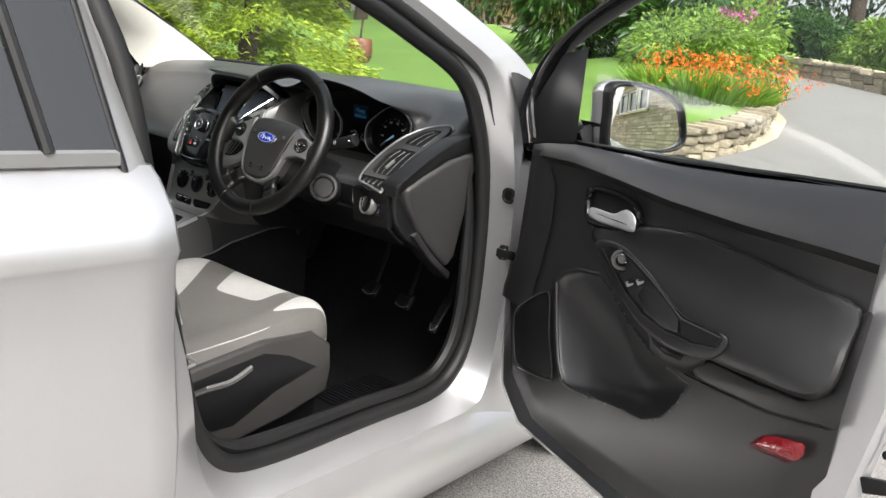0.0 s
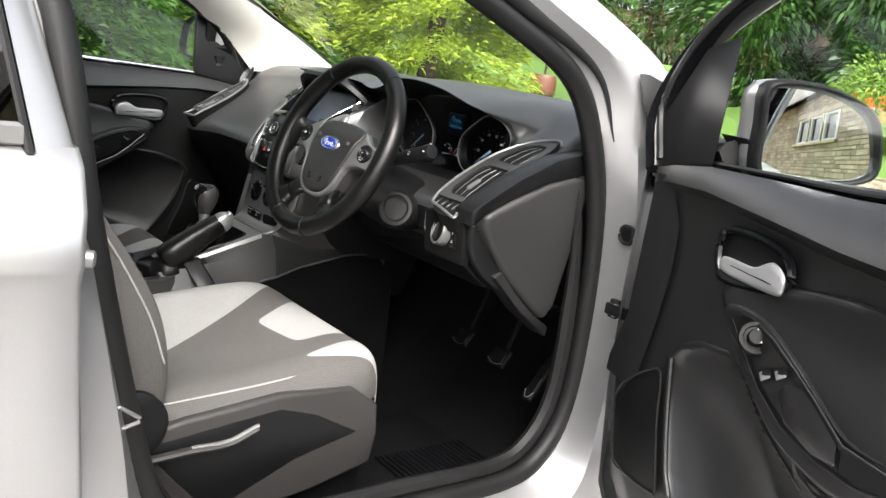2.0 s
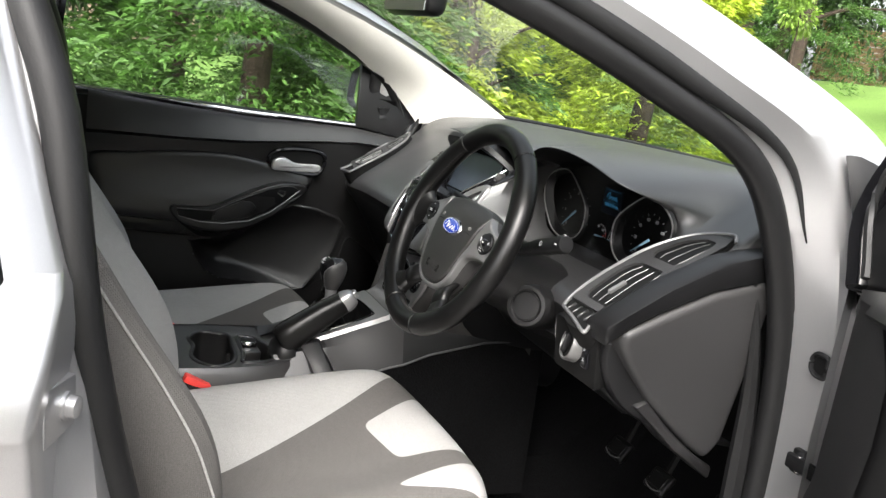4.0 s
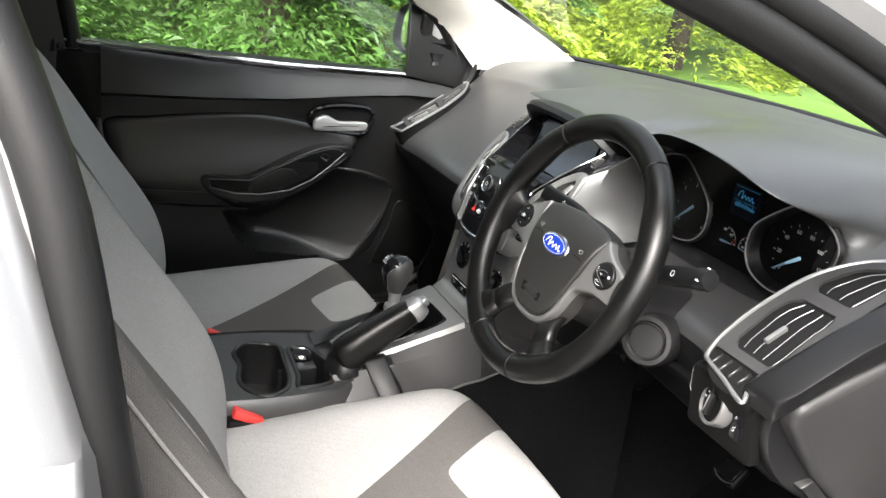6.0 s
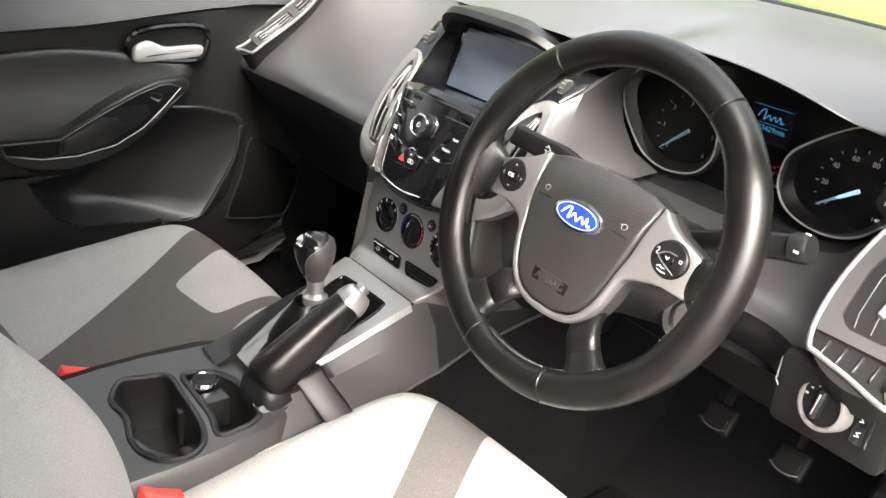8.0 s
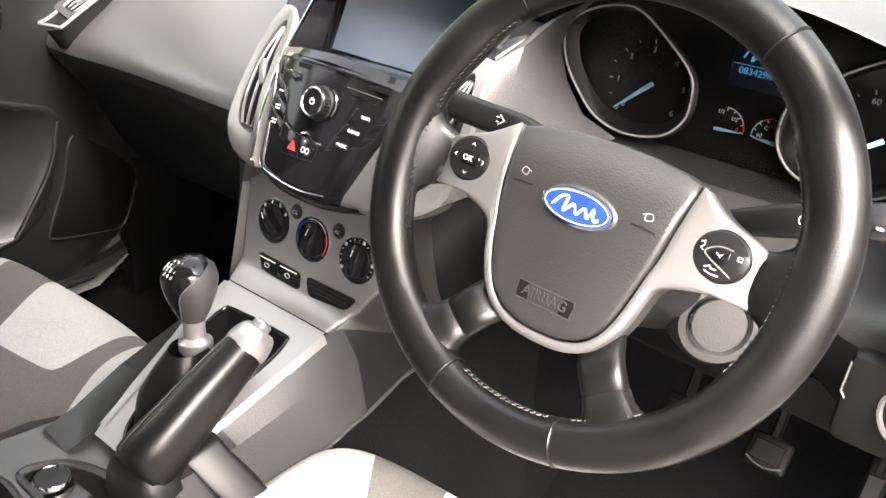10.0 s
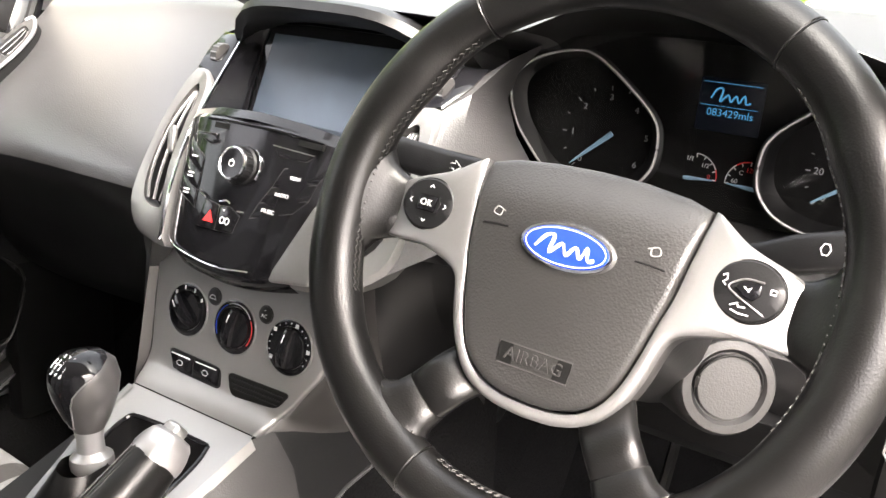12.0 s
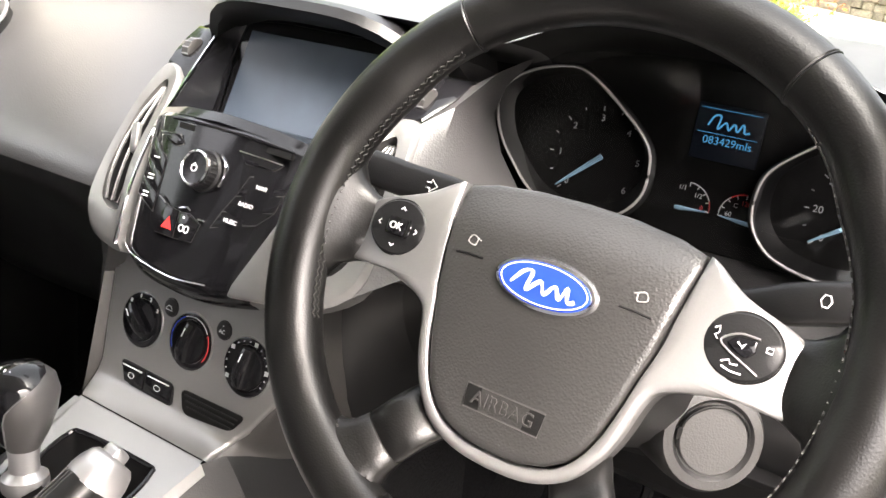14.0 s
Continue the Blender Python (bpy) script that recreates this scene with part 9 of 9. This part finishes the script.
HSTONE = shader("buff_house_stone", (0.42, 0.36, 0.25), 0.9, grain=0.2, grain_size=0.03, stain=0.2, stain_size=0.5, island=0.3, bump=0.6, bump_size=0.03)
tagged(part("wall_stones", bm, HSTONE, house, "buff sandstone courses", 30), kind="stuff")
UPVC = shader("white_window_paint", (0.8, 0.8, 0.78), 0.4, stain=0.05)
PANE = shader("dark_window_pane", (0.01, 0.012, 0.012), 0.05)
wd = part("window", block(H(0, -0.16, (WZ0 + WZ1) / 2), (WX1 - WX0, 0.04, WZ1 - WZ0), HT, 0), PANE, house, "white three-light casement window")
for x in (-1.42, 0.0, 1.42):
    for k in (-0.58, 0.58):
        part("casement_stile", block(H(x + k, -0.07, (WZ0 + WZ1) / 2), (0.17, 0.1, WZ1 - WZ0 - 0.01), HT, 0.006), UPVC, wd)
    for z in (WZ0 + 0.035, WZ1 - 0.035):
        part("casement_rail", block(H(x, -0.073, z), (1.02, 0.1, 0.06), HT, 0.006), UPVC, wd)
    part("pane", block(H(x, -0.11, (WZ0 + WZ1) / 2), (1.0, 0.01, WZ1 - WZ0 - 0.12), HT, 0), PANE, wd)
for x in (-0.71, 0.71):
    part("mullion", block(H(x, -0.05, (WZ0 + WZ1) / 2), (0.10, 0.16, WZ1 - WZ0), HT, 0.01), HSTONE, wd, "stone mullion")
part("sill", block(H(0, 0.03, WZ0 - 0.06), (4.5, 0.16, 0.1), HT, 0.01), HSTONE, wd)
part("lintel", block(H(0, -0.02, WZ1 + 0.09), (4.5, 0.1, 0.16), HT, 0.01), HSTONE, wd)
TILE = shader("dark_roof_tile", (0.11, 0.1, 0.09), 0.85, grain=0.2, grain_size=0.03, stain=0.3, stain_size=0.4, bump=0.5, bump_size=0.03)
rf = part("roof", slab([H(-14.3, 0.35, EAVE - 0.1), H(7.3, 0.35, EAVE - 0.1), H(7.3, -3.2, EAVE + 4.2), H(-14.3, -3.2, EAVE + 4.2)], (0, 0, 0.06), 0.01), TILE, house, "dark tiled roof")
for k in range(11):
    y, z = 0.38 - 0.30 * k, EAVE - 0.03 + 0.363 * k
    part("tile_course", slab([H(-14.3, y, z), H(7.3, y, z), H(7.3, y - 0.32, z + 0.39), H(-14.3, y - 0.32, z + 0.39)], (0, 0, 0.03), 0.006), TILE, rf)
part("gutter", tube([H(-14.3, 0.42, EAVE - 0.08), H(7.3, 0.42, EAVE - 0.08)], 0.05, 8), DARK, house)
for e in (-14, 7):
    part("gable", slab([H(e, -0.2, 0), H(e, -6, 0), H(e, -6, EAVE), H(e, -3.2, EAVE + 4.1), H(e, -0.2, EAVE)], HT @ Vector((0.3 if e < 0 else -0.3, 0, 0)), 0), STONE, house)
part("rear_wall", block(H(-3.5, -6, EAVE / 2), (21, 0.36, EAVE), HT, 0), STONE, house)
part("rear_roof", slab([H(-14.3, -6.3, EAVE - 0.1), H(7.3, -6.3, EAVE - 0.1), H(7.3, -3.2, EAVE + 4.2), H(-14.3, -3.2, EAVE + 4.2)], (0, 0, 0.06), 0.01), TILE, house)
